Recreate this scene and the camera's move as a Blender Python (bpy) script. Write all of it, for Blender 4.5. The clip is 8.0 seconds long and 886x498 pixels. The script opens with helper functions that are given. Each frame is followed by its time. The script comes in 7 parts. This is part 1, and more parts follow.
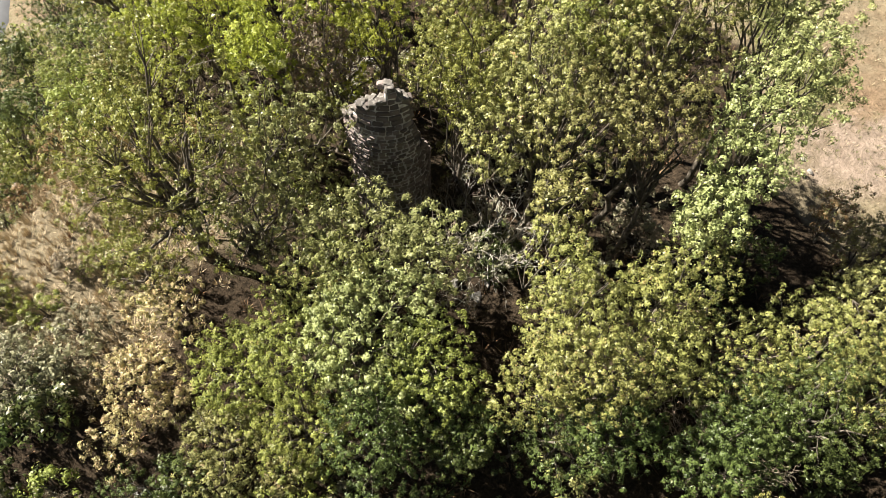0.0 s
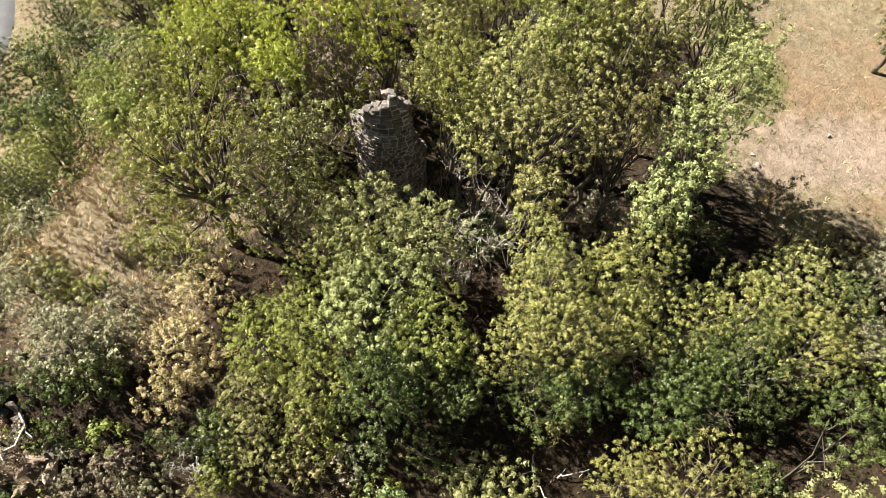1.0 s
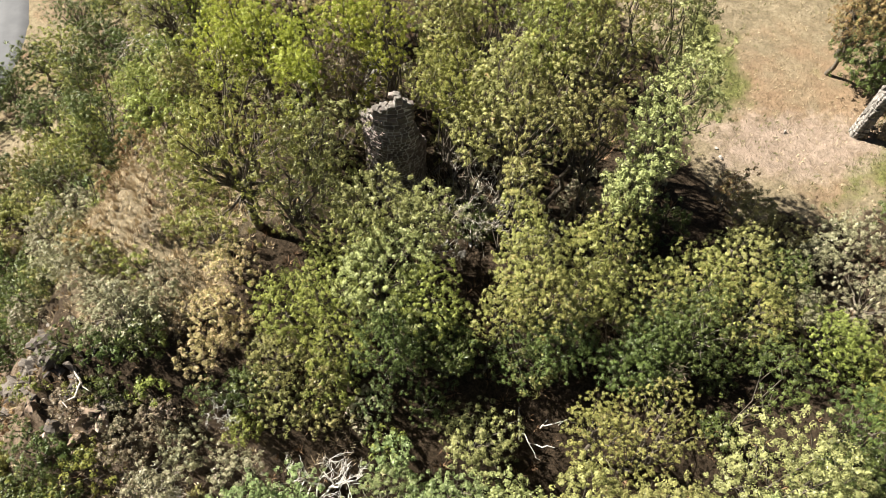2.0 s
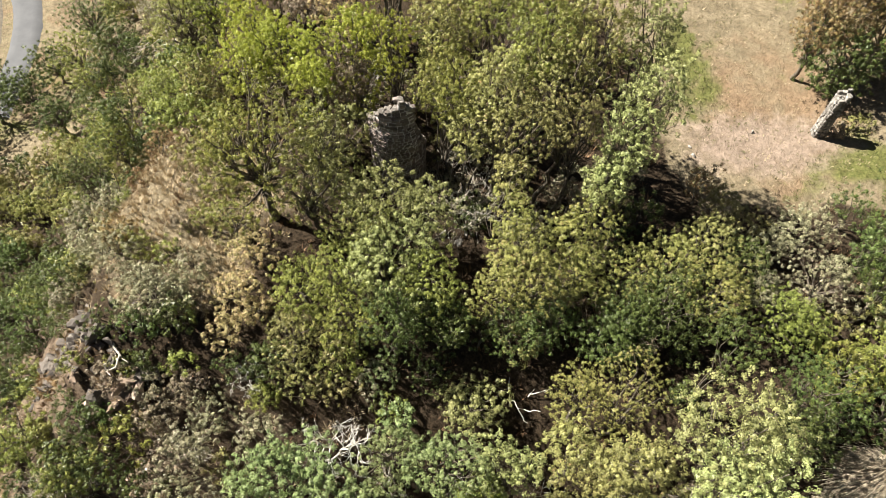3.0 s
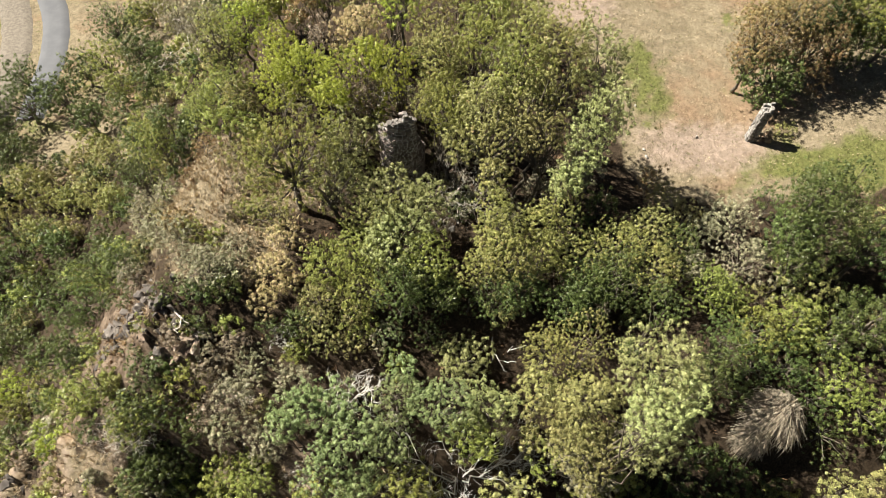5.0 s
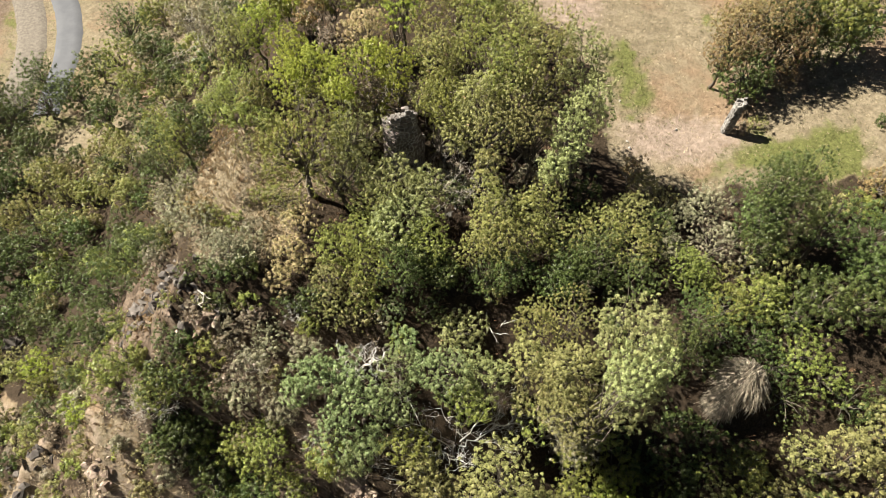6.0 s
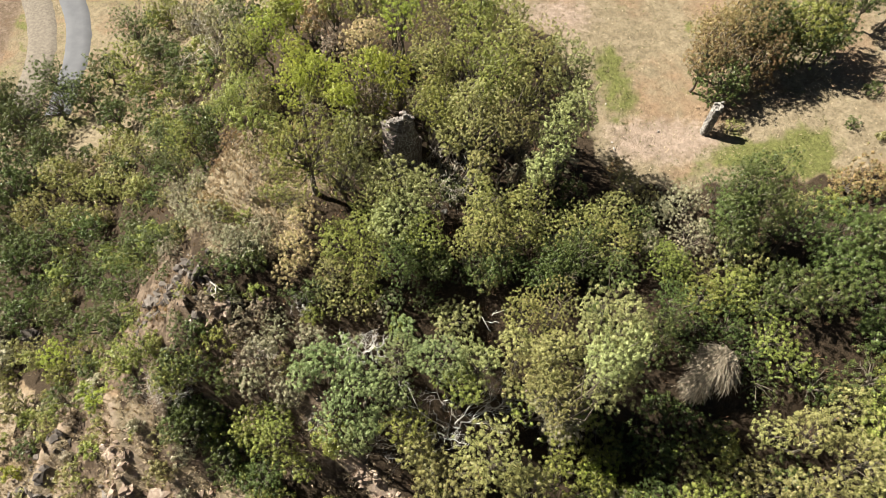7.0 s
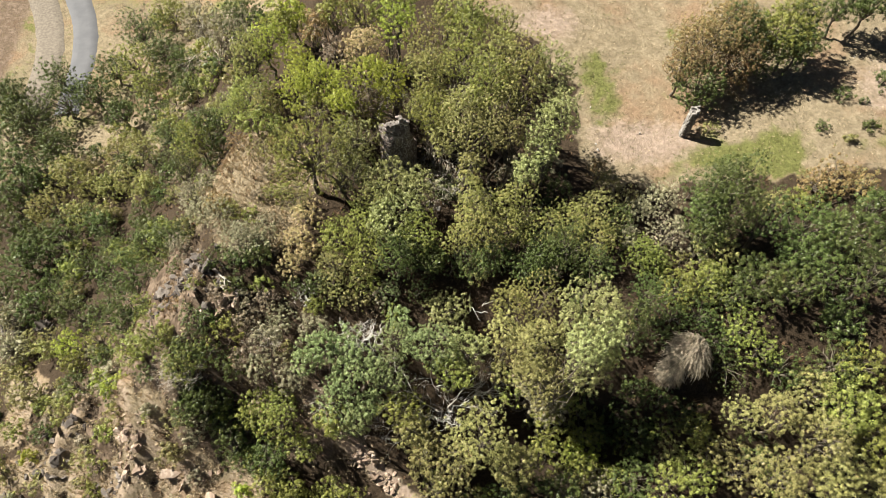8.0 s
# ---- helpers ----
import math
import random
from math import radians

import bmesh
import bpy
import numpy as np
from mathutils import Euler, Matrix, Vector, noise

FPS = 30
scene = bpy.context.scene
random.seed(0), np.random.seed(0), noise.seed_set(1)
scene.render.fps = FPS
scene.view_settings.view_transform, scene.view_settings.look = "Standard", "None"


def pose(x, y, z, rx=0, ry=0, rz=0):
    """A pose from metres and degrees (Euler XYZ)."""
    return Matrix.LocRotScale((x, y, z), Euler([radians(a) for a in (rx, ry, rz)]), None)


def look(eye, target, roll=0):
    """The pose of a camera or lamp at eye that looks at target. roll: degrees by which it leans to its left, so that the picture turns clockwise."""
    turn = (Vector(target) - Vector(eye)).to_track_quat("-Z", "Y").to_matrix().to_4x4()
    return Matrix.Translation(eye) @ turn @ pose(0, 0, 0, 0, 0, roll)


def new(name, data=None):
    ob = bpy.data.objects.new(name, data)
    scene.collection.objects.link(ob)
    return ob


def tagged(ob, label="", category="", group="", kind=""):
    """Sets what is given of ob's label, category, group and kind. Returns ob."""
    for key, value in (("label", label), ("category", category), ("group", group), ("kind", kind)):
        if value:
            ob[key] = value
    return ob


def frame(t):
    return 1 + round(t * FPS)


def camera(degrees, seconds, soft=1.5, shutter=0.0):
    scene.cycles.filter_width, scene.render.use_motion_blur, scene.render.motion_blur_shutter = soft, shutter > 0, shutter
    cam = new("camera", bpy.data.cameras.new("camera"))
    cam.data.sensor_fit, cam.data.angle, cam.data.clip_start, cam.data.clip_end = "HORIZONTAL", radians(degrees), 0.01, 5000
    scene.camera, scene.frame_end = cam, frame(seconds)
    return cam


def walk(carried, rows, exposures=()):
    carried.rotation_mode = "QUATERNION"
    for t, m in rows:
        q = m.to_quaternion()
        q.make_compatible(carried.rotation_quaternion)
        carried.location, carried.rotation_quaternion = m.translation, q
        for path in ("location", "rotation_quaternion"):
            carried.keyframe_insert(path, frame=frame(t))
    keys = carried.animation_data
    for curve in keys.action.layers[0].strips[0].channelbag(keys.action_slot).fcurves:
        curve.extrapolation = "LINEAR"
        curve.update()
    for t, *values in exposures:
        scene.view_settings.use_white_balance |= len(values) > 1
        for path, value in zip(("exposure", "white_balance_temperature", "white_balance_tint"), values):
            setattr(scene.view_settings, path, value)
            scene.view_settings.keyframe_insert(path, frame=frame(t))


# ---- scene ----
# the camera: backs away and climbs, looking steeply down
cam = camera(65.0, 8.0, soft=0.6)
PATH = [
    (0, (0.000, 0.000, 31.000), (0.000, 15.898, 5.559), 0.000),
    (0.5, (-0.096, -1.053, 32.477), (0.126, 14.675, 6.931), 0.488),
    (1, (-0.194, -2.322, 33.961), (0.236, 13.385, 8.405), 0.884),
    (1.5, (-0.257, -3.553, 35.369), (0.266, 12.120, 9.795), 1.216),
    (2, (-0.351, -4.828, 36.993), (0.251, 10.654, 11.304), 1.465),
    (3.5, (-0.475, -8.114, 41.195), (0.256, 7.321, 15.481), 1.768),
    (4, (-0.491, -9.068, 42.934), (0.276, 6.297, 17.179), 1.854),
    (4.5, (-0.579, -10.218, 44.727), (0.255, 5.034, 18.907), 2.100),
    (6, (-0.755, -14.309, 49.355), (0.154, 0.686, 23.387), 2.314),
    (6.5, (-0.646, -15.232, 50.721), (0.239, -0.305, 24.713), 2.200),
    (7, (-0.555, -16.064, 52.151), (0.362, -1.209, 26.104), 2.316),
    (7.5, (-0.429, -16.919, 53.598), (0.527, -2.130, 27.514), 2.494),
    (8, (-0.279, -17.792, 55.153), (0.704, -3.118, 29.005), 2.601),
]
walk(cam, [(t, look(eye, target, roll)) for t, eye, target, roll in PATH], exposures=[(0.0, 1.14), (2.0, 1.06), (4.0, 0.98), (8.0, 0.94)])

# daylight: a clear sky and sun from the north-west
SUN_AZ, SUN_EL = radians(157), radians(47)   # azimuth from +x, towards +y is 90
world = bpy.data.worlds.new("world")
scene.world = world
world.use_nodes = True
wn = world.node_tree
sky = wn.nodes.new("ShaderNodeTexSky")
sky.sky_type, sky.sun_disc = "NISHITA", False
sky.sun_elevation, sky.sun_rotation = SUN_EL, math.pi / 2 - SUN_AZ
wn.nodes["Background"].inputs["Strength"].default_value = 0.021
wn.links.new(sky.outputs[0], wn.nodes["Background"].inputs["Color"])
sun = new("sun", bpy.data.lights.new("sun", "SUN"))
sun.data.energy, sun.data.angle, sun.data.color = 8.4, radians(0.53), (1.0, 0.93, 0.80)
S = Vector((math.cos(SUN_AZ) * math.cos(SUN_EL), math.sin(SUN_AZ) * math.cos(SUN_EL), math.sin(SUN_EL)))
sun.matrix_world = look(S * 200, (0, 0, 0))


# ---- materials ----
class Mat:
    """A small helper round a node material."""
    def __init__(self, name, rough=0.9, spec=0.2):
        self.m = bpy.data.materials.new(name)
        self.m.use_nodes = True
        self.t = self.m.node_tree
        self.bsdf = self.t.nodes["Principled BSDF"]
        self.bsdf.inputs["Roughness"].default_value = rough
        self.bsdf.inputs["Specular IOR Level"].default_value = spec

    def node(self, kind, **sockets):
        n = self.t.nodes.new(kind)
        for k, v in sockets.items():
            self.put(n.inputs[k], v)
        return n

    def put(self, socket, v):
        if hasattr(v, "links"):
            self.t.links.new(v, socket)
        else:
            socket.default_value = v

    def coords(self):
        return self.node("ShaderNodeTexCoord").outputs["Object"]

    def place(self):
        return self.node("ShaderNodeNewGeometry").outputs["Position"]

    def noise(self, where, scale, detail=4.0, rough=0.6):
        return self.node("ShaderNodeTexNoise", Vector=where, Scale=scale, Detail=detail, Roughness=rough).outputs["Fac"]

    def ramp(self, fac, lo, hi):
        n = self.t.nodes.new("ShaderNodeMapRange")
        n.interpolation_type = "SMOOTHSTEP"
        self.put(n.inputs["Value"], fac)
        n.inputs["From Min"].default_value, n.inputs["From Max"].default_value = lo, hi
        return n.outputs["Result"]

    def mix(self, fac, a, b):
        n = self.t.nodes.new("ShaderNodeMix")
        n.data_type = "RGBA"
        self.put(n.inputs["Factor"], fac)
        for s, v in ((n.inputs[6], a), (n.inputs[7], b)):
            self.put(s, v if hasattr(v, "links") else (*v, 1.0))
        return n.outputs[2]

    def math(self, op, a, b=0.0):
        n = self.t.nodes.new("ShaderNodeMath")
        n.operation = op
        self.put(n.inputs[0], a)
        self.put(n.inputs[1], b)
        return n.outputs[0]

    def attr(self, name):
        n = self.t.nodes.new("ShaderNodeAttribute")
        n.attribute_name = name
        return n.outputs["Fac"]

    def bump(self, height, strength=0.5, distance=0.05):
        n = self.node("ShaderNodeBump", Height=height, Strength=strength, Distance=distance)
        self.t.links.new(n.outputs[0], self.bsdf.inputs["Normal"])

    def colour(self, v):
        self.put(self.bsdf.inputs["Base Color"], v)
        return self


def leaf_material(name, dark, light, dry=None, dry_share=0.0, gloss=0.35, through_share=0.21):
    """Leaves: every leaf has its own tone between dark and light, boughs drift in tone, and some leaves are dry."""
    m = Mat(name, rough=0.40, spec=gloss)
    own = m.node("ShaderNodeNewGeometry").outputs["Random Per Island"]
    whole = m.node("ShaderNodeObjectInfo").outputs["Random"]
    bough = m.ramp(m.noise(m.coords(), 0.8, 3.0), 0.35, 0.68)
    tuft = m.ramp(m.noise(m.coords(), 3.4, 2.0), 0.36, 0.66)
    share = m.math("ADD", m.math("MULTIPLY", own, 0.24), m.math("MULTIPLY", bough, 0.32))
    c = m.mix(m.math("ADD", share, m.math("MULTIPLY", tuft, 0.44)), dark, light)
    if dry:
        patch = m.noise(m.coords(), 1.3, 2.0)
        share = m.math("ADD", m.math("MULTIPLY", own, 0.5), m.math("MULTIPLY", patch, 0.8))
        c = m.mix(m.ramp(share, 1.02 - dry_share * 0.6, 1.10 - dry_share * 0.6), c, dry)
    hsv = m.node("ShaderNodeHueSaturation", Color=c, Saturation=1.06)
    m.put(hsv.inputs["Hue"], m.math("ADD", m.math("MULTIPLY", whole, 0.03), 0.485))
    m.put(hsv.inputs["Value"], m.math("ADD", m.math("MULTIPLY", whole, 0.3), 0.85))
    m.colour(hsv.outputs[0])
    glow = m.node("ShaderNodeHueSaturation", Color=hsv.outputs[0], Hue=0.492, Saturation=1.08, Value=1.15)
    clear = m.node("ShaderNodeBsdfTranslucent", Color=glow.outputs[0])
    both = m.t.nodes.new("ShaderNodeMixShader")
    both.inputs[0].default_value = through_share
    m.t.links.new(m.bsdf.outputs[0], both.inputs[1])
    m.t.links.new(clear.outputs[0], both.inputs[2])
    m.t.links.new(both.outputs[0], m.t.nodes["Material Output"].inputs["Surface"])
    return m.m


LEAF = {
    "olive": leaf_material("leaf_olive", (0.066, 0.068, 0.025), (0.405, 0.390, 0.165), (0.389, 0.247, 0.157), 0.14),
    "green": leaf_material("leaf_green", (0.050, 0.062, 0.016), (0.345, 0.375, 0.110), (0.410, 0.319, 0.146), 0.08),
    # a dark species; some gully and hollow shrubs wear it as painted shade
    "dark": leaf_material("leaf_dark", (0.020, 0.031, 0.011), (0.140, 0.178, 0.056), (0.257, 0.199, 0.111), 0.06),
    "lime": leaf_material("leaf_lime", (0.090, 0.118, 0.024), (0.500, 0.560, 0.130), through_share=0.36),
    "pale": leaf_material("leaf_pale", (0.072, 0.083, 0.030), (0.470, 0.505, 0.230), (0.504, 0.504, 0.271), 0.16),
    "yellow": leaf_material("leaf_yellow", (0.062, 0.067, 0.021), (0.385, 0.390, 0.140), (0.430, 0.323, 0.163), 0.22),
    "autumn": leaf_material("leaf_autumn", (0.167, 0.146, 0.070), (0.579, 0.509, 0.267), (0.534, 0.403, 0.267), 0.45),
    "rust": leaf_material("leaf_rust", (0.085, 0.060, 0.030), (0.396, 0.286, 0.144), (0.153, 0.171, 0.075), 0.40),
    "grey": leaf_material("leaf_grey", (0.075, 0.076, 0.045), (0.430, 0.410, 0.270), (0.566, 0.446, 0.395), 0.2),
    "blue": leaf_material("leaf_blue", (0.058, 0.082, 0.033), (0.340, 0.405, 0.185), (0.614, 0.540, 0.439), 0.08),
    "withered": leaf_material("leaf_withered", (0.085, 0.070, 0.048), (0.360, 0.305, 0.225), (0.328, 0.226, 0.159), 0.3, through_share=0.2),
}


def bark_material(name, dark, light):
    m = Mat(name, rough=0.9, spec=0.15)
    grain = m.noise(m.coords(), 9.0, 5.0)
    m.colour(m.mix(m.ramp(grain, 0.3, 0.7), dark, light))
    m.bump(grain, 0.6, 0.02)
    return m.m


BARK = bark_material("bark", (0.060, 0.050, 0.040), (0.170, 0.148, 0.120))
BARK_PALE = bark_material("bark_weathered", (0.30, 0.27, 0.23), (0.62, 0.58, 0.52))
BARK_BLEACHED = bark_material("bark_bleached", (0.45, 0.43, 0.40), (0.80, 0.78, 0.74))
BARK_TAN = bark_material("bark_tan", (0.24, 0.18, 0.13), (0.50, 0.42, 0.33))


def stone_material(name, dark, light, lichen, lichen_from=0.62, size=6.0):
    m = Mat(name, rough=0.88, spec=0.25)
    own = m.node("ShaderNodeObjectInfo").outputs["Random"]
    isle = m.node("ShaderNodeNewGeometry").outputs["Random Per Island"]
    mixed = m.math("FRACT", m.math("ADD", own, isle))
    c = m.mix(mixed, dark, light)
    fine = m.noise(m.place(), size, 6.0, 0.65)
    c = m.mix(m.ramp(fine, lichen_from, lichen_from + 0.12), c, lichen)
    grime = m.noise(m.place(), 1.1, 3.0)
    c = m.mix(m.math("MULTIPLY", m.ramp(grime, 0.45, 0.7), 0.5), c, [v * 0.55 for v in dark])
    m.colour(c)
    m.bump(m.noise(m.place(), size * 3, 6.0), 0.7, 0.03)
    return m.m


STONE = stone_material("stone_dark", (0.095, 0.080, 0.076), (0.260, 0.215, 0.200), (0.42, 0.39, 0.36), 0.64)
STONE_CAP = stone_material("stone_lichened", (0.090, 0.080, 0.074), (0.175, 0.158, 0.143), (0.27, 0.255, 0.235), 0.5)
STONE_PALE = stone_material("stone_pale", (0.110, 0.100, 0.092), (0.260, 0.245, 0.228), (0.36, 0.35, 0.33), 0.5)
MORTAR = stone_material("lime_mortar", (0.34, 0.315, 0.305), (0.48, 0.455, 0.445), (0.58, 0.56, 0.54), 0.50, 3.0)
ROCK = stone_material("rock_basalt", (0.050, 0.043, 0.039), (0.135, 0.118, 0.105), (0.26, 0.235, 0.21), 0.54, 2.2)
ROCK_RED = stone_material("rock_reddish", (0.150, 0.108, 0.082), (0.330, 0.255, 0.200), (0.41, 0.345, 0.285), 0.52, 2.0)


def ground_material():
    """Dry grass over pale soil, green flushes, bare trodden earth, leaf litter under trees darkened with painted shade,
    and broken rock where it is steep.
    """
    m = Mat("ground", rough=0.95, spec=0.1)
    p = m.place()
    coarse, mid, fine = m.noise(p, 0.18, 5.0), m.noise(p, 1.1, 6.0, 0.7), m.noise(p, 9.0, 5.0, 0.7)
    straw = m.mix(m.ramp(mid, 0.3, 0.7), (0.142, 0.117, 0.077), (0.226, 0.188, 0.130))
    straw = m.mix(m.math("MULTIPLY", m.ramp(coarse, 0.48, 0.66), 0.8), straw, (0.200, 0.135, 0.088))
    straw = m.mix(m.math("MULTIPLY", m.ramp(fine, 0.48, 0.7), 0.75), straw, (0.095, 0.074, 0.040))
    green = m.mix(m.ramp(fine, 0.3, 0.7), (0.070, 0.082, 0.025), (0.150, 0.150, 0.055))
    bare = m.mix(m.ramp(mid, 0.3, 0.7), (0.190, 0.146, 0.114), (0.275, 0.218, 0.176))
    pebble = m.node("ShaderNodeTexVoronoi", Vector=p, Scale=5.0).outputs["Distance"]
    bare = m.mix(m.math("MULTIPLY", m.ramp(pebble, 0.16, 0.08), m.ramp(fine, 0.52, 0.6)), bare, (0.259, 0.235, 0.211))
    # leaf litter, its colour taken near black to carry the shade below trees
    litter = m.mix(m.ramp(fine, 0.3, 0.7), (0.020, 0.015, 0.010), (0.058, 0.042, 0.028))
    scarp = m.mix(m.ramp(mid, 0.35, 0.65), (0.075, 0.052, 0.037), (0.165, 0.127, 0.095))
    scarp = m.mix(m.ramp(fine, 0.55, 0.75), scarp, (0.041, 0.031, 0.023))
    shift = m.math("MULTIPLY", m.math("SUBTRACT", mid, 0.5), 0.9)
    flush = m.math("MULTIPLY", m.ramp(m.noise(p, 0.32, 5.0, 0.7), 0.52, 0.68), 0.42)
    c = m.mix(m.ramp(m.math("ADD", m.math("ADD", m.attr("green"), flush), shift), 0.3, 0.85), straw, green)
    c = m.mix(m.ramp(m.math("ADD", m.attr("bare"), shift), 0.3, 0.75), c, bare)
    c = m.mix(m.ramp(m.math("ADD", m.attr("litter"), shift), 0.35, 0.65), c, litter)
    c = m.mix(m.ramp(m.math("ADD", m.attr("scarp"), shift), 0.35, 0.65), c, scarp)
    speck = m.noise(p, 3.2, 7.0, 0.78)
    tone = m.node("ShaderNodeHueSaturation", Color=c)
    m.put(tone.inputs["Value"], m.math("ADD", m.math("MULTIPLY", speck, 1.9), 0.05))
    m.colour(tone.outputs[0])
    m.bump(m.math("ADD", m.math("ADD", fine, speck), m.math("MULTIPLY", mid, 2.0)), 0.9, 0.10)
    return m.m


GROUND = ground_material()


def simple_material(name, a, b, scale, rough=0.9):
    m = Mat(name, rough=rough, spec=0.25)
    n = m.noise(m.place(), scale, 6.0, 0.65)
    m.colour(m.mix(m.ramp(n, 0.3, 0.7), a, b))
    m.bump(m.noise(m.place(), scale * 12, 4.0), 0.3, 0.01)
    return m.m


ASPHALT = simple_material("asphalt_worn", (0.088, 0.091, 0.100), (0.106, 0.109, 0.118), 0.5)
GRAVEL = simple_material("gravel_verge", (0.100, 0.086, 0.070), (0.165, 0.144, 0.118), 2.6)


def blade_material(name, a, b):
    m = Mat(name, rough=0.8, spec=0.15)
    own = m.node("ShaderNodeNewGeometry").outputs["Random Per Island"]
    m.colour(m.mix(own, a, b))
    return m.m


STRAW = blade_material("dry_grass_blades", (0.260, 0.205, 0.130), (0.560, 0.470, 0.330))
RUST_STRAW = blade_material("rusty_bracken_blades", (0.100, 0.060, 0.035), (0.230, 0.150, 0.090))
TURF = blade_material("green_grass_blades", (0.065, 0.072, 0.025), (0.150, 0.145, 0.060))
BROOM = blade_material("broom_stems", (0.170, 0.142, 0.105), (0.500, 0.440, 0.350))


# ---- the lie of the land ----
def smooth(a):
    a = min(1.0, max(0.0, a))
    return a * a * (3 - 2 * a)


def land(x, y):
    """Height of the ground: a hilltop that falls away to the south and, further down, to the west."""
    top = 9.2 + 0.09 * max(0.0, min(x, 60.0) - 20) + 1.4 * math.exp(-((x + 13) ** 2 / 40 + (y - 12.5) ** 2 / 60))
    k = (1 - 0.45 * smooth((x - 4) / 16)) * (1 - 0.19 * smooth((x + 18) / 7) * smooth((10 - x) / 6))
    south = 16 * k * smooth((7 - 4 * smooth(x / 20) - y) / 15)
    west = 30 * (1 - math.exp(-(max(0.0, -16 + 0.25 * max(0.0, y - 10) - x) / 16) ** 1.3))
    return top - (south ** 3 + west ** 3) ** (1 / 3)


def steep(x, y):
    """How much of a scarp the ground is here, 0 to 1."""
    gx, gy = land(x + 0.5, y) - land(x - 0.5, y), land(x, y + 0.5) - land(x, y - 0.5)
    return smooth((math.hypot(gx, gy) - 0.45) / 0.6) * smooth((20 - y) / 8)


def ground_z(x, y):
    s = steep(x, y)
    fine = noise.fractal((x * 0.5, y * 0.5, 0), 1.0, 2.1, 4)
    ridge = abs(noise.fractal((x * 0.33 + 7, y * 0.16, 3), 1.0, 2.0, 4))
    near = smooth((110 - math.hypot(x, y)) / 30)
    across = (x + 15.87 - 1.132 * (4.8 - y)) * 0.73
    gully = -3.2 * math.exp(-((across + 4.2) / 2.0) ** 2) * smooth((4 - y) / 5)
    hollow = -5.0 * math.exp(-(((x - 13.8) / 3.0) ** 2 + ((y + 4.6) / 3.0) ** 2))
    return land(x, y) + gully + hollow + 1.5 * rib(x, y) + (0.10 * fine + s * (0.45 * fine + 1.1 * (ridge - 0.35))) * near


def field(x, y):
    """1 on the open meadow east of the trees."""
    edge = 13.2 + 0.10 * abs(y - 22) - 0.55 * max(0.0, y - 24) - 0.9 * max(0.0, y - 29) + 1.6 * noise.noise((x * 0.35, y * 0.35, 2)) + 0.7 * noise.noise((x * 1.3, y * 1.3, 2))
    south = 13.3 + 0.05 * (x - 20) + 1.2 * noise.noise((x * 0.5, y * 0.5, 0)) + 0.6 * noise.noise((x * 1.5, y * 1.5, 0))
    return smooth((x - edge) / 1.5 + 0.5) * smooth((y - south) / 1.5 + 0.5)


def lush(x, y):
    """1 where the meadow keeps green grass."""
    n = noise.fractal((x * 0.22, y * 0.22, 11), 1.0, 2.0, 4)
    near = 0.55 * math.exp(-(((x - 16.0) / 3.2) ** 2 + ((y - 26) / 6) ** 2)) + 1.9 * math.exp(-(((x - 28) / 8) ** 2 + ((y - 16.0) / 2.8) ** 2)) + math.exp(-(((x - 20.4) / 1.2) ** 2 + ((y - 25.2) / 1.2) ** 2)) + 1.3 * math.exp(-(((x - 21) / 2.5) ** 2 + ((y - 20) / 1.5) ** 2))
    return min(1.0, max(0.0, near * (0.15 + 0.5 * max(0.0, 0.35 + n)) + 0.7 * n + 0.45 * noise.noise((x * 1.1, y * 1.1, 4)))) * field(x, y)


def knoll(x, y):
    """1 on the dry grassy knoll west of the ruin."""
    u, v = (x + 13.0) / 5.5, (y - 13.5) / 6.0
    return smooth(1.6 - math.hypot(u, v) * 1.2 + 0.35 * noise.noise((x * 0.4, y * 0.4, 5)))


def spine(x, y):
    """1 along the bare, pale ridge that runs down the south face."""
    cx = -15.87 + 1.132 * (4.8 - y)
    return smooth(1.5 - abs(x - cx) / 1.1) * smooth((5.5 - y) / 2) * smooth((y + 12) / 2)


RIBS = (((-25.4, 1.5), (-24.8, -1.2), (-24.7, -3.2), (-24.7, -5.2), (-26.0, -6.7)), ((-31.9, 1.9), (-33.5, 0.2), (-34.7, -1.8), (-35.1, -5.6)))
DRY_SPOTS = ((-41.2, 3.0), (-22.9, -1.1), (-32.3, -3.6), (-19.2, -5.4), (-15.5, -6.5), (-42.1, 6.7), (-27.3, -5.3), (-40.1, 5.2), (-41.2, 1.9), (-38.7, -2.2), (-26.0, -0.5), (-23.2, -3.4), (-21.2, -5.5), (-25.0, -5.5), (-33.6, -1.0), (-41.1, -3.0))


def rib(x, y):
    """1 along the two bare rock ribs of the lower slope."""
    best = 9.0
    for line in RIBS:
        for (ax, ay), (bx, by) in zip(line, line[1:]):
            k = min(1.0, max(0.0, ((x - ax) * (bx - ax) + (y - ay) * (by - ay)) / ((bx - ax) ** 2 + (by - ay) ** 2)))
            best = min(best, math.hypot(x - ax - k * (bx - ax), y - ay - k * (by - ay)))
    return smooth(1.35 - (best + 0.5 * noise.noise((x * 0.9, y * 0.9, 6))) / 1.2)


def dry_slope(x, y):
    """1 on patches of dry grass between the ribs."""
    near = min(math.hypot(x - a, y - b) for a, b in DRY_SPOTS)
    return max(rib(x, y), smooth(1.7 - (near + 1.0 * noise.noise((x * 0.6, y * 0.6, 9))) / 1.6))


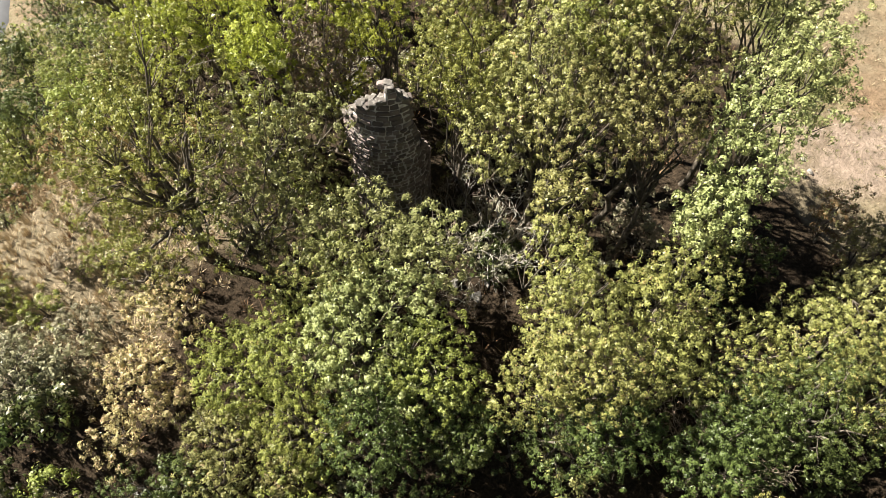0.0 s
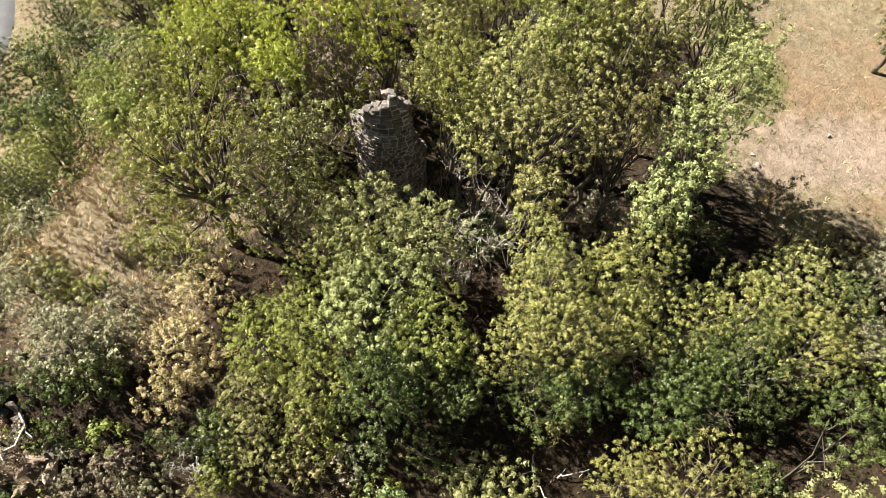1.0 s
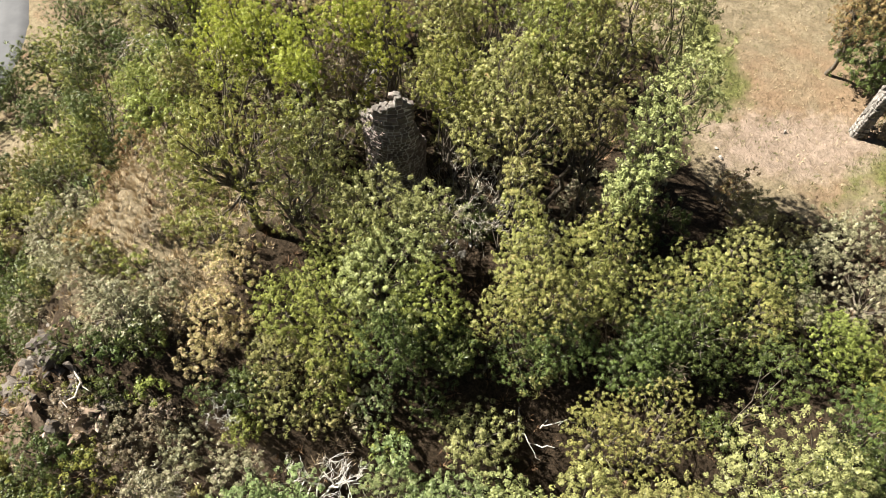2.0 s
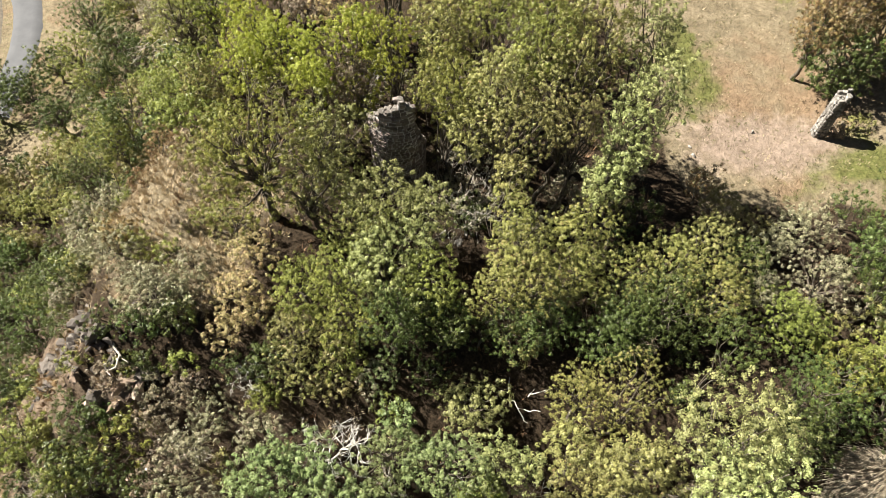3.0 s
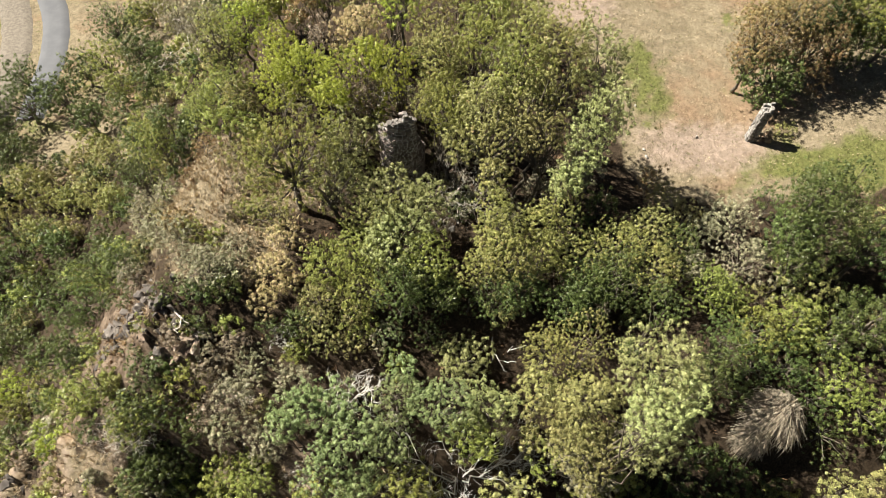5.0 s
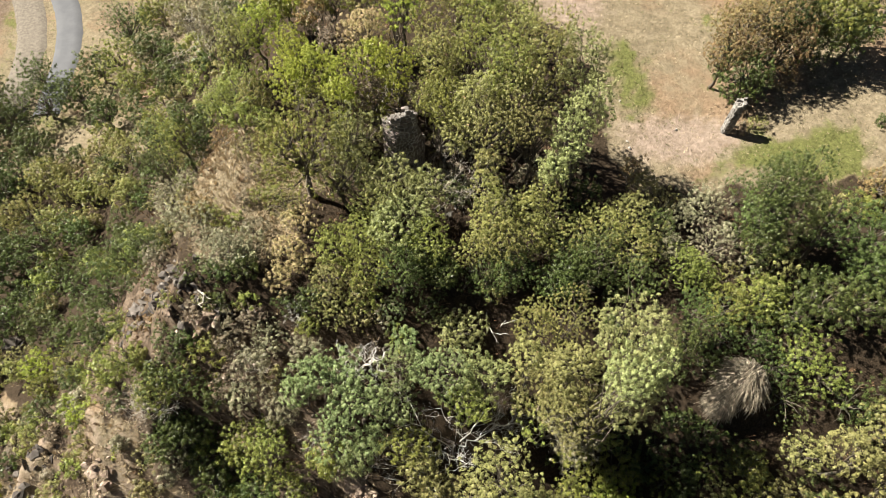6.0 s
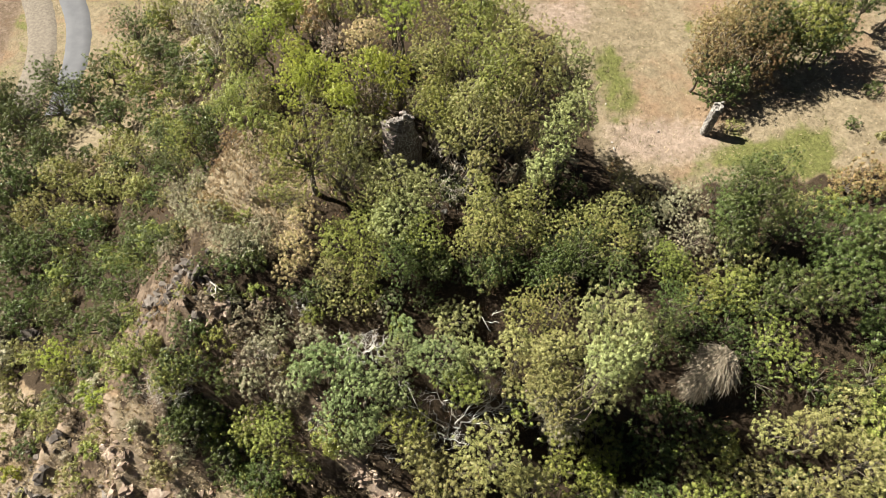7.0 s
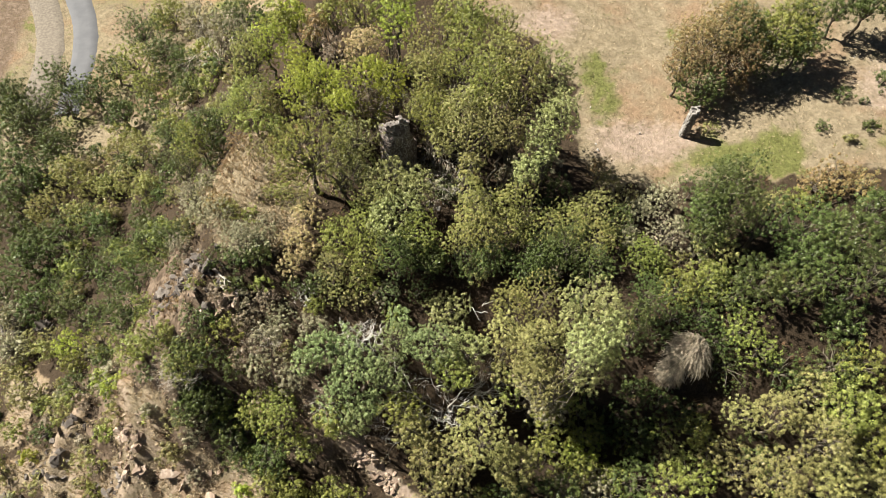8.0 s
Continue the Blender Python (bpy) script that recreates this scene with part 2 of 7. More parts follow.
# ---- builders ----
def part(name, mesh, material, parent, label=""):
    """One mesh object under a thing or a part."""
    mesh.materials.clear()
    mesh.materials.append(material)
    ob = new(name, mesh)
    ob.parent = parent
    return tagged(ob, label=label)


def thing(name, x, y, z, label, category, group="", kind=""):
    ob = new(name)
    ob.location = (x, y, z)
    return tagged(ob, label, category, group, kind)


def mesh_of(name, verts, faces, flat=True):
    """A mesh from arrays of places and of equally long faces."""
    verts, faces = np.asarray(verts, np.float32), np.asarray(faces, np.int32)
    m = bpy.data.meshes.new(name)
    n, k = faces.shape
    m.vertices.add(len(verts))
    m.vertices.foreach_set("co", verts.ravel())
    m.loops.add(n * k)
    m.loops.foreach_set("vertex_index", faces.ravel())
    m.polygons.add(n)
    m.polygons.foreach_set("loop_start", np.arange(0, n * k, k, dtype=np.int32))
    m.polygons.foreach_set("use_smooth", np.full(n, not flat))
    m.update(calc_edges=True)
    return m


def unit(v):
    return v / np.maximum(np.linalg.norm(v, axis=-1, keepdims=True), 1e-9)


def leaves_mesh(name, base, along, facing, length, width):
    """Small pointed leaves, one three-cornered face each."""
    along = unit(along)
    side = unit(np.cross(along, facing))
    up = np.cross(side, along)
    L, Wd = length[:, None], width[:, None]
    v = np.stack([base + side * Wd * 0.5 + up * Wd * 0.15, base + along * L - up * L * 0.12, base + along * L * 0.12 - side * Wd * 0.5], 1)
    n = len(base)
    return mesh_of(name, v.reshape(-1, 3), np.arange(3 * n).reshape(n, 3))


class Tubes:
    """Tapered limbs gathered into one mesh."""
    def __init__(self):
        self.v, self.f = [], []

    def add(self, points, radii, sides=5):
        first = len(self.v)
        pts = [Vector(p) for p in points]
        for i, (p, r) in enumerate(zip(pts, map(float, radii))):
            way = (pts[min(i + 1, len(pts) - 1)] - pts[max(i - 1, 0)]).normalized()
            a = way.orthogonal().normalized()
            b = way.cross(a)
            for k in range(sides):
                w = 2 * math.pi * k / sides
                self.v.append(p + r * (math.cos(w) * a + math.sin(w) * b))
        for i in range(len(pts) - 1):
            for k in range(sides):
                k2 = (k + 1) % sides
                self.f.append((first + i * sides + k, first + i * sides + k2, first + (i + 1) * sides + k2, first + (i + 1) * sides + k))

    def mesh(self, name):
        return mesh_of(name, [tuple(v) for v in self.v], self.f, flat=False)


def bent(rng, a, b, sag=0.0, steps=4, wobble=0.08):
    """A limb's line from a to b with a bend and some wobble."""
    a, b = np.array(a, float), np.array(b, float)
    far = np.linalg.norm(b - a)
    pts = []
    for i in range(steps + 1):
        s = i / steps
        p = a + (b - a) * s
        p[2] += sag * far * math.sin(math.pi * s)
        if 0 < i < steps:
            p += rng.normal(0, wobble * far, 3)
        pts.append(p)
    return pts


def rosettes(rng, root, way, count, reach, leaf, wide, hang):
    """Tufts of leaves: small domes of overlapping leaves round each of the given twig ends."""
    n = len(root)
    base, along, facing = [], [], []
    for k in range(count):
        out = unit(rng.normal(size=(n, 3)) + way * 0.9)
        base.append(root + out * (reach * rng.uniform(0.35, 1.0, n))[:, None])
        d = rng.normal(size=(n, 3))
        d = unit(d - out * (d * out).sum(1)[:, None] * 0.75)
        d[:, 2] -= hang
        along.append(d)
        facing.append(unit(out * 0.8 + way * 0.5 + np.array((0, 0, 0.25)) + rng.normal(0, 0.28, (n, 3))))
    base, along, facing = np.concatenate(base), np.concatenate(along), np.concatenate(facing)
    m = len(base)
    length = leaf * rng.uniform(0.7, 1.25, m)
    return base, along, facing, length, length * wide * rng.uniform(0.8, 1.2, m)


def waves(rng, p, pitch):
    """A soft uneven swell between about -1 and 1 with the given spacing, for places p."""
    total = np.zeros(len(p))
    for _ in range(7):
        d = unit(rng.normal(size=3)) * (2 * math.pi / pitch) * rng.uniform(0.7, 1.4)
        total += np.sin(p @ d + rng.uniform(0, 6.3))
    return np.clip(total / 2.6, -1, 1)


def crown_shape(rng, r, rz, lobes, low=-0.35):
    """Boughs of a crown: centres and radii of uneven clumps over a rounded, lopsided outline."""
    k = np.arange(lobes) + 0.5
    zz = 1 - (1 - low) * k / lobes
    turn = k * 2.39996 + rng.uniform(0, 6.3)
    ring = np.sqrt(np.maximum(0, 1 - zz ** 2))
    d = np.stack([ring * np.cos(turn), ring * np.sin(turn), zz], 1) + rng.normal(0, 0.16, (lobes, 3))
    far = rng.uniform(0.42, 0.82, lobes)
    lean = 1 + 0.22 * np.cos(turn - rng.uniform(0, 6.3))
    c = d * (far * lean)[:, None] * np.array((r, r, rz))
    return c, r * rng.uniform(0.24, 0.46, lobes) * (5.5 / lobes ** 0.5) ** 0.35, d


def tree(name, label, category, x, y, h, r, leaf, bark=None, seed=0, twigs=1, density=1.0, lobes=None, hang=0.15, size=0.17, wide=0.5, squash=0.9, group="", low=-0.8, stem=True):
    """A tree or bush: trunk, boughs to every clump of the crown, twigs, and leaves on the twigs. h: height of the crown's middle."""
    rng = np.random.default_rng(1000 + seed)
    z = ground_z(x, y)
    root = thing(name, x, y, z, label, category, group)
    lobes = lobes or int(min(34, max(9, 7 + 6 * r)))
    c, rad, d = crown_shape(rng, r * 0.95, r * 0.95 * squash, lobes, low)
    c[:, 2] += h
    keep = c[:, 2] > 0.1 * h * (1 if stem else 0) + 0.1
    c, rad, d = c[keep], rad[keep], d[keep]
    wood = Tubes()
    fork = np.array((rng.normal(0, 0.06) * h, rng.normal(0, 0.06) * h, h * (0.42 if stem else 0.12)))
    thick = 0.035 * r + 0.03
    wood.add(bent(rng, (0, 0, -0.4), fork, 0, 4, 0.03), np.linspace(thick * 1.7, thick, 5), 7)
    for i in range(0, len(c), 1 if stem else 3):
        line = bent(rng, fork, c[i], 0.06, 4, 0.05)
        wood.add(line, np.linspace(thick * 0.62, 0.018, 5), 4 if stem else 3)
        for _ in range(twigs if stem else 0):
            tip = c[i] + unit(rng.normal(size=3) + d[i] * 0.8) * rad[i] * rng.uniform(0.7, 1.0)
            wood.add(bent(rng, line[3], tip, 0.03, 2, 0.08), (0.02, 0.014, 0.006), 3)
    part("trunk", wood.mesh("trunk"), bark or BARK, root)
    # tufts sit on the outer side of every clump, in sprays that stand out or fall back, with dark gaps between them
    many = density * 10 * r * r * (0.5 + 0.5 * squash) / ((16.5 if leaf == "pale" else 11.5) * wide * size * size)
    pos, way = [], []
    for i in range(len(c)):
        n = max(3, int(many * rad[i] ** 2 / (rad ** 2).sum()))
        k = np.arange(n) + 0.5
        w = unit(d[i] + np.array((0, 0, 0.5)))
        a = unit(np.cross(w, (0.3, 0.9, 0.2)))
        b = np.cross(w, a)
        up, turn = 1 - 1.55 * k / n, k * 2.39996
        ring = np.sqrt(np.maximum(0, 1 - up ** 2))
        out = unit(up[:, None] * w + (ring * np.cos(turn))[:, None] * a + (ring * np.sin(turn))[:, None] * b + rng.normal(0, 0.10, (n, 3)))
        pos.append(c[i] + out * (rad[i] * rng.uniform(0.80, 1.05, n))[:, None])
        way.append(out)
    pos, way = np.concatenate(pos), np.concatenate(way)
    spray = waves(rng, pos, 0.5 + 2.0 * size)
    keep = spray > -0.5
    pos, way, spray = pos[keep] + way[keep] * (spray[keep] * (0.12 + 0.11 * r))[:, None], way[keep], spray[keep]
    n = len(pos)
    stray = unit(way * 0.8 + rng.normal(0, 0.2, (n, 3)) + np.array((0, 0, 0.35)))
    fine = 1.0 if leaf == "pale" else rng.uniform(0.62, 0.92)
    data = rosettes(rng, pos, stray, 34, rng.uniform(1.3, 2.2, n) * size * fine, size * 0.95 * fine, wide * 1.2, hang)
    above = data[0][:, 2] > 0.03
    part("crown", leaves_mesh("crown", *[a[above] for a in data]), LEAF[leaf], root)
    return root


def bare_tree(name, label, category, x, y, h, spread, bark, seed=0, levels=4, lean=(0, 0), stems=3, thick=0.09, forks=3, droop=0.0, base=0.0):
    """A leafless tree: limbs that fork again and again."""
    rng = np.random.default_rng(5000 + seed)
    root = thing(name, x, y, ground_z(x, y), label, category)
    trunk, twigs = Tubes(), Tubes()

    def grow(p, way, far, rad, level):
        end = p + way * far
        end[2] -= droop * far * (levels - level) * 0.3
        line = bent(rng, p, end, 0.0, 3, 0.09)
        (trunk if level == levels else twigs).add(line, np.linspace(rad, rad * 0.6, 4), 5 if level > 2 else 3)
        if level:
            for j in range(forks):
                start = line[3] if j == 0 else line[rng.integers(1, 4)]
                grow(np.array(start), unit(way + rng.normal(0, spread, 3)), far * rng.uniform(0.55, 0.82), rad * 0.6, level - 1)

    for s in range(stems):
        a = 2 * math.pi * s / stems + rng.uniform(0, 1)
        way = unit(np.array((lean[0] + spread * math.cos(a) * (stems > 1), lean[1] + spread * math.sin(a) * (stems > 1), 1.0)))
        grow(np.array((0, 0, base - 0.3)), way, h * 0.42, thick, levels)
    part("trunk", trunk.mesh("trunk"), bark, root)
    part("bare_crown", twigs.mesh("bare_crown"), bark, root)
    return root


def hull(rng, size, points=11, rough=0.7):
    """An angular boulder, as a bmesh."""
    bm = bmesh.new()
    for p in unit(rng.normal(size=(points, 3))) * rng.uniform(rough, 1.0, (points, 1)) * np.array(size):
        bm.verts.new(p)
    made = bmesh.ops.convex_hull(bm, input=bm.verts)
    bmesh.ops.delete(bm, geom=[v for v in made["geom_interior"] if isinstance(v, bmesh.types.BMVert)], context="VERTS")
    bmesh.ops.triangulate(bm, faces=bm.faces[:])
    bmesh.ops.subdivide_edges(bm, edges=bm.edges[:], cuts=2, use_grid_fill=True)
    shift = Vector(rng.uniform(0, 50, 3))
    for v in bm.verts:
        p = v.co * (2.2 / max(size)) + shift
        v.co += v.co.normalized() * min(size) * (0.22 * noise.fractal(p, 1.0, 2.0, 3) + 0.05 * noise.cell(p * 2.5))
    return bm


def to_mesh(bm, name):
    m = bpy.data.meshes.new(name)
    bm.to_mesh(m)
    bm.free()
    return m


def boulder(x, y, size, material, label, seed=0, sink=0.3, turn=0.0, dz=0.0, group="boulders on the slope"):
    rng = np.random.default_rng(9000 + seed)
    ob = new("boulder", to_mesh(hull(rng, size), "boulder"))
    ob.data.materials.append(material)
    ob.matrix_world = pose(x, y, ground_z(x, y) + size[2] * (1 - 2 * sink) + dz, rng.uniform(-28, 28), rng.uniform(-28, 28), turn)
    return tagged(ob, label, "rock", group)


def tufts(name, label, category, spots, material, blades, tall, spread, seed=0, wide=0.012):
    """Grass: bunches of thin tapering blades at the given spots, one object."""
    rng = np.random.default_rng(300 + seed)
    spots = np.array([(x, y, ground_z(x, y)) for x, y in spots])
    n = len(spots) * blades
    p = np.repeat(spots, blades, 0)
    scale = np.repeat(rng.uniform(0.5, 1.3, len(spots)), blades)
    turn, out = rng.uniform(0, 6.283, n), rng.random(n)
    flat = np.stack([np.cos(turn), np.sin(turn), 0 * turn], 1)
    base = p + flat * (out * spread * 0.35 * scale)[:, None] - np.array((0, 0, 0.03))
    tip = p + flat * (out * spread * scale + 0.02)[:, None]
    tip[:, 2] += tall * scale * (1.1 - 0.6 * out) * rng.uniform(0.7, 1.2, n)
    side = np.stack([-flat[:, 1], flat[:, 0], 0 * turn], 1) * (wide * rng.uniform(0.7, 1.4, n))[:, None]
    v = np.stack([base - side, base + side, tip], 1).reshape(-1, 3)
    faces = np.arange(3 * n).reshape(n, 3)
    ob = new(name, mesh_of(name, v, faces))
    ob.data.materials.append(material)
    return tagged(ob, label, category, kind="stuff")


# ---- ground, one sheet to the horizon ----
def grid_lines(lo, hi, step, far):
    inner = list(np.arange(lo, hi + 1e-6, step))
    out, gap = [], step
    while (out[-1] if out else 0) < far:
        gap *= 1.35
        out.append((out[-1] if out else 0) + gap)
    return [lo - o for o in reversed(out)] + inner + [hi + o for o in out]


def build_ground():
    xs, ys = grid_lines(-70, 46, 0.65, 2500), grid_lines(-26, 80, 0.65, 2500)
    nx, ny = len(xs), len(ys)
    verts, cover = [], {k: [] for k in ("green", "bare", "litter", "scarp")}
    for y in ys:
        for x in xs:
            z = ground_z(x, y)
            verts.append((x, y, z))
            f, k, s, sp = field(x, y), knoll(x, y), steep(x, y), spine(x, y)
            valley = smooth((-12 - z) / 4) * smooth((y - 30) / 10)
            dry = dry_slope(x, y) if -50 < x < 0 and -26 < y < 12 else 0.0
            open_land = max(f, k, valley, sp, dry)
            # all wooded ground gets the litter with shade in its colour
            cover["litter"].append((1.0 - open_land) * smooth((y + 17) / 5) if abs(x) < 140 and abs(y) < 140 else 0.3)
            track = math.exp(-(((x - 18.5) / 5.5) ** 2 + ((y - 18.0) / 2.6) ** 2)) + 0.8 * math.exp(-(((x - 12) / 4) ** 2 + ((y - 32) / 3) ** 2)) + 0.7 * math.exp(-(((x - 40) / 4) ** 2 + ((y - 22) / 5) ** 2))
            cover["bare"].append(max(f * track, 0.9 * sp, 0.5 * dry))
            cover["green"].append(lush(x, y) + (0.32 + 0.4 * noise.noise((x * 0.15, y * 0.15, 8))) * valley)
            cover["scarp"].append(s * (1 - k) * (1 - 0.85 * dry) * (1 - 0.5 * sp) * (0.55 + 0.5 * sp) * smooth((-6 - x) / 4 + 0.6) + 0.62 * valley * smooth((-57 - x) / 3))
    faces = [(j * nx + i, j * nx + i + 1, (j + 1) * nx + i + 1, (j + 1) * nx + i) for j in range(ny - 1) for i in range(nx - 1)]
    m = mesh_of("ground", verts, faces, flat=False)
    for k, v in cover.items():
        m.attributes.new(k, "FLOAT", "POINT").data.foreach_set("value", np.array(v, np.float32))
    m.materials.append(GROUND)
    tagged(new("ground", m), "dry grassy hilltop and steep wooded slopes of brown soil", "ground", kind="structure")


build_ground()


def ribbon(name, line, half, material, lift, label, category):
    """A strip of road laid on the ground along a line, with a crowned middle and thickness."""
    pts = [Vector((*p, 0)) for p in line]
    verts, faces, cols = [], [], 7
    for i, p in enumerate(pts):
        way = (pts[min(i + 1, len(pts) - 1)] - pts[max(i - 1, 0)]).normalized()
        side = Vector((way.y, -way.x, 0))
        for k in range(cols):
            u = 2 * k / (cols - 1) - 1
            q = p + side * (half * u)
            edge = abs(u) > 0.99
            verts.append((q.x, q.y, land(q.x, q.y) + (lift - 0.4 if edge else lift + 0.04 * (1 - u * u))))
    for i in range(len(pts) - 1):
        for k in range(cols - 1):
            faces.append((i * cols + k, (i + 1) * cols + k, (i + 1) * cols + k + 1, i * cols + k + 1))
    ob = new(name, mesh_of(name, verts, faces, flat=False))
    ob.data.materials.append(material)
    return tagged(ob, label, category, kind="structure")


ROAD = [(-48.4 - (0.0165 * (q - 54) ** 2 if q < 72 else 5.35 + 0.594 * (q - 72)) * (q > 54), q) for q in np.arange(46.0, 130.0, 1.0)]
ribbon("road", ROAD, 2.0, ASPHALT, 0.26, "narrow grey asphalt road in the valley", "road")
ribbon("verge", [(x - 5.0 - 0.02 * (y - 50), y) for x, y in ROAD], 2.4, GRAVEL, 0.20, "pale gravel lay-by beside the road", "verge")



# ---- the ruined tower ----
TX, TY, TZ = -1.87, 15.95, 8.9
TOWER_R = 1.40
RIM = ((150, 13.2), (165, 13.7), (180, 14.15), (213, 14.72), (230, 15.18), (248, 15.6), (276.5, 15.95), (277.5, 16.36), (291.5, 16.40), (292.5, 16.0), (307.5, 15.68), (309.5, 14.5), (326, 13.45), (345, 12.5), (360, 12.0), (395, 11.1))


def tower_top(a):
    """Height of the broken rim at an angle in degrees from east, counted through north; south is 270."""
    for (a0, z0), (a1, z1) in zip(RIM, RIM[1:]):
        if a < a1:
            return z0 + (z1 - z0) * max(0.0, (a - a0) / (a1 - a0)) + 0.05 * math.sin(a * 0.55)
    return RIM[-1][1]


def stone_mesh(rng, name, size=(1, 1, 1)):
    """A rough squared stone of unit size with knocked-off corners."""
    bm = bmesh.new()
    bmesh.ops.create_cube(bm, size=1.0)
    bmesh.ops.bevel(bm, geom=bm.edges[:], offset=0.13, segments=1, affect="EDGES")
    for v in bm.verts:
        v.co += Vector(rng.normal(0, 0.035, 3))
        v.co = Vector([c * s for c, s in zip(v.co, size)])
    return to_mesh(bm, name)


def joined(name, mesh_list, placed, material, parent, label=""):
    """Many stones as one mesh part: copies of a few stone meshes at given matrices."""
    verts, faces, n = [], [], 0
    data = []
    for m in mesh_list:
        co = np.array([v.co[:] for v in m.vertices])
        m.calc_loop_triangles()
        data.append((co, np.array([t.vertices[:] for t in m.loop_triangles])))
    for i, mat in placed:
        co, f = data[i % len(data)]
        a = np.array(mat)
        verts.append(co @ a[:3, :3].T + a[:3, 3])
        faces.append(f + n)
        n += len(co)
    ob = part(name, mesh_of(name, np.concatenate(verts), np.concatenate(faces)), material, parent, label)
    return tagged(ob, kind="stuff")


def build_tower():
    rng = np.random.default_rng(42)
    root = thing("ruined_tower", TX, TY, TZ, "broken half-round tower of dark rubble masonry among trees", "ruin")
    # the wall's core of mortar, with the real thickness, a little behind the faces of the stones
    angles, verts, faces = np.arange(152, 393, 2.0), [], []
    steps, thick = 16, 0.36
    for a in angles:
        top = tower_top(a) - 0.10
        c, s = math.cos(radians(a)), math.sin(radians(a))
        for k in range(steps + 1):
            z = TZ - 0.4 + (top - TZ + 0.4) * k / steps
            verts.append(((TOWER_R - 0.025) * c, (TOWER_R - 0.025) * s, z - TZ))
        for k in range(steps + 1):
            z = top - (top - TZ + 0.4) * k / steps
            verts.append(((TOWER_R - thick) * c, (TOWER_R - thick) * s, z - TZ))
    m = 2 * (steps + 1)
    for i in range(len(angles) - 1):
        for k in range(m - 1):
            faces.append((i * m + k, i * m + k + 1, (i + 1) * m + k + 1, (i + 1) * m + k))
    for i in (0, len(angles) - 1):
        for k in range(steps):
            faces.append((i * m + k, i * m + k + 1, i * m + m - 2 - k, i * m + m - 1 - k))
    part("core", mesh_of("core", verts, faces, flat=False), MORTAR, root, "pale mortar between the stones")
    stones = [stone_mesh(rng, "stone") for _ in range(6)]
    shown, rest, rim, lichened = [], [], [], [s.copy() for s in stones]
    z = TZ - 0.2
    while z < 16.9:
        # thin courses with wide joints below, larger and darker blocks in the upper wall
        high = smooth((z - 14.2) / 0.5)
        h = rng.uniform(0.13, 0.19) + 0.07 * high
        for outside in (True, False):
            r = TOWER_R - 0.115 if outside else TOWER_R - thick + 0.05
            a = 152 + rng.uniform(0, 8)
            while a < 391:
                w = rng.uniform(0.18, 0.40) + 0.06 * high
                step = math.degrees(w / TOWER_R)
                mid = a + step / 2
                if z + h * 0.6 < tower_top(mid):
                    deep = 0.24 + rng.uniform(-0.05, 0.05)
                    gap = rng.uniform(0.72, 0.86) + 0.13 * high
                    mat = pose(r * math.cos(radians(mid)), r * math.sin(radians(mid)), z + h / 2 - TZ + rng.normal(0, 0.012), 0, 0, mid) @ pose(0, 0, 0, rng.normal(0, 5), rng.normal(0, 4), rng.normal(0, 5)) @ Matrix.Diagonal((deep, w * min(0.97, gap + 0.04), h * min(0.96, gap), 1))
                    near = outside and 185 < mid < 345 and z > 11.0
                    (shown if near else rest).append((int(rng.integers(6)), mat, z))
                a += step
        z += h
    a = 176.0
    while a < 309:
        top = tower_top(a + 3)
        for off in (0.09, 0.27):
            w = rng.uniform(0.20, 0.34)
            r = TOWER_R - off
            rim.append((int(rng.integers(6)), pose(r * math.cos(radians(a + 3)), r * math.sin(radians(a + 3)), top - TZ + rng.uniform(-0.05, 0.07), rng.uniform(-14, 14), rng.uniform(-14, 14), a + rng.uniform(-25, 25)) @ Matrix.Diagonal((0.25, w, rng.uniform(0.15, 0.24), 1))))
        a += rng.uniform(8, 12.5)
    # loose stones along the stepped eastern break
    for k in range(46):
        a = 309 + 80 * k / 46
        r = TOWER_R - rng.uniform(0.06, 0.32)
        zz = tower_top(a) if a > 311 else rng.uniform(14.7, 15.9)
        rest.append((int(rng.integers(6)), pose(r * math.cos(radians(a)), r * math.sin(radians(a)), zz - TZ + rng.uniform(-0.06, 0.04), rng.uniform(-14, 14), rng.uniform(-14, 14), a + rng.uniform(-25, 25)) @ Matrix.Diagonal((0.24, 0.26, 0.18, 1)), 0))
    shown.sort(key=lambda q: -q[2])
    for i, mat, _ in shown[:290]:
        part("stone", stones[i], STONE, root).matrix_local = mat
    for i, mat in rim:
        part("cap_stone", lichened[i], STONE_CAP, root).matrix_local = mat
    joined("hidden_masonry", stones, [(i, mat) for i, mat, _ in shown[290:] + rest], STONE, root)


build_tower()


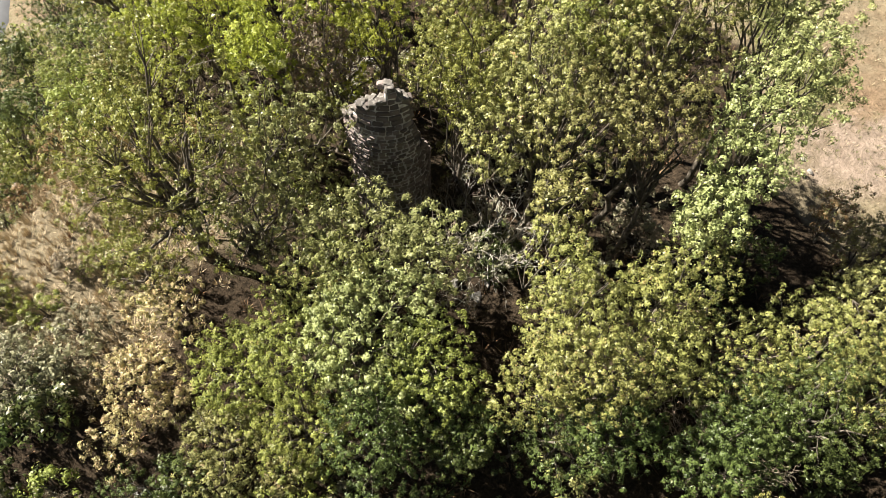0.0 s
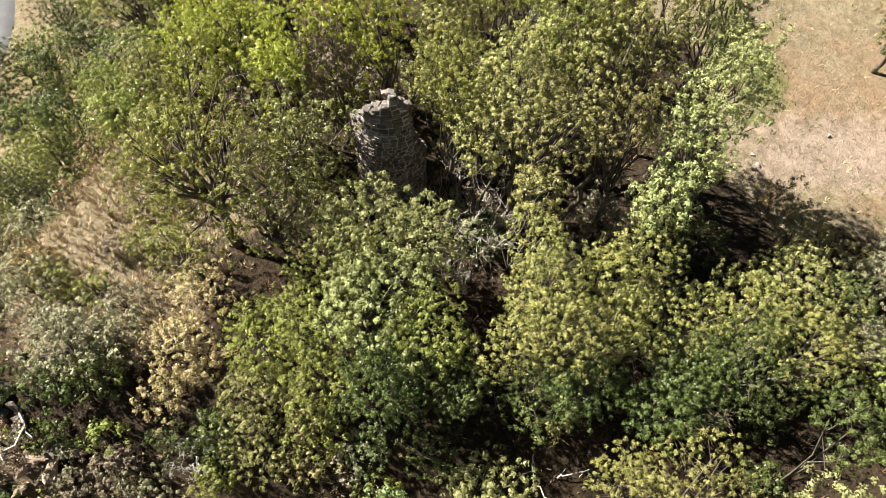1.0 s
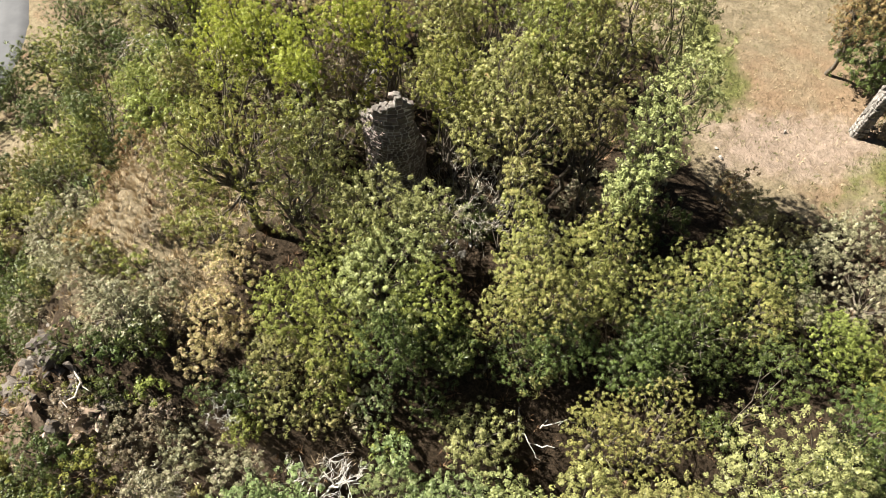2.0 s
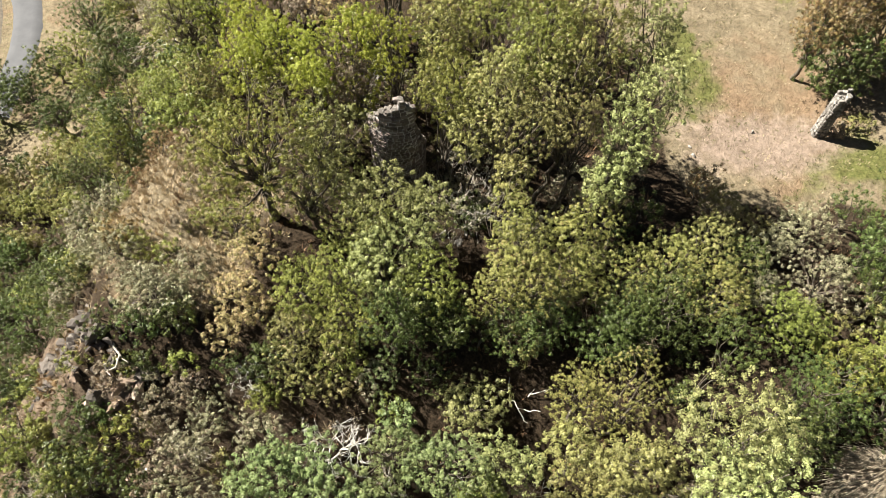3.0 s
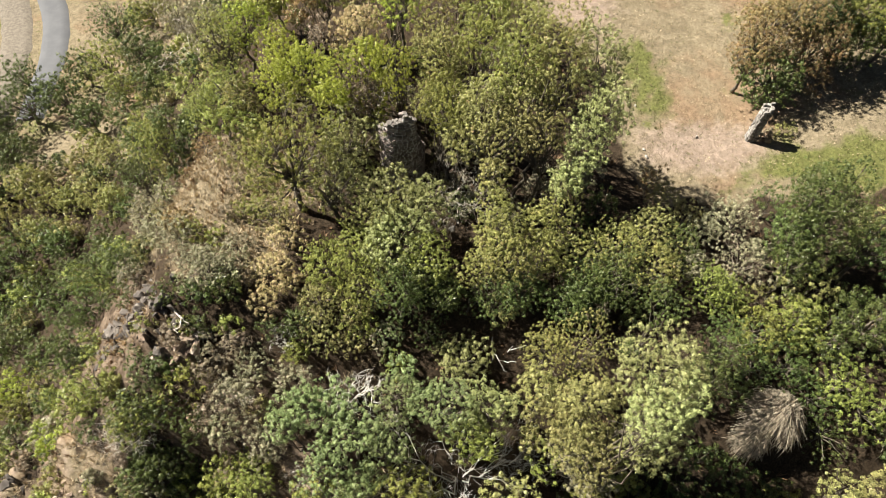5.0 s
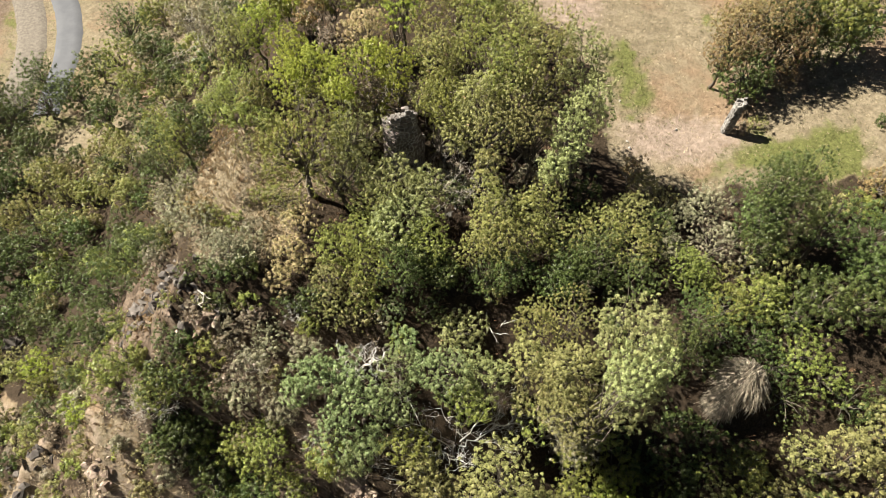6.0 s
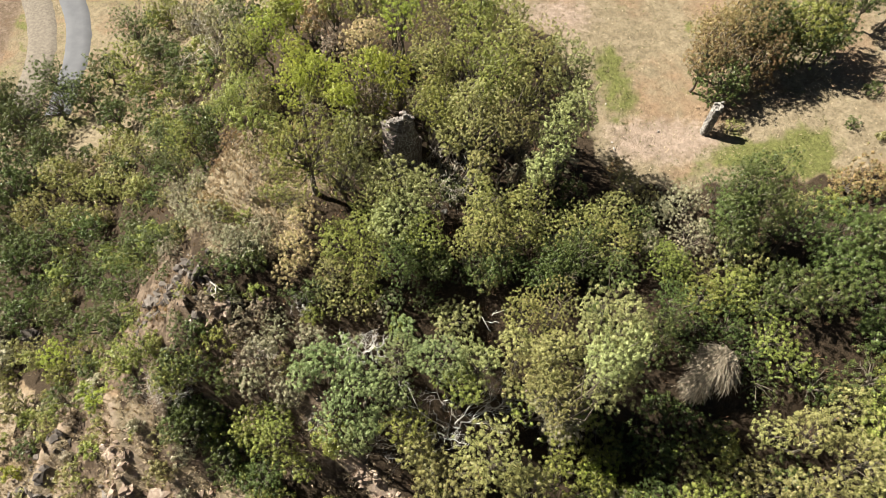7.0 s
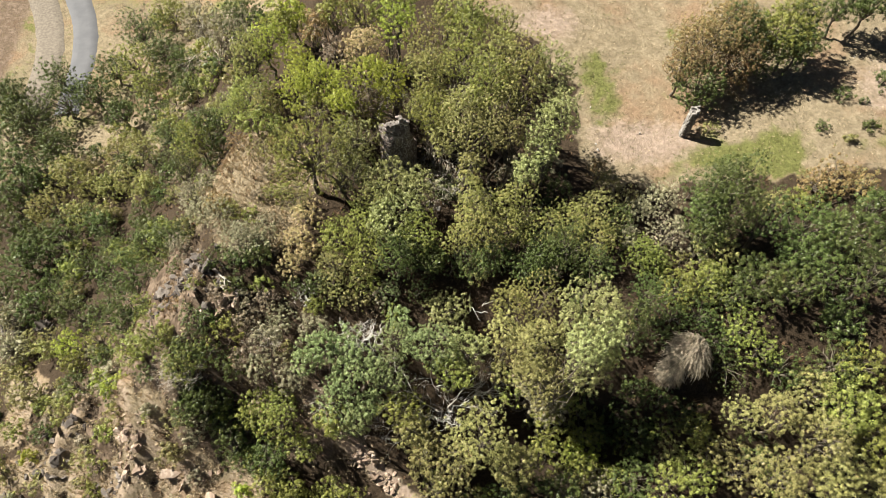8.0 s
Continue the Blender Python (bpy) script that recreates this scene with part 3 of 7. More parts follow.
def build_pillar():
    """The stump of a wall in the meadow: a leaning-looking, weathered stack of pale rubble."""
    rng = np.random.default_rng(7)
    x, y = 21.9, 18.6
    z0 = ground_z(x, y)
    root = thing("ruined_pillar", x, y, z0, "tall stump of pale rubble wall beside an oak", "ruin")
    bm = bmesh.new()
    bmesh.ops.create_cube(bm, size=1.0)
    for v in bm.verts:
        v.co = Vector((v.co.x * 0.42, v.co.y * 0.38, (v.co.z + 0.5) * 3.1 - 0.2))
    part("core", to_mesh(bm, "core"), MORTAR, root)
    stones = [stone_mesh(rng, "stone") for _ in range(5)]
    made, z = [], -0.1
    while z < 3.4:
        h = rng.uniform(0.18, 0.30)
        for cx, cy, turn, run in ((0, -0.21, 0, 0.60), (0, 0.21, 0, 0.60), (-0.24, 0, 90, 0.42), (0.24, 0, 90, 0.42)):
            u = -run / 2
            while u < run / 2 - 0.05:
                w = min(rng.uniform(0.16, 0.34), run / 2 - u)
                c = u + w / 2
                px, py = (cx + c, cy) if turn == 0 else (cx, cy + c)
                if z < 2.8 + 0.5 * math.sin(px * 3 + 1) + rng.uniform(-0.2, 0.2):
                    made.append((int(rng.integers(5)), pose(px, py, z + h / 2, rng.normal(0, 4), rng.normal(0, 4), turn + rng.normal(0, 6)) @ Matrix.Diagonal((w * 0.93, 0.20 + rng.uniform(-0.05, 0.06), h * 0.9, 1))))
                u += w
        z += h
    for k in range(10):
        made.append((int(rng.integers(5)), pose(rng.uniform(-0.2, 0.2), rng.uniform(-0.15, 0.15), 2.8 + rng.uniform(-0.1, 0.15), rng.uniform(-20, 20), rng.uniform(-20, 20), rng.uniform(0, 180)) @ Matrix.Diagonal((0.34, 0.28, 0.22, 1))))
    for i, mat in made[-290:]:
        part("stone", stones[i], STONE_PALE, root).matrix_local = mat
    if len(made) > 290:
        joined("foot_masonry", stones, made[:-290], STONE_PALE, root)


build_pillar()


# ---- trees and shrubs, from the hilltop down ----
tree("broadleaf_tree", "dense dark green broadleaf tree", "tree", -51.2, 35.5, 3.3, 3.17, "dark", seed=1, squash=0.94, density=0.9, size=0.24)
tree("broadleaf_tree", "dense dark green broadleaf tree", "tree", -50.1, 42.1, 3.5, 3.15, "dark", seed=2, squash=0.97, density=0.9, size=0.24)
tree("broadleaf_tree", "dense dark green broadleaf tree", "tree", -47.2, 45.4, 3.3, 3.21, "dark", seed=3, squash=0.9, density=0.9, size=0.178)
tree("broadleaf_tree", "dense dark green broadleaf tree", "tree", -53.3, 43.6, 3.2, 2.78, "dark", seed=4, squash=1.0, density=0.9, size=0.24)
tree("broadleaf_tree", "dense dark green broadleaf tree", "tree", -43.2, 46.4, 3.3, 2.93, "dark", seed=5, squash=0.97, density=0.9, size=0.178)
tree("broadleaf_tree", "dense dark green broadleaf tree", "tree", -46.4, 37.9, 3.1, 2.68, "dark", seed=6, squash=1.0, density=0.9, size=0.178)
tree("broadleaf_tree", "dense dark green broadleaf tree", "tree", -48.8, 32.0, 3.0, 2.74, "dark", seed=7, squash=0.96, density=0.9, size=0.24)
tree("broadleaf_tree", "dense dark green broadleaf tree", "tree", -47.2, 34.6, 2.7, 2.54, "dark", seed=8, squash=0.91, density=0.9, size=0.178)
tree("broadleaf_tree", "yellow-green tree in late summer leaf", "tree", -43.3, 33.0, 2.8, 2.42, "yellow", seed=9, squash=1.0, density=0.9, size=0.178)
tree("broadleaf_tree", "yellow-green tree in late summer leaf", "tree", -44.2, 27.9, 3.1, 2.74, "yellow", seed=10, squash=0.99, density=0.9, size=0.178)
tree("broadleaf_tree", "dense dark green broadleaf tree", "tree", -48.4, 26.1, 3.1, 2.74, "dark", seed=11, squash=1.0, density=0.9, size=0.24)
tree("broadleaf_tree", "dense dark green broadleaf tree", "tree", -40.9, 23.2, 3.1, 2.65, "dark", seed=12, squash=1.0, density=0.9, size=0.178)
tree("broadleaf_tree", "dense dark green broadleaf tree", "tree", -45.1, 20.8, 3.3, 2.87, "dark", seed=13, squash=1.0, density=0.9, size=0.178)
tree("broadleaf_tree", "dense dark green broadleaf tree", "tree", -36.2, 23.9, 2.3, 1.79, "dark", seed=14, squash=1.0, density=0.9, size=0.178)
tree("broadleaf_tree", "dense dark green broadleaf tree", "tree", -36.4, 18.4, 2.6, 2.12, "dark", seed=15, squash=1.0, density=0.9, size=0.178)
tree("broadleaf_tree", "dense dark green broadleaf tree", "tree", -27.9, 13.3, 2.9, 2.21, "dark", seed=16, squash=0.96, density=0.88, size=0.135)
tree("broadleaf_tree", "dense dark green broadleaf tree", "tree", -38.1, 56.7, 3.8, 3.28, "dark", seed=17, squash=1.0, density=0.9, size=0.178)
tree("broadleaf_tree", "fresh green broadleaf tree on the wooded slope", "tree", -38.6, 51.1, 3.4, 2.91, "green", seed=18, squash=1.0, density=0.9, size=0.178)
tree("broadleaf_tree", "dense dark green broadleaf tree", "tree", -34.2, 51.5, 3.3, 2.73, "dark", seed=19, squash=1.0, density=0.9, size=0.178)
tree("broadleaf_tree", "fresh green broadleaf tree on the wooded slope", "tree", -35.7, 46.5, 2.9, 2.36, "green", seed=20, squash=1.0, density=0.9, size=0.178)
tree("broadleaf_tree", "dense dark green broadleaf tree", "tree", -41.5, 50.6, 3.0, 2.55, "dark", seed=21, squash=1.0, density=0.9, size=0.178)
tree("broadleaf_tree", "dense dark green broadleaf tree", "tree", -31.4, 49.4, 2.6, 2.05, "dark", seed=22, squash=1.0, density=0.9, size=0.178)
tree("shrub", "dense dark green broadleaf shrub", "shrub", -21.7, 27.3, 9.3, 1.34, "dark", seed=23, squash=1.35, density=0.88, size=0.155, stem=False)
tree("broadleaf_tree", "grey-green tree with thin foliage", "tree", -20.3, 38.0, 7.2, 2.19, "grey", seed=24, squash=1.35, density=0.9, size=0.152)
tree("broadleaf_tree", "grey-green tree with thin foliage", "tree", -30.1, 56.9, 3.6, 2.93, "grey", seed=25, squash=1.0, density=0.9, size=0.178)
tree("broadleaf_tree", "fresh green broadleaf tree on the wooded slope", "tree", -35.2, 60.4, 3.5, 2.90, "green", seed=26, squash=1.0, density=0.9, size=0.178)
tree("broadleaf_tree", "yellow-green tree in late summer leaf", "tree", -13.9, 23.7, 5.5, 1.78, "yellow", seed=27, squash=1.31, density=0.86, size=0.107)
tree("broadleaf_tree", "bright yellow-green tree on the hillside", "tree", -12.5, 25.4, 4.5, 1.81, "lime", seed=28, squash=1.15, density=0.86, size=0.107)
tree("broadleaf_tree", "dense dark green broadleaf tree", "tree", -20.5, 44.4, 6.5, 2.73, "dark", seed=29, squash=1.01, density=0.9, size=0.152)
tree("broadleaf_tree", "fresh green broadleaf tree on the wooded slope", "tree", -11.9, 28.0, 3.8, 1.60, "green", seed=30, squash=1.07, density=0.88, size=0.135)
tree("broadleaf_tree", "fresh green broadleaf tree on the wooded slope", "tree", -15.6, 21.4, 2.4, 1.54, "green", seed=31, squash=1.35, density=0.85, size=0.086)
tree("broadleaf_tree", "fresh green broadleaf tree on the wooded slope", "tree", -14.0, 21.4, 1.9, 2.19, "green", seed=32, squash=0.99, density=0.85, size=0.086)
tree("broadleaf_tree", "yellow-green tree in late summer leaf", "tree", -12.6, 20.1, 1.5, 1.43, "yellow", seed=33, squash=1.35, density=0.85, size=0.086)
tree("broadleaf_tree", "dense dark green broadleaf tree", "tree", -38.4, 42.2, 2.8, 2.36, "dark", seed=34, squash=1.0, density=0.9, size=0.178)
tree("broadleaf_tree", "dense dark green broadleaf tree", "tree", -33.2, 40.9, 2.8, 2.24, "dark", seed=35, squash=1.0, density=0.9, size=0.178)
tree("broadleaf_tree", "fresh green broadleaf tree on the wooded slope", "tree", -30.4, 37.8, 2.4, 1.86, "green", seed=36, squash=1.0, density=0.9, size=0.178)
tree("broadleaf_tree", "dense dark green broadleaf tree", "tree", -28.1, 32.9, 2.7, 2.11, "dark", seed=37, squash=1.0, density=0.9, size=0.152)
tree("broadleaf_tree", "yellow-green tree in late summer leaf", "tree", -33.1, 34.2, 2.6, 2.11, "yellow", seed=38, squash=1.0, density=0.9, size=0.152)
tree("broadleaf_tree", "yellow-green tree in late summer leaf", "tree", -37.7, 35.7, 2.4, 1.94, "yellow", seed=39, squash=1.0, density=0.9, size=0.178)
tree("broadleaf_tree", "dense dark green broadleaf tree", "tree", -29.4, 29.9, 2.4, 1.87, "dark", seed=40, squash=1.0, density=0.9, size=0.152)
tree("broadleaf_tree", "dense dark green broadleaf tree", "tree", -20.6, 18.1, 5.1, 1.42, "dark", seed=41, squash=1.35, density=0.86, size=0.107)
tree("broadleaf_tree", "yellow-green tree in late summer leaf", "tree", -40.4, 31.1, 2.2, 1.81, "yellow", seed=42, squash=1.0, density=0.9, size=0.178)
tree("broadleaf_tree", "yellow-green tree in late summer leaf", "tree", -37.3, 30.1, 2.4, 1.92, "yellow", seed=43, squash=1.0, density=0.9, size=0.178)
tree("broadleaf_tree", "yellow-green tree in late summer leaf", "tree", -33.1, 28.7, 2.6, 2.09, "yellow", seed=44, squash=1.0, density=0.9, size=0.152)
tree("broadleaf_tree", "yellow-green tree in late summer leaf", "tree", -30.8, 27.0, 2.1, 1.58, "yellow", seed=45, squash=1.0, density=0.9, size=0.152)
tree("broadleaf_tree", "dense dark green broadleaf tree", "tree", -38.4, 26.5, 1.9, 1.51, "dark", seed=46, squash=1.0, density=0.9, size=0.178)
tree("shrub", "dense dark green broadleaf shrub", "shrub", -28.0, 24.7, 1.7, 1.22, "dark", seed=47, squash=1.0, density=0.9, size=0.175, stem=False)
tree("broadleaf_tree", "dense dark green broadleaf tree", "tree", -30.1, 22.4, 2.0, 1.51, "dark", seed=48, squash=1.0, density=0.9, size=0.152)
tree("broadleaf_tree", "grey-green tree with thin foliage", "tree", -18.0, 12.9, 2.5, 1.47, "grey", seed=49, squash=0.8, density=0.86, size=0.107)
tree("shrub", "grey-green shrub with thin foliage", "shrub", -15.3, 10.3, 0.7, 1.18, "grey", seed=50, squash=0.8, density=0.85, size=0.099, stem=False)
tree("shrub", "grey-green shrub with thin foliage", "shrub", -16.8, 11.1, 0.6, 1.27, "grey", seed=51, squash=0.8, density=0.86, size=0.123, stem=False)
tree("broadleaf_tree", "dense dark green broadleaf tree", "tree", -20.6, 11.7, 2.6, 1.54, "dark", seed=52, squash=0.8, density=0.86, size=0.107)
tree("shrub", "dense dark green broadleaf shrub", "shrub", -18.7, 11.2, 1.2, 1.14, "dark", seed=53, squash=0.8, density=0.86, size=0.123, stem=False)
tree("broadleaf_tree", "dense dark green broadleaf tree", "tree", -26.3, 15.9, 2.5, 1.85, "dark", seed=54, squash=0.97, density=0.88, size=0.135)
tree("broadleaf_tree", "dense dark green broadleaf tree", "tree", -32.9, 19.4, 2.3, 1.81, "dark", seed=55, squash=1.0, density=0.9, size=0.152)
tree("broadleaf_tree", "fresh green broadleaf tree on the wooded slope", "tree", -20.0, 21.7, 5.6, 1.66, "green", seed=56, squash=1.35, density=0.86, size=0.107)
tree("shrub", "dense dark green broadleaf shrub", "shrub", -19.0, 21.9, 6.0, 1.06, "dark", seed=57, squash=1.35, density=0.86, size=0.123, stem=False)
tree("shrub", "fresh green broadleaf shrub on the wooded slope", "shrub", -20.8, 20.3, 5.2, 1.18, "green", seed=58, squash=1.35, density=0.86, size=0.123, stem=False)
tree("shrub", "oak with rusty brown dried leaves", "shrub", -8.6, 26.6, 4.8, 1.28, "rust", seed=59, squash=1.35, density=0.88, size=0.155, stem=False)
tree("broadleaf_tree", "bright yellow-green tree on the hillside", "tree", -10.9, 29.5, 3.7, 1.62, "lime", seed=60, squash=1.09, density=0.9, size=0.152)
tree("broadleaf_tree", "fresh green broadleaf tree on the wooded slope", "tree", -7.1, 27.5, 5.7, 1.63, "green", seed=61, squash=1.35, density=0.9, size=0.152)
tree("broadleaf_tree", "tree with yellowing and brown leaves", "tree", -4.6, 21.8, 6.9, 1.85, "autumn", seed=62, squash=1.35, density=0.86, size=0.107)
tree("withered_shrub", "withered grey-brown shrub with dry leaves", "shrub", -6.7, 21.6, 6.5, 1.11, "withered", seed=63, squash=1.35, density=0.86, size=0.123, stem=False)
tree("broadleaf_tree", "bright yellow-green tree on the hillside", "tree", -2.0, 23.9, 7.3, 1.71, "lime", seed=64, squash=1.35, density=0.88, size=0.135)
tree("broadleaf_tree", "yellow-green tree in late summer leaf", "tree", 0.4, 21.7, 7.4, 1.84, "yellow", seed=65, squash=1.35, density=0.86, size=0.107)
tree("broadleaf_tree", "fresh green broadleaf tree on the wooded slope", "tree", 3.7, 23.9, 7.3, 1.97, "green", seed=66, squash=1.35, density=0.88, size=0.135)
tree("broadleaf_tree", "fresh green broadleaf tree on the wooded slope", "tree", 2.5, 25.9, 6.9, 1.76, "green", seed=67, squash=1.35, density=0.88, size=0.135)
tree("broadleaf_tree", "yellow-green tree in late summer leaf", "tree", 5.7, 19.2, 9.5, 1.59, "yellow", seed=68, squash=1.35, density=0.86, size=0.107)
tree("broadleaf_tree", "yellow-green tree in late summer leaf", "tree", 0.6, 18.8, 7.3, 1.63, "yellow", seed=69, squash=1.35, density=0.85, size=0.086)
tree("broadleaf_tree", "fresh green broadleaf tree on the wooded slope", "tree", 2.8, 18.3, 9.0, 1.74, "green", seed=70, squash=1.35, density=0.85, size=0.086)
tree("broadleaf_tree", "bright yellow-green tree on the hillside", "tree", -2.1, 18.3, 7.3, 1.47, "lime", seed=71, squash=1.35, density=0.85, size=0.086)
tree("shrub", "bright yellow-green shrub on the hillside", "shrub", -3.8, 19.2, 7.2, 1.24, "lime", seed=72, squash=1.35, density=0.85, size=0.099, stem=False)
tree("broadleaf_tree", "bright yellow-green tree on the hillside", "tree", -5.7, 18.3, 6.5, 1.40, "lime", seed=73, squash=1.35, density=0.85, size=0.086)
tree("broadleaf_tree", "bright yellow-green tree on the hillside", "tree", -8.0, 19.2, 5.8, 1.66, "lime", seed=74, squash=1.35, density=0.85, size=0.086)
tree("broadleaf_tree", "bright yellow-green tree on the hillside", "tree", -9.6, 22.3, 4.8, 1.49, "lime", seed=75, squash=1.35, density=0.86, size=0.107)
tree("broadleaf_tree", "bright yellow-green tree on the hillside", "tree", -9.2, 18.3, 5.4, 1.49, "lime", seed=76, squash=1.35, density=0.85, size=0.086)
tree("shrub", "bright yellow-green shrub on the hillside", "shrub", -5.7, 16.7, 6.1, 1.14, "lime", seed=77, squash=1.35, density=0.85, size=0.099, stem=False)
tree("broadleaf_tree", "yellow-green tree in late summer leaf", "tree", 6.8, 16.3, 9.7, 2.20, "yellow", seed=78, squash=1.35, density=0.85, size=0.086)
tree("ash_tree", "ash tree with pale, sunlit feathery leaves", "tree", 9.3, 16.7, 9.6, 1.62, "pale", seed=79, squash=1.35, density=0.85, size=0.086)
tree("broadleaf_tree", "fresh green broadleaf tree on the wooded slope", "tree", 4.4, 15.5, 9.8, 1.74, "green", seed=80, squash=1.35, density=0.85, size=0.086)
tree("broadleaf_tree", "olive-green broadleaf tree with a rounded, uneven crown", "tree", 5.2, 14.2, 8.8, 1.67, "olive", seed=81, squash=1.35, density=0.85, size=0.086)
tree("broadleaf_tree", "fresh green broadleaf tree on the wooded slope", "tree", 0.9, 15.5, 7.1, 1.59, "green", seed=82, squash=1.35, density=0.85, size=0.086)
tree("broadleaf_tree", "olive-green broadleaf tree with a rounded, uneven crown", "tree", 2.9, 14.3, 8.2, 1.69, "olive", seed=83, squash=1.35, density=0.85, size=0.086)
tree("broadleaf_tree", "olive-green broadleaf tree with a rounded, uneven crown", "tree", 4.0, 13.0, 7.3, 1.62, "olive", seed=84, squash=1.35, density=0.85, size=0.086)
tree("broadleaf_tree", "olive-green broadleaf tree with a rounded, uneven crown", "tree", 6.0, 12.8, 7.9, 1.38, "olive", seed=85, squash=1.35, density=0.85, size=0.086)
tree("shrub", "olive-green broadleaf shrub with a rounded, uneven crown", "shrub", 1.7, 13.9, 6.2, 1.28, "olive", seed=86, squash=1.35, density=0.85, size=0.099, stem=False)
tree("shrub", "yellow-green shrub in late summer leaf", "shrub", -0.3, 16.3, 6.5, 1.06, "yellow", seed=87, squash=1.35, density=0.85, size=0.099, stem=False)
tree("withered_shrub", "withered grey-brown shrub with dry leaves beside the ruin", "shrub", -4.4, 18.0, 5.2, 1.5, "withered", seed=88, density=1.1, hang=0.5, squash=1.35, size=0.099, stem=False)
tree("ash_tree", "ash tree with pale, sunlit feathery leaves", "tree", 9.3, 13.6, 8.6, 1.53, "pale", seed=89, hang=0.3, squash=1.35, density=0.85, size=0.086)
tree("ash_tree", "ash tree with pale, sunlit feathery leaves", "tree", 8.1, 12.1, 7.5, 1.46, "pale", seed=90, hang=0.3, squash=1.35, density=0.85, size=0.086)
tree("shrub", "ash shrub with pale, sunlit feathery leaves", "shrub", 7.4, 10.8, 6.3, 1.01, "pale", seed=91, hang=0.3, squash=1.35, density=0.85, size=0.099, stem=False)
tree("shrub", "ash shrub with pale, sunlit feathery leaves", "shrub", 10.1, 14.8, 9.1, 1.01, "pale", seed=92, squash=1.35, density=0.85, size=0.099, stem=False)
tree("ash_tree", "ash tree with pale, sunlit feathery leaves", "tree", -5.3, 14.5, 5.2, 1.53, "pale", seed=93, density=0.51, squash=1.35, size=0.086)
tree("broadleaf_tree", "olive-green broadleaf tree with a rounded, uneven crown", "tree", -9.7, 11.4, 1.1, 1.42, "olive", seed=94, density=0.51, squash=0.8, size=0.086)
tree("shrub", "small shrub with yellowing and brown leaves", "shrub", -8.7, 10.0, 1.5, 1.15, "autumn", seed=95, squash=0.8, density=0.85, size=0.099, stem=False)
tree("ash_tree", "ash tree with pale, sunlit feathery leaves", "tree", -2.4, 11.2, 4.2, 2.02, "pale", seed=96, squash=0.93, density=0.85, size=0.086)
tree("broadleaf_tree", "yellow-green tree in late summer leaf", "tree", -3.6, 10.1, 3.8, 1.59, "yellow", seed=97, squash=1.23, density=0.85, size=0.086)
tree("ash_tree", "ash tree with pale, sunlit feathery leaves", "tree", -0.6, 10.8, 3.9, 1.38, "pale", seed=98, squash=1.17, density=0.85, size=0.086)
tree("ash_tree", "ash tree with pale, sunlit feathery leaves", "tree", -2.4, 8.4, 3.9, 1.95, "pale", seed=99, squash=1.04, density=0.85, size=0.086)
tree("broadleaf_tree", "fresh green broadleaf tree on the wooded slope", "tree", -4.4, 8.0, 3.3, 1.73, "green", seed=100, squash=1.0, density=0.85, size=0.086)
tree("broadleaf_tree", "fresh green broadleaf tree on the wooded slope", "tree", -0.4, 7.6, 3.3, 1.65, "green", seed=101, squash=1.05, density=0.85, size=0.086)
tree("broadleaf_tree", "fresh green broadleaf tree on the wooded slope", "tree", -6.2, 7.9, 1.9, 1.61, "green", seed=102, squash=0.8, density=0.85, size=0.086)
tree("broadleaf_tree", "fresh green broadleaf tree on the wooded slope", "tree", -4.0, 6.2, 2.7, 1.65, "green", seed=103, squash=0.95, density=0.85, size=0.086)
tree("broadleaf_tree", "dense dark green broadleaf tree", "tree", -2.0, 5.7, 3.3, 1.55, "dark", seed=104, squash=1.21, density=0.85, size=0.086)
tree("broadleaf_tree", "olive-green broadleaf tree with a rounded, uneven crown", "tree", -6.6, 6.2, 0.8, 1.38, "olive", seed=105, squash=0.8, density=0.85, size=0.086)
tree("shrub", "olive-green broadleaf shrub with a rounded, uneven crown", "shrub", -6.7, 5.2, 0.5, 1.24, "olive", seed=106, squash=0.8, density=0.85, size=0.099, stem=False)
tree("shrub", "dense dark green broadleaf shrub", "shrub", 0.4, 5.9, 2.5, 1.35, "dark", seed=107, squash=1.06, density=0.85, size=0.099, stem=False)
tree("shrub", "olive-green broadleaf shrub with a rounded, uneven crown", "shrub", 3.3, 11.5, 6.1, 0.87, "olive", seed=108, squash=1.35, density=0.85, size=0.099, stem=False)
tree("shrub", "yellow-green shrub in late summer leaf", "shrub", 3.4, 9.7, 5.4, 1.17, "yellow", seed=109, squash=1.35, density=0.85, size=0.099, stem=False)
tree("broadleaf_tree", "yellow-green tree in late summer leaf", "tree", 3.6, 8.3, 4.7, 1.55, "yellow", seed=110, squash=1.35, density=0.85, size=0.086)
tree("broadleaf_tree", "yellow-green tree in late summer leaf", "tree", 4.0, 7.2, 3.9, 1.63, "yellow", seed=111, squash=1.22, density=0.85, size=0.086)
tree("shrub", "yellow-green shrub in late summer leaf", "shrub", 2.6, 7.1, 3.3, 1.34, "yellow", seed=112, squash=1.27, density=0.85, size=0.099, stem=False)
tree("shrub", "yellow-green shrub in late summer leaf", "shrub", 6.0, 9.2, 4.7, 1.33, "yellow", seed=113, squash=1.35, density=0.85, size=0.099, stem=False)
tree("shrub", "yellow-green shrub in late summer leaf", "shrub", 7.2, 9.7, 5.0, 1.18, "yellow", seed=114, squash=1.35, density=0.85, size=0.099, stem=False)
tree("shrub", "yellow-green shrub in late summer leaf", "shrub", 6.1, 7.8, 3.5, 1.34, "yellow", seed=115, squash=1.33, density=0.85, size=0.099, stem=False)
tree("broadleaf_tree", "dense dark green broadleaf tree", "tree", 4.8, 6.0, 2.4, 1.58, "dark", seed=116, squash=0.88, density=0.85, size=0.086)
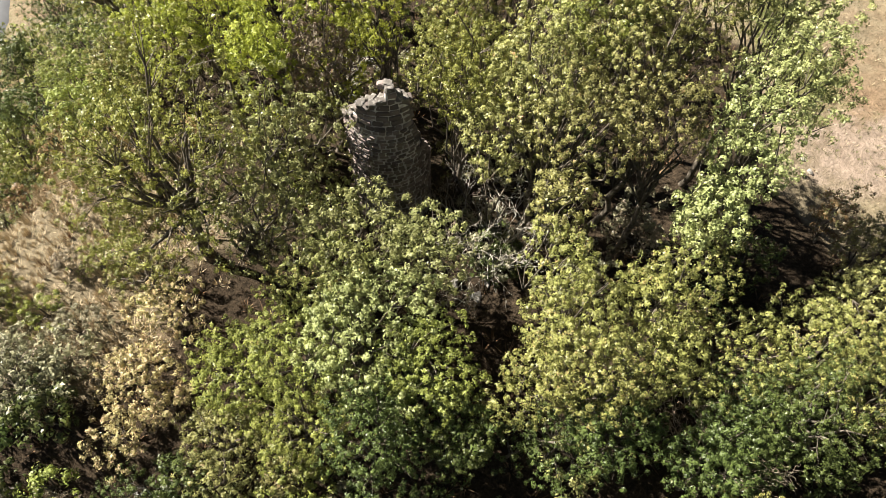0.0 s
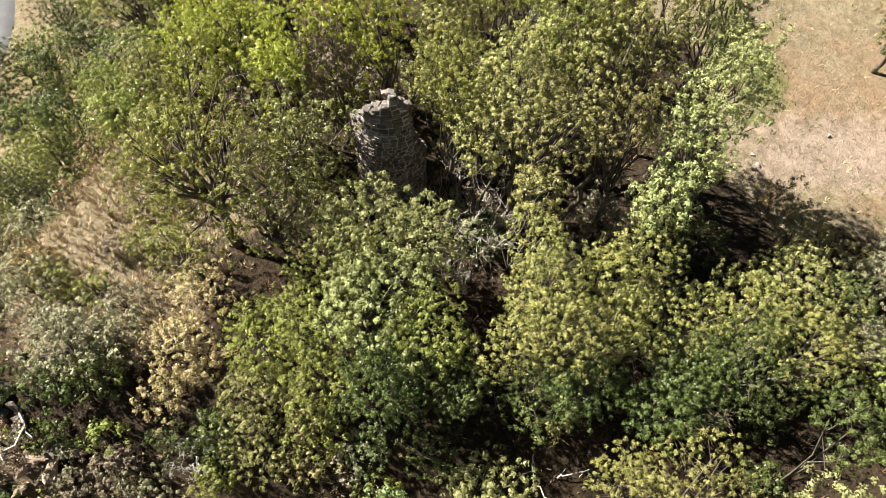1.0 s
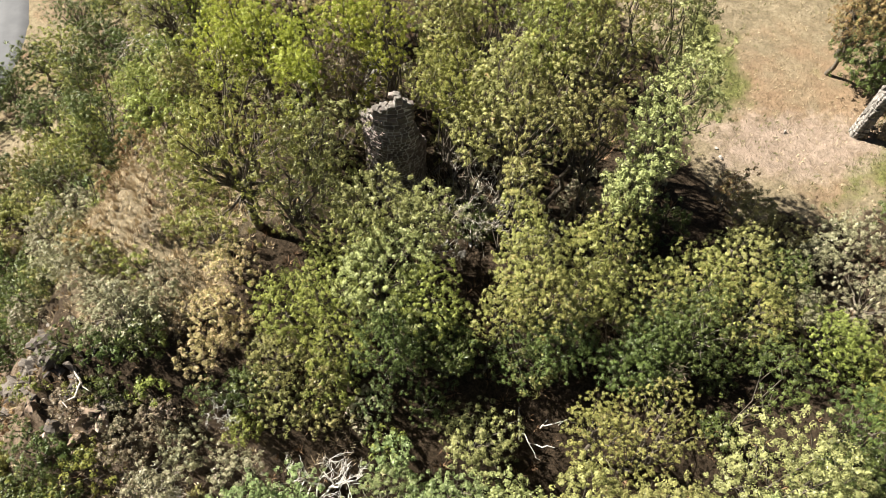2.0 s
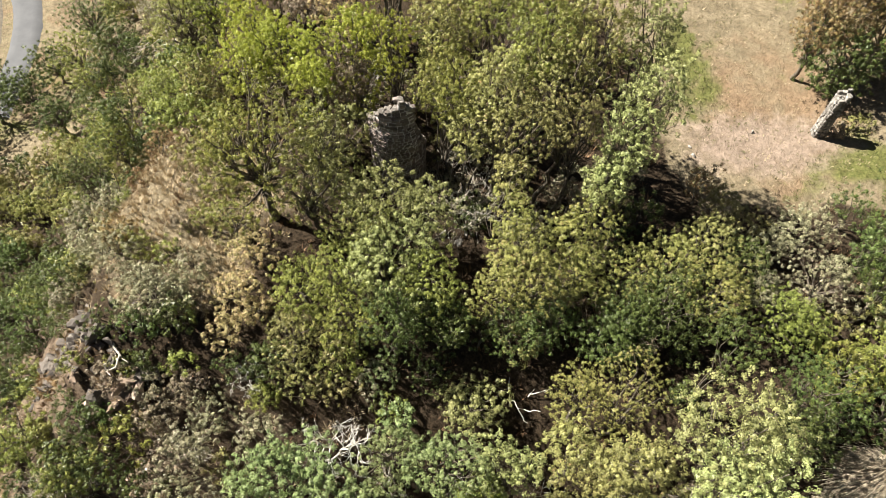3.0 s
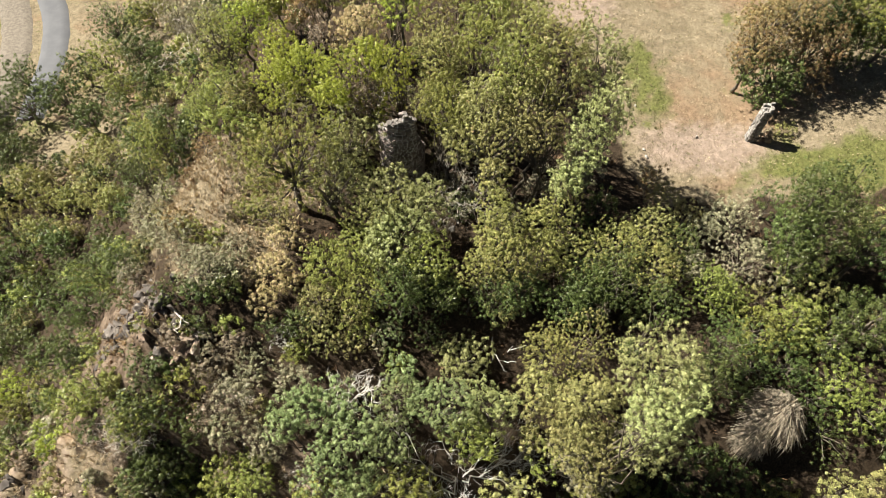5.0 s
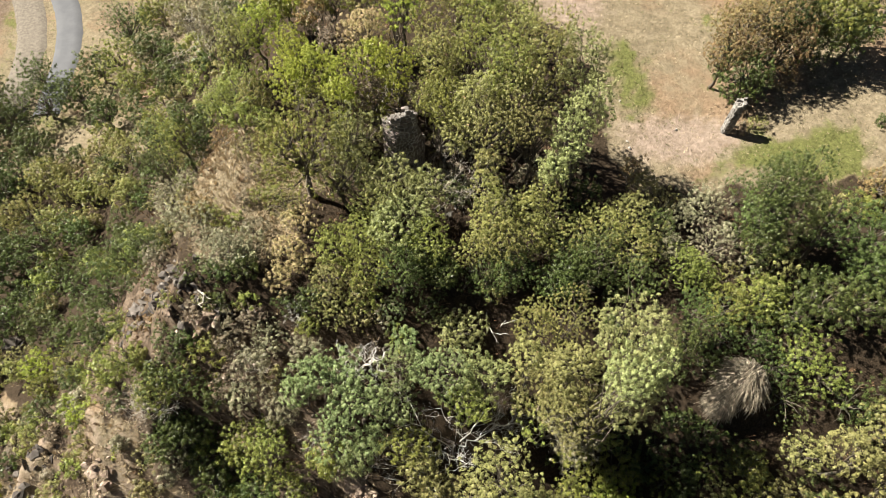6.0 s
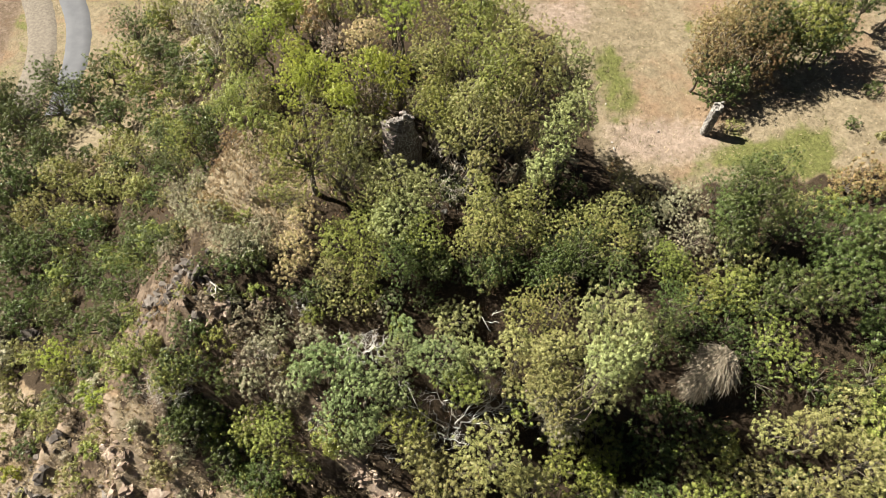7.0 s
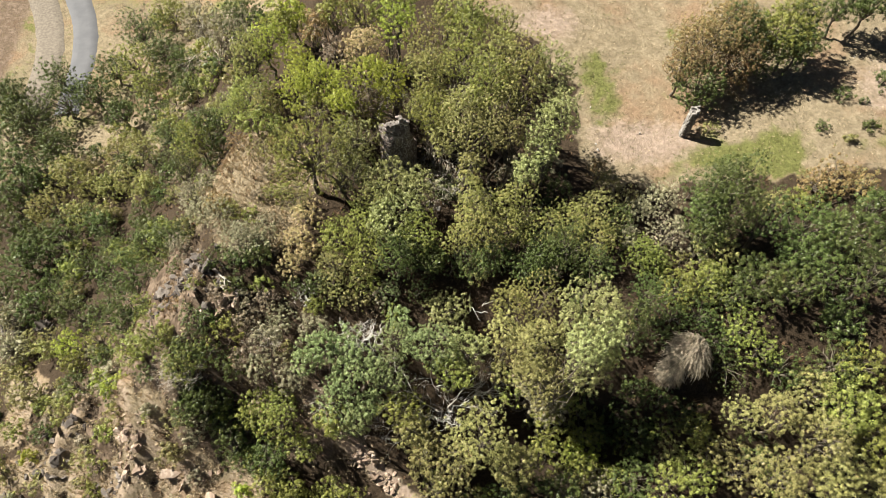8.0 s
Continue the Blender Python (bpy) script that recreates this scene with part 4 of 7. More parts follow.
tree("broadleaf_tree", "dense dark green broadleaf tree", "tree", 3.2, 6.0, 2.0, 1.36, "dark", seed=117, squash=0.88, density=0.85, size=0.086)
tree("broadleaf_tree", "yellow-green tree in late summer leaf", "tree", 8.3, 8.0, 3.3, 1.59, "yellow", seed=118, squash=1.06, density=0.85, size=0.086)
tree("broadleaf_tree", "yellow-green tree in late summer leaf", "tree", 10.6, 8.3, 3.5, 1.83, "yellow", seed=119, squash=0.99, density=0.85, size=0.086)
tree("broadleaf_tree", "olive-green broadleaf tree with a rounded, uneven crown", "tree", 12.3, 9.2, 3.6, 1.60, "olive", seed=120, squash=1.15, density=0.85, size=0.086)
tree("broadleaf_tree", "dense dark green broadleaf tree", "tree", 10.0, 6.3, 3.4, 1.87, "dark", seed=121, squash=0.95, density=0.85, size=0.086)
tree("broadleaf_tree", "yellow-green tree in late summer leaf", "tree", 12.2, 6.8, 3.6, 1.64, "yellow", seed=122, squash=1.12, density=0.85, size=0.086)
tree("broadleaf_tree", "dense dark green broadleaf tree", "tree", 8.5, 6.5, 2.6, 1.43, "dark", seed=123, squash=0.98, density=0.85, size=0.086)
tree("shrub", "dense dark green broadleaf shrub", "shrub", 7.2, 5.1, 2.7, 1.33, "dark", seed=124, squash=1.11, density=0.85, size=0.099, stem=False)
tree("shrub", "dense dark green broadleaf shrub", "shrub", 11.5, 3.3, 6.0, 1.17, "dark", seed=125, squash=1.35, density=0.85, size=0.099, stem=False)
tree("shrub", "ash shrub with pale, sunlit feathery leaves", "shrub", 7.0, 10.7, 6.4, 0.86, "pale", seed=126, squash=1.35, density=0.85, size=0.099, stem=False)
tree("shrub", "small shrub with yellowing and brown leaves", "shrub", -9.4, 8.1, 0.7, 1.32, "autumn", seed=127, squash=0.8, density=0.85, size=0.099, stem=False)
tree("shrub", "small shrub with yellowing and brown leaves", "shrub", -9.7, 6.4, 0.6, 0.99, "autumn", seed=128, squash=0.8, density=0.85, size=0.099, stem=False)
tree("shrub", "small shrub with yellowing and brown leaves", "shrub", -8.5, 7.5, 0.7, 0.82, "autumn", seed=129, squash=0.8, density=0.85, size=0.099, stem=False)
tree("broadleaf_tree", "grey-green tree with thin foliage", "tree", -13.0, 7.7, 0.9, 1.56, "grey", seed=130, squash=0.8, density=0.85, size=0.086)
tree("shrub", "grey-green shrub with thin foliage", "shrub", -14.1, 8.6, 0.6, 1.07, "grey", seed=131, squash=0.8, density=0.85, size=0.099, stem=False)
tree("shrub", "grey-green shrub with thin foliage", "shrub", -11.7, 9.7, 0.5, 0.92, "grey", seed=132, squash=0.8, density=0.85, size=0.099, stem=False)
tree("shrub", "blue-green leafy shrub on the south face", "shrub", -2.6, 4.6, 0.4, 1.08, "blue", seed=133, squash=0.8, density=0.85, size=0.099, stem=False)
tree("shrub", "grey-green shrub with thin foliage", "shrub", -11.3, 1.5, 2.9, 1.07, "grey", seed=134, squash=0.96, density=0.86, size=0.123, stem=False)
tree("withered_shrub", "withered grey-brown shrub with dry leaves", "shrub", -12.0, 4.2, 0.5, 1.14, "withered", seed=135, squash=0.8, density=0.85, size=0.099, stem=False)
tree("shrub", "olive-green broadleaf shrub with a rounded, uneven crown", "shrub", -4.6, 5.7, 1.1, 0.98, "olive", seed=136, squash=0.8, density=0.85, size=0.099, stem=False)
tree("broadleaf_tree", "dense dark green broadleaf tree", "tree", 21.8, 8.8, 5.6, 2.67, "dark", seed=137, squash=1.08, density=0.86, size=0.107)
tree("broadleaf_tree", "dense dark green broadleaf tree", "tree", 21.7, 10.1, 5.5, 2.02, "dark", seed=138, squash=1.35, density=0.86, size=0.107)
tree("broadleaf_tree", "dense dark green broadleaf tree", "tree", 24.3, 7.4, 4.3, 1.86, "dark", seed=139, squash=1.16, density=0.88, size=0.135)
tree("broadleaf_tree", "dense dark green broadleaf tree", "tree", 20.4, 8.7, 4.1, 1.82, "dark", seed=140, squash=1.14, density=0.86, size=0.107)
tree("broadleaf_tree", "dense dark green broadleaf tree", "tree", 20.4, 7.2, 3.5, 1.59, "dark", seed=141, squash=1.13, density=0.86, size=0.107)
tree("broadleaf_tree", "fresh green broadleaf tree on the wooded slope", "tree", 15.5, 6.5, 2.4, 1.53, "green", seed=142, squash=0.83, density=0.85, size=0.086)
tree("broadleaf_tree", "grey-green tree with thin foliage", "tree", 18.0, 7.9, 2.0, 1.56, "grey", seed=143, squash=0.8, density=0.86, size=0.107)
tree("shrub", "grey-green shrub with thin foliage", "shrub", 17.4, 11.3, 1.7, 1.28, "grey", seed=144, squash=0.8, density=0.86, size=0.123, stem=False)
tree("shrub", "grey-green shrub with thin foliage", "shrub", 18.8, 11.1, 2.0, 1.11, "grey", seed=145, squash=0.93, density=0.86, size=0.123, stem=False)
tree("shrub", "grey-green shrub with thin foliage", "shrub", 14.8, 7.4, 2.5, 0.89, "grey", seed=146, squash=1.35, density=0.85, size=0.099, stem=False)
tree("broadleaf_tree", "fresh green broadleaf tree on the wooded slope", "tree", 16.9, 6.0, 1.5, 1.46, "green", seed=147, squash=0.8, density=0.85, size=0.086)
tree("shrub", "grey-green shrub with thin foliage", "shrub", 18.8, 8.4, 2.3, 0.83, "grey", seed=148, squash=1.35, density=0.86, size=0.123, stem=False)
tree("broadleaf_tree", "dense dark green broadleaf tree", "tree", 28.0, 7.3, 3.1, 2.37, "dark", seed=149, squash=0.8, density=0.88, size=0.135)
tree("broadleaf_tree", "dense dark green broadleaf tree", "tree", 30.0, 6.3, 3.9, 2.31, "dark", seed=150, squash=0.87, density=0.9, size=0.152)
tree("broadleaf_tree", "dense dark green broadleaf tree", "tree", 32.4, 8.1, 3.7, 1.81, "dark", seed=151, squash=1.04, density=0.9, size=0.152)
tree("oak_tree", "oak with rusty brown dried leaves", "tree", 32.2, 12.5, 1.0, 1.70, "rust", seed=152, squash=0.8, density=0.9, size=0.152)
tree("oak_tree", "oak with rusty brown dried leaves", "tree", 33.6, 11.5, 1.8, 1.44, "rust", seed=153, squash=0.8, density=0.9, size=0.152)
tree("broadleaf_tree", "tree with rusty brown dried leaves", "tree", 30.5, 12.2, 0.8, 1.36, "rust", seed=154, squash=0.8, density=0.9, size=0.152)
tree("broadleaf_tree", "dense dark green broadleaf tree", "tree", 26.5, 5.1, 3.2, 1.71, "dark", seed=155, squash=0.99, density=0.88, size=0.135)
tree("broadleaf_tree", "fresh green broadleaf tree on the wooded slope", "tree", 20.5, 4.3, 1.2, 2.09, "green", seed=156, squash=0.8, density=0.86, size=0.107)
tree("broadleaf_tree", "dense dark green broadleaf tree", "tree", 22.1, 3.2, 1.4, 1.82, "dark", seed=157, squash=0.8, density=0.86, size=0.107)
tree("broadleaf_tree", "dense dark green broadleaf tree", "tree", 23.5, 3.2, 2.9, 1.92, "dark", seed=158, squash=0.82, density=0.88, size=0.135)
tree("broadleaf_tree", "dense dark green broadleaf tree", "tree", 25.7, 3.0, 3.0, 1.76, "dark", seed=159, squash=0.9, density=0.88, size=0.135)
tree("broadleaf_tree", "dense dark green broadleaf tree", "tree", 28.0, 3.3, 3.1, 1.90, "dark", seed=160, squash=0.87, density=0.88, size=0.135)
tree("broadleaf_tree", "dense dark green broadleaf tree", "tree", 30.3, 2.9, 3.6, 1.88, "dark", seed=161, squash=0.99, density=0.9, size=0.152)
tree("broadleaf_tree", "fresh green broadleaf tree on the wooded slope", "tree", 18.3, 3.8, 1.2, 1.76, "green", seed=162, squash=0.8, density=0.86, size=0.107)
tree("broadleaf_tree", "dense dark green broadleaf tree", "tree", 15.4, 2.4, 3.5, 1.51, "dark", seed=163, squash=1.26, density=0.85, size=0.086)
tree("shrub", "dense dark green broadleaf shrub", "shrub", 14.2, 0.7, 4.8, 1.26, "dark", seed=164, squash=1.35, density=0.85, size=0.099, stem=False)
tree("broadleaf_tree", "dense dark green broadleaf tree", "tree", 17.7, 1.9, 0.8, 1.43, "dark", seed=165, squash=0.8, density=0.86, size=0.107)
tree("broadleaf_tree", "dense dark green broadleaf tree", "tree", 19.7, 1.9, 0.9, 1.52, "dark", seed=166, squash=0.8, density=0.86, size=0.107)
tree("ash_tree", "ash tree with pale, sunlit feathery leaves", "tree", 10.6, -0.4, 10.7, 2.10, "pale", seed=167, squash=1.35, density=0.85, size=0.086)
tree("ash_tree", "ash tree with pale, sunlit feathery leaves", "tree", 10.0, -2.3, 13.7, 1.62, "pale", seed=168, squash=1.35, density=0.85, size=0.086)
tree("shrub", "ash shrub with pale, sunlit feathery leaves", "shrub", 11.7, -1.6, 9.6, 1.28, "pale", seed=169, squash=1.35, density=0.85, size=0.099, stem=False)
tree("broadleaf_tree", "yellow-green tree in late summer leaf", "tree", 6.1, 2.7, 3.9, 1.56, "yellow", seed=170, squash=1.3, density=0.85, size=0.086)
tree("broadleaf_tree", "yellow-green tree in late summer leaf", "tree", 7.6, 2.2, 4.9, 1.61, "yellow", seed=171, squash=1.35, density=0.85, size=0.086)
tree("broadleaf_tree", "olive-green broadleaf tree with a rounded, uneven crown", "tree", 7.6, -0.7, 8.6, 1.69, "olive", seed=172, squash=1.35, density=0.85, size=0.086)
tree("shrub", "olive-green broadleaf shrub with a rounded, uneven crown", "shrub", 5.4, 0.5, 6.1, 1.34, "olive", seed=173, squash=1.35, density=0.86, size=0.123, stem=False)
tree("broadleaf_tree", "olive-green broadleaf tree with a rounded, uneven crown", "tree", 7.3, -1.8, 7.3, 1.46, "olive", seed=174, squash=1.26, density=0.86, size=0.107)
tree("ash_tree", "ash tree with pale, sunlit feathery leaves", "tree", 1.6, 3.1, 2.0, 1.70, "pale", seed=175, squash=0.8, density=0.85, size=0.086)
tree("broadleaf_tree", "blue-green leafy tree on the south face", "tree", 0.7, 0.3, 6.2, 1.64, "blue", seed=176, squash=0.94, density=0.86, size=0.107)
tree("ash_tree", "ash tree with pale, sunlit feathery leaves", "tree", 2.8, 0.3, 5.0, 1.70, "pale", seed=177, squash=1.11, density=0.86, size=0.107)
tree("broadleaf_tree", "fresh green broadleaf tree on the wooded slope", "tree", 2.0, -0.9, 5.4, 1.50, "green", seed=178, squash=1.06, density=0.86, size=0.107)
tree("shrub", "blue-green leafy shrub on the south face", "shrub", -0.5, 0.6, 5.1, 1.25, "blue", seed=179, squash=0.84, density=0.86, size=0.123, stem=False)
tree("broadleaf_tree", "fresh green broadleaf tree on the wooded slope", "tree", 22.2, 0.8, 1.2, 1.64, "green", seed=180, squash=0.8, density=0.88, size=0.135)
tree("broadleaf_tree", "dense dark green broadleaf tree", "tree", 20.8, 0.3, 0.8, 1.44, "dark", seed=181, squash=0.8, density=0.86, size=0.107)
tree("broadleaf_tree", "fresh green broadleaf tree on the wooded slope", "tree", 23.7, -0.6, 1.0, 1.75, "green", seed=182, squash=0.8, density=0.88, size=0.135)
tree("broadleaf_tree", "dense dark green broadleaf tree", "tree", 21.6, -1.4, 0.8, 1.51, "dark", seed=183, squash=0.8, density=0.86, size=0.107)
tree("broadleaf_tree", "dense dark green broadleaf tree", "tree", 29.3, 0.7, 1.0, 1.56, "dark", seed=184, squash=0.8, density=0.9, size=0.152)
tree("broadleaf_tree", "dense dark green broadleaf tree", "tree", 28.6, -1.8, 1.2, 2.07, "dark", seed=185, squash=0.8, density=0.9, size=0.152)
tree("broadleaf_tree", "fresh green broadleaf tree on the wooded slope", "tree", 30.2, -1.9, 2.3, 1.68, "green", seed=186, squash=0.83, density=0.9, size=0.152)
tree("broadleaf_tree", "dense dark green broadleaf tree", "tree", 25.2, -1.9, 0.9, 1.52, "dark", seed=187, squash=0.8, density=0.88, size=0.135)
tree("broadleaf_tree", "olive-green broadleaf tree with a rounded, uneven crown", "tree", 27.0, -3.7, 2.4, 2.00, "olive", seed=188, squash=0.8, density=0.88, size=0.135)
tree("broadleaf_tree", "fresh green broadleaf tree on the wooded slope", "tree", 29.0, -4.8, 3.9, 2.10, "green", seed=189, squash=1.05, density=0.9, size=0.152)
tree("broadleaf_tree", "olive-green broadleaf tree with a rounded, uneven crown", "tree", 23.8, -5.1, 4.8, 1.63, "olive", seed=190, squash=1.35, density=0.88, size=0.135)
tree("broadleaf_tree", "olive-green broadleaf tree with a rounded, uneven crown", "tree", 22.2, -4.4, 1.9, 1.57, "olive", seed=191, squash=0.8, density=0.88, size=0.135)
tree("broadleaf_tree", "fresh green broadleaf tree on the wooded slope", "tree", 31.2, -6.7, 3.8, 1.90, "green", seed=192, squash=1.1, density=0.9, size=0.152)
tree("broadleaf_tree", "olive-green broadleaf tree with a rounded, uneven crown", "tree", 26.4, -7.0, 6.0, 1.82, "olive", seed=193, squash=1.35, density=0.88, size=0.135)
tree("broadleaf_tree", "olive-green broadleaf tree with a rounded, uneven crown", "tree", 20.6, -6.2, 1.3, 1.76, "olive", seed=194, squash=0.8, density=0.88, size=0.135)
tree("broadleaf_tree", "fresh green broadleaf tree on the wooded slope", "tree", 19.3, -8.0, 2.1, 1.60, "green", seed=195, squash=0.8, density=0.9, size=0.152)
tree("broadleaf_tree", "olive-green broadleaf tree with a rounded, uneven crown", "tree", 22.6, -7.7, 1.8, 1.99, "olive", seed=196, squash=0.8, density=0.9, size=0.152)
tree("broadleaf_tree", "olive-green broadleaf tree with a rounded, uneven crown", "tree", 24.2, -9.0, 5.3, 1.93, "olive", seed=197, squash=1.35, density=0.88, size=0.135)
tree("broadleaf_tree", "olive-green broadleaf tree with a rounded, uneven crown", "tree", 27.8, -9.1, 4.8, 1.94, "olive", seed=198, squash=1.31, density=0.88, size=0.135)
tree("broadleaf_tree", "olive-green broadleaf tree with a rounded, uneven crown", "tree", 31.1, -9.3, 3.5, 1.69, "olive", seed=199, squash=1.12, density=0.9, size=0.152)
tree("broadleaf_tree", "fresh green broadleaf tree on the wooded slope", "tree", 12.0, -4.1, 3.6, 1.54, "green", seed=200, squash=1.15, density=0.88, size=0.135)
tree("broadleaf_tree", "bright yellow-green tree on the hillside", "tree", 12.5, -5.3, 3.4, 1.62, "lime", seed=201, squash=1.24, density=0.88, size=0.135)
tree("shrub", "fresh green broadleaf shrub on the wooded slope", "shrub", 11.1, -7.0, 5.7, 1.32, "green", seed=202, squash=1.35, density=0.9, size=0.175, stem=False)
tree("shrub", "dense dark green broadleaf shrub", "shrub", 13.9, -4.2, 1.9, 1.06, "dark", seed=203, squash=1.14, density=0.88, size=0.155, stem=False)
tree("broadleaf_tree", "fresh green broadleaf tree on the wooded slope", "tree", 13.9, -7.6, 3.1, 1.63, "green", seed=204, squash=1.14, density=0.9, size=0.152)
tree("broadleaf_tree", "grey-green tree with thin foliage", "tree", 12.4, -8.2, 3.6, 1.48, "grey", seed=205, squash=1.35, density=0.9, size=0.152)
tree("broadleaf_tree", "dense dark green broadleaf tree", "tree", 15.4, -8.1, 2.8, 1.77, "dark", seed=206, squash=0.97, density=0.9, size=0.152)
tree("broadleaf_tree", "fresh green broadleaf tree on the wooded slope", "tree", 17.6, -8.3, 2.6, 1.59, "green", seed=207, squash=0.98, density=0.9, size=0.152)
tree("broadleaf_tree", "grey-green tree with thin foliage", "tree", 8.8, -3.2, 6.7, 1.50, "grey", seed=208, squash=0.88, density=0.88, size=0.135)
tree("shrub", "grey-green shrub with thin foliage", "shrub", 7.5, -2.2, 6.5, 1.16, "grey", seed=209, squash=1.16, density=0.86, size=0.123, stem=False)
tree("broadleaf_tree", "olive-green broadleaf tree with a rounded, uneven crown", "tree", 3.9, -5.8, 9.8, 2.23, "olive", seed=210, squash=1.35, density=0.88, size=0.135)
tree("broadleaf_tree", "olive-green broadleaf tree with a rounded, uneven crown", "tree", 1.9, -6.7, 7.8, 1.98, "olive", seed=211, squash=1.35, density=0.88, size=0.135)
tree("broadleaf_tree", "olive-green broadleaf tree with a rounded, uneven crown", "tree", 6.2, -7.2, 8.2, 1.83, "olive", seed=212, squash=1.35, density=0.9, size=0.152)
tree("broadleaf_tree", "olive-green broadleaf tree with a rounded, uneven crown", "tree", -0.2, -5.4, 5.4, 1.56, "olive", seed=213, squash=1.35, density=0.9, size=0.152)
tree("broadleaf_tree", "olive-green broadleaf tree with a rounded, uneven crown", "tree", 0.7, -8.2, 3.5, 1.96, "olive", seed=214, squash=1.04, density=0.9, size=0.152)
tree("broadleaf_tree", "fresh green broadleaf tree on the wooded slope", "tree", 8.5, -6.3, 7.6, 1.44, "green", seed=215, squash=1.35, density=0.9, size=0.152)
tree("broadleaf_tree", "dense dark green broadleaf tree", "tree", 6.5, -8.9, 4.8, 2.01, "dark", seed=216, squash=1.07, density=0.9, size=0.152)
tree("broadleaf_tree", "dense dark green broadleaf tree", "tree", 9.7, -8.9, 6.7, 1.85, "dark", seed=217, squash=1.26, density=0.9, size=0.152)
tree("shrub", "fresh green broadleaf shrub on the wooded slope", "shrub", 8.8, -4.6, 7.2, 1.26, "green", seed=218, squash=1.26, density=0.88, size=0.155, stem=False)
tree("broadleaf_tree", "blue-green leafy tree on the south face", "tree", -4.8, -0.8, 5.7, 1.86, "blue", seed=219, squash=0.8, density=0.86, size=0.107)
tree("broadleaf_tree", "blue-green leafy tree on the south face", "tree", -2.2, 0.9, 4.3, 1.43, "blue", seed=220, squash=0.8, density=0.86, size=0.107)
tree("broadleaf_tree", "blue-green leafy tree on the south face", "tree", -2.7, -1.3, 6.3, 1.61, "blue", seed=221, squash=0.8, density=0.86, size=0.107)
tree("broadleaf_tree", "blue-green leafy tree on the south face", "tree", -6.2, -2.4, 6.8, 1.53, "blue", seed=222, squash=0.89, density=0.86, size=0.107)
tree("broadleaf_tree", "blue-green leafy tree on the south face", "tree", -7.3, 0.5, 4.8, 1.52, "blue", seed=223, squash=0.8, density=0.86, size=0.107)
tree("shrub", "grey-green shrub with thin foliage", "shrub", -8.1, 1.9, 3.4, 1.18, "grey", seed=224, squash=0.8, density=0.86, size=0.123, stem=False)
tree("broadleaf_tree", "blue-green leafy tree on the south face", "tree", -5.0, -3.7, 6.9, 1.55, "blue", seed=225, squash=1.1, density=0.88, size=0.135)
tree("shrub", "blue-green leafy shrub on the south face", "shrub", -4.1, -3.0, 6.9, 1.20, "blue", seed=226, squash=1.19, density=0.88, size=0.155, stem=False)
tree("broadleaf_tree", "fresh green broadleaf tree on the wooded slope", "tree", -1.9, -3.4, 6.9, 1.54, "green", seed=227, squash=1.06, density=0.88, size=0.135)
tree("shrub", "fresh green broadleaf shrub on the wooded slope", "shrub", -6.8, -3.8, 6.4, 1.31, "green", seed=228, squash=0.92, density=0.88, size=0.155, stem=False)
tree("broadleaf_tree", "olive-green broadleaf tree with a rounded, uneven crown", "tree", -1.1, -4.3, 6.1, 1.49, "olive", seed=229, squash=0.93, density=0.88, size=0.135)
tree("shrub", "grey-green shrub with thin foliage", "shrub", -10.5, 3.1, 1.0, 1.23, "grey", seed=230, squash=0.8, density=0.85, size=0.099, stem=False)
tree("shrub", "grey-green shrub with thin foliage", "shrub", -9.6, -0.9, 5.0, 1.27, "grey", seed=231, squash=0.9, density=0.86, size=0.123, stem=False)
tree("shrub", "blue-green leafy shrub on the south face", "shrub", -8.6, -0.4, 5.6, 1.09, "blue", seed=232, squash=0.8, density=0.86, size=0.123, stem=False)
tree("broadleaf_tree", "fresh green broadleaf tree on the wooded slope", "tree", -11.2, -2.8, 5.3, 1.40, "green", seed=233, squash=0.8, density=0.88, size=0.135)
tree("shrub", "fresh green broadleaf shrub on the wooded slope", "shrub", -10.5, -3.7, 4.6, 1.25, "green", seed=234, squash=0.8, density=0.9, size=0.175, stem=False)
tree("broadleaf_tree", "dense dark green broadleaf tree", "tree", -12.7, -4.5, 2.5, 1.50, "dark", seed=235, squash=1.02, density=0.9, size=0.152)
tree("shrub", "fresh green broadleaf shrub on the wooded slope", "shrub", -9.5, -4.5, 4.5, 1.17, "green", seed=236, squash=0.8, density=0.9, size=0.175, stem=False)
tree("shrub", "blue-green leafy shrub on the south face", "shrub", -5.6, 0.9, 4.2, 1.27, "blue", seed=237, squash=0.8, density=0.86, size=0.123, stem=False)
tree("broadleaf_tree", "dense dark green broadleaf tree", "tree", -29.1, 8.9, 2.7, 2.10, "dark", seed=238, squash=1.0, density=0.9, size=0.152)
tree("broadleaf_tree", "dense dark green broadleaf tree", "tree", -26.6, 8.8, 2.4, 1.82, "dark", seed=239, squash=0.99, density=0.88, size=0.135)
tree("broadleaf_tree", "dense dark green broadleaf tree", "tree", -35.8, 12.5, 2.5, 1.96, "dark", seed=240, squash=1.0, density=0.9, size=0.178)
tree("broadleaf_tree", "dense dark green broadleaf tree", "tree", -42.0, 14.9, 2.5, 2.14, "dark", seed=241, squash=1.0, density=0.9, size=0.178)
tree("broadleaf_tree", "grey-green tree with thin foliage", "tree", -44.5, 14.1, 2.2, 1.87, "grey", seed=242, squash=1.0, density=0.9, size=0.178)
tree("broadleaf_tree", "dense dark green broadleaf tree", "tree", -38.8, 15.7, 2.2, 1.74, "dark", seed=243, squash=1.0, density=0.9, size=0.178)
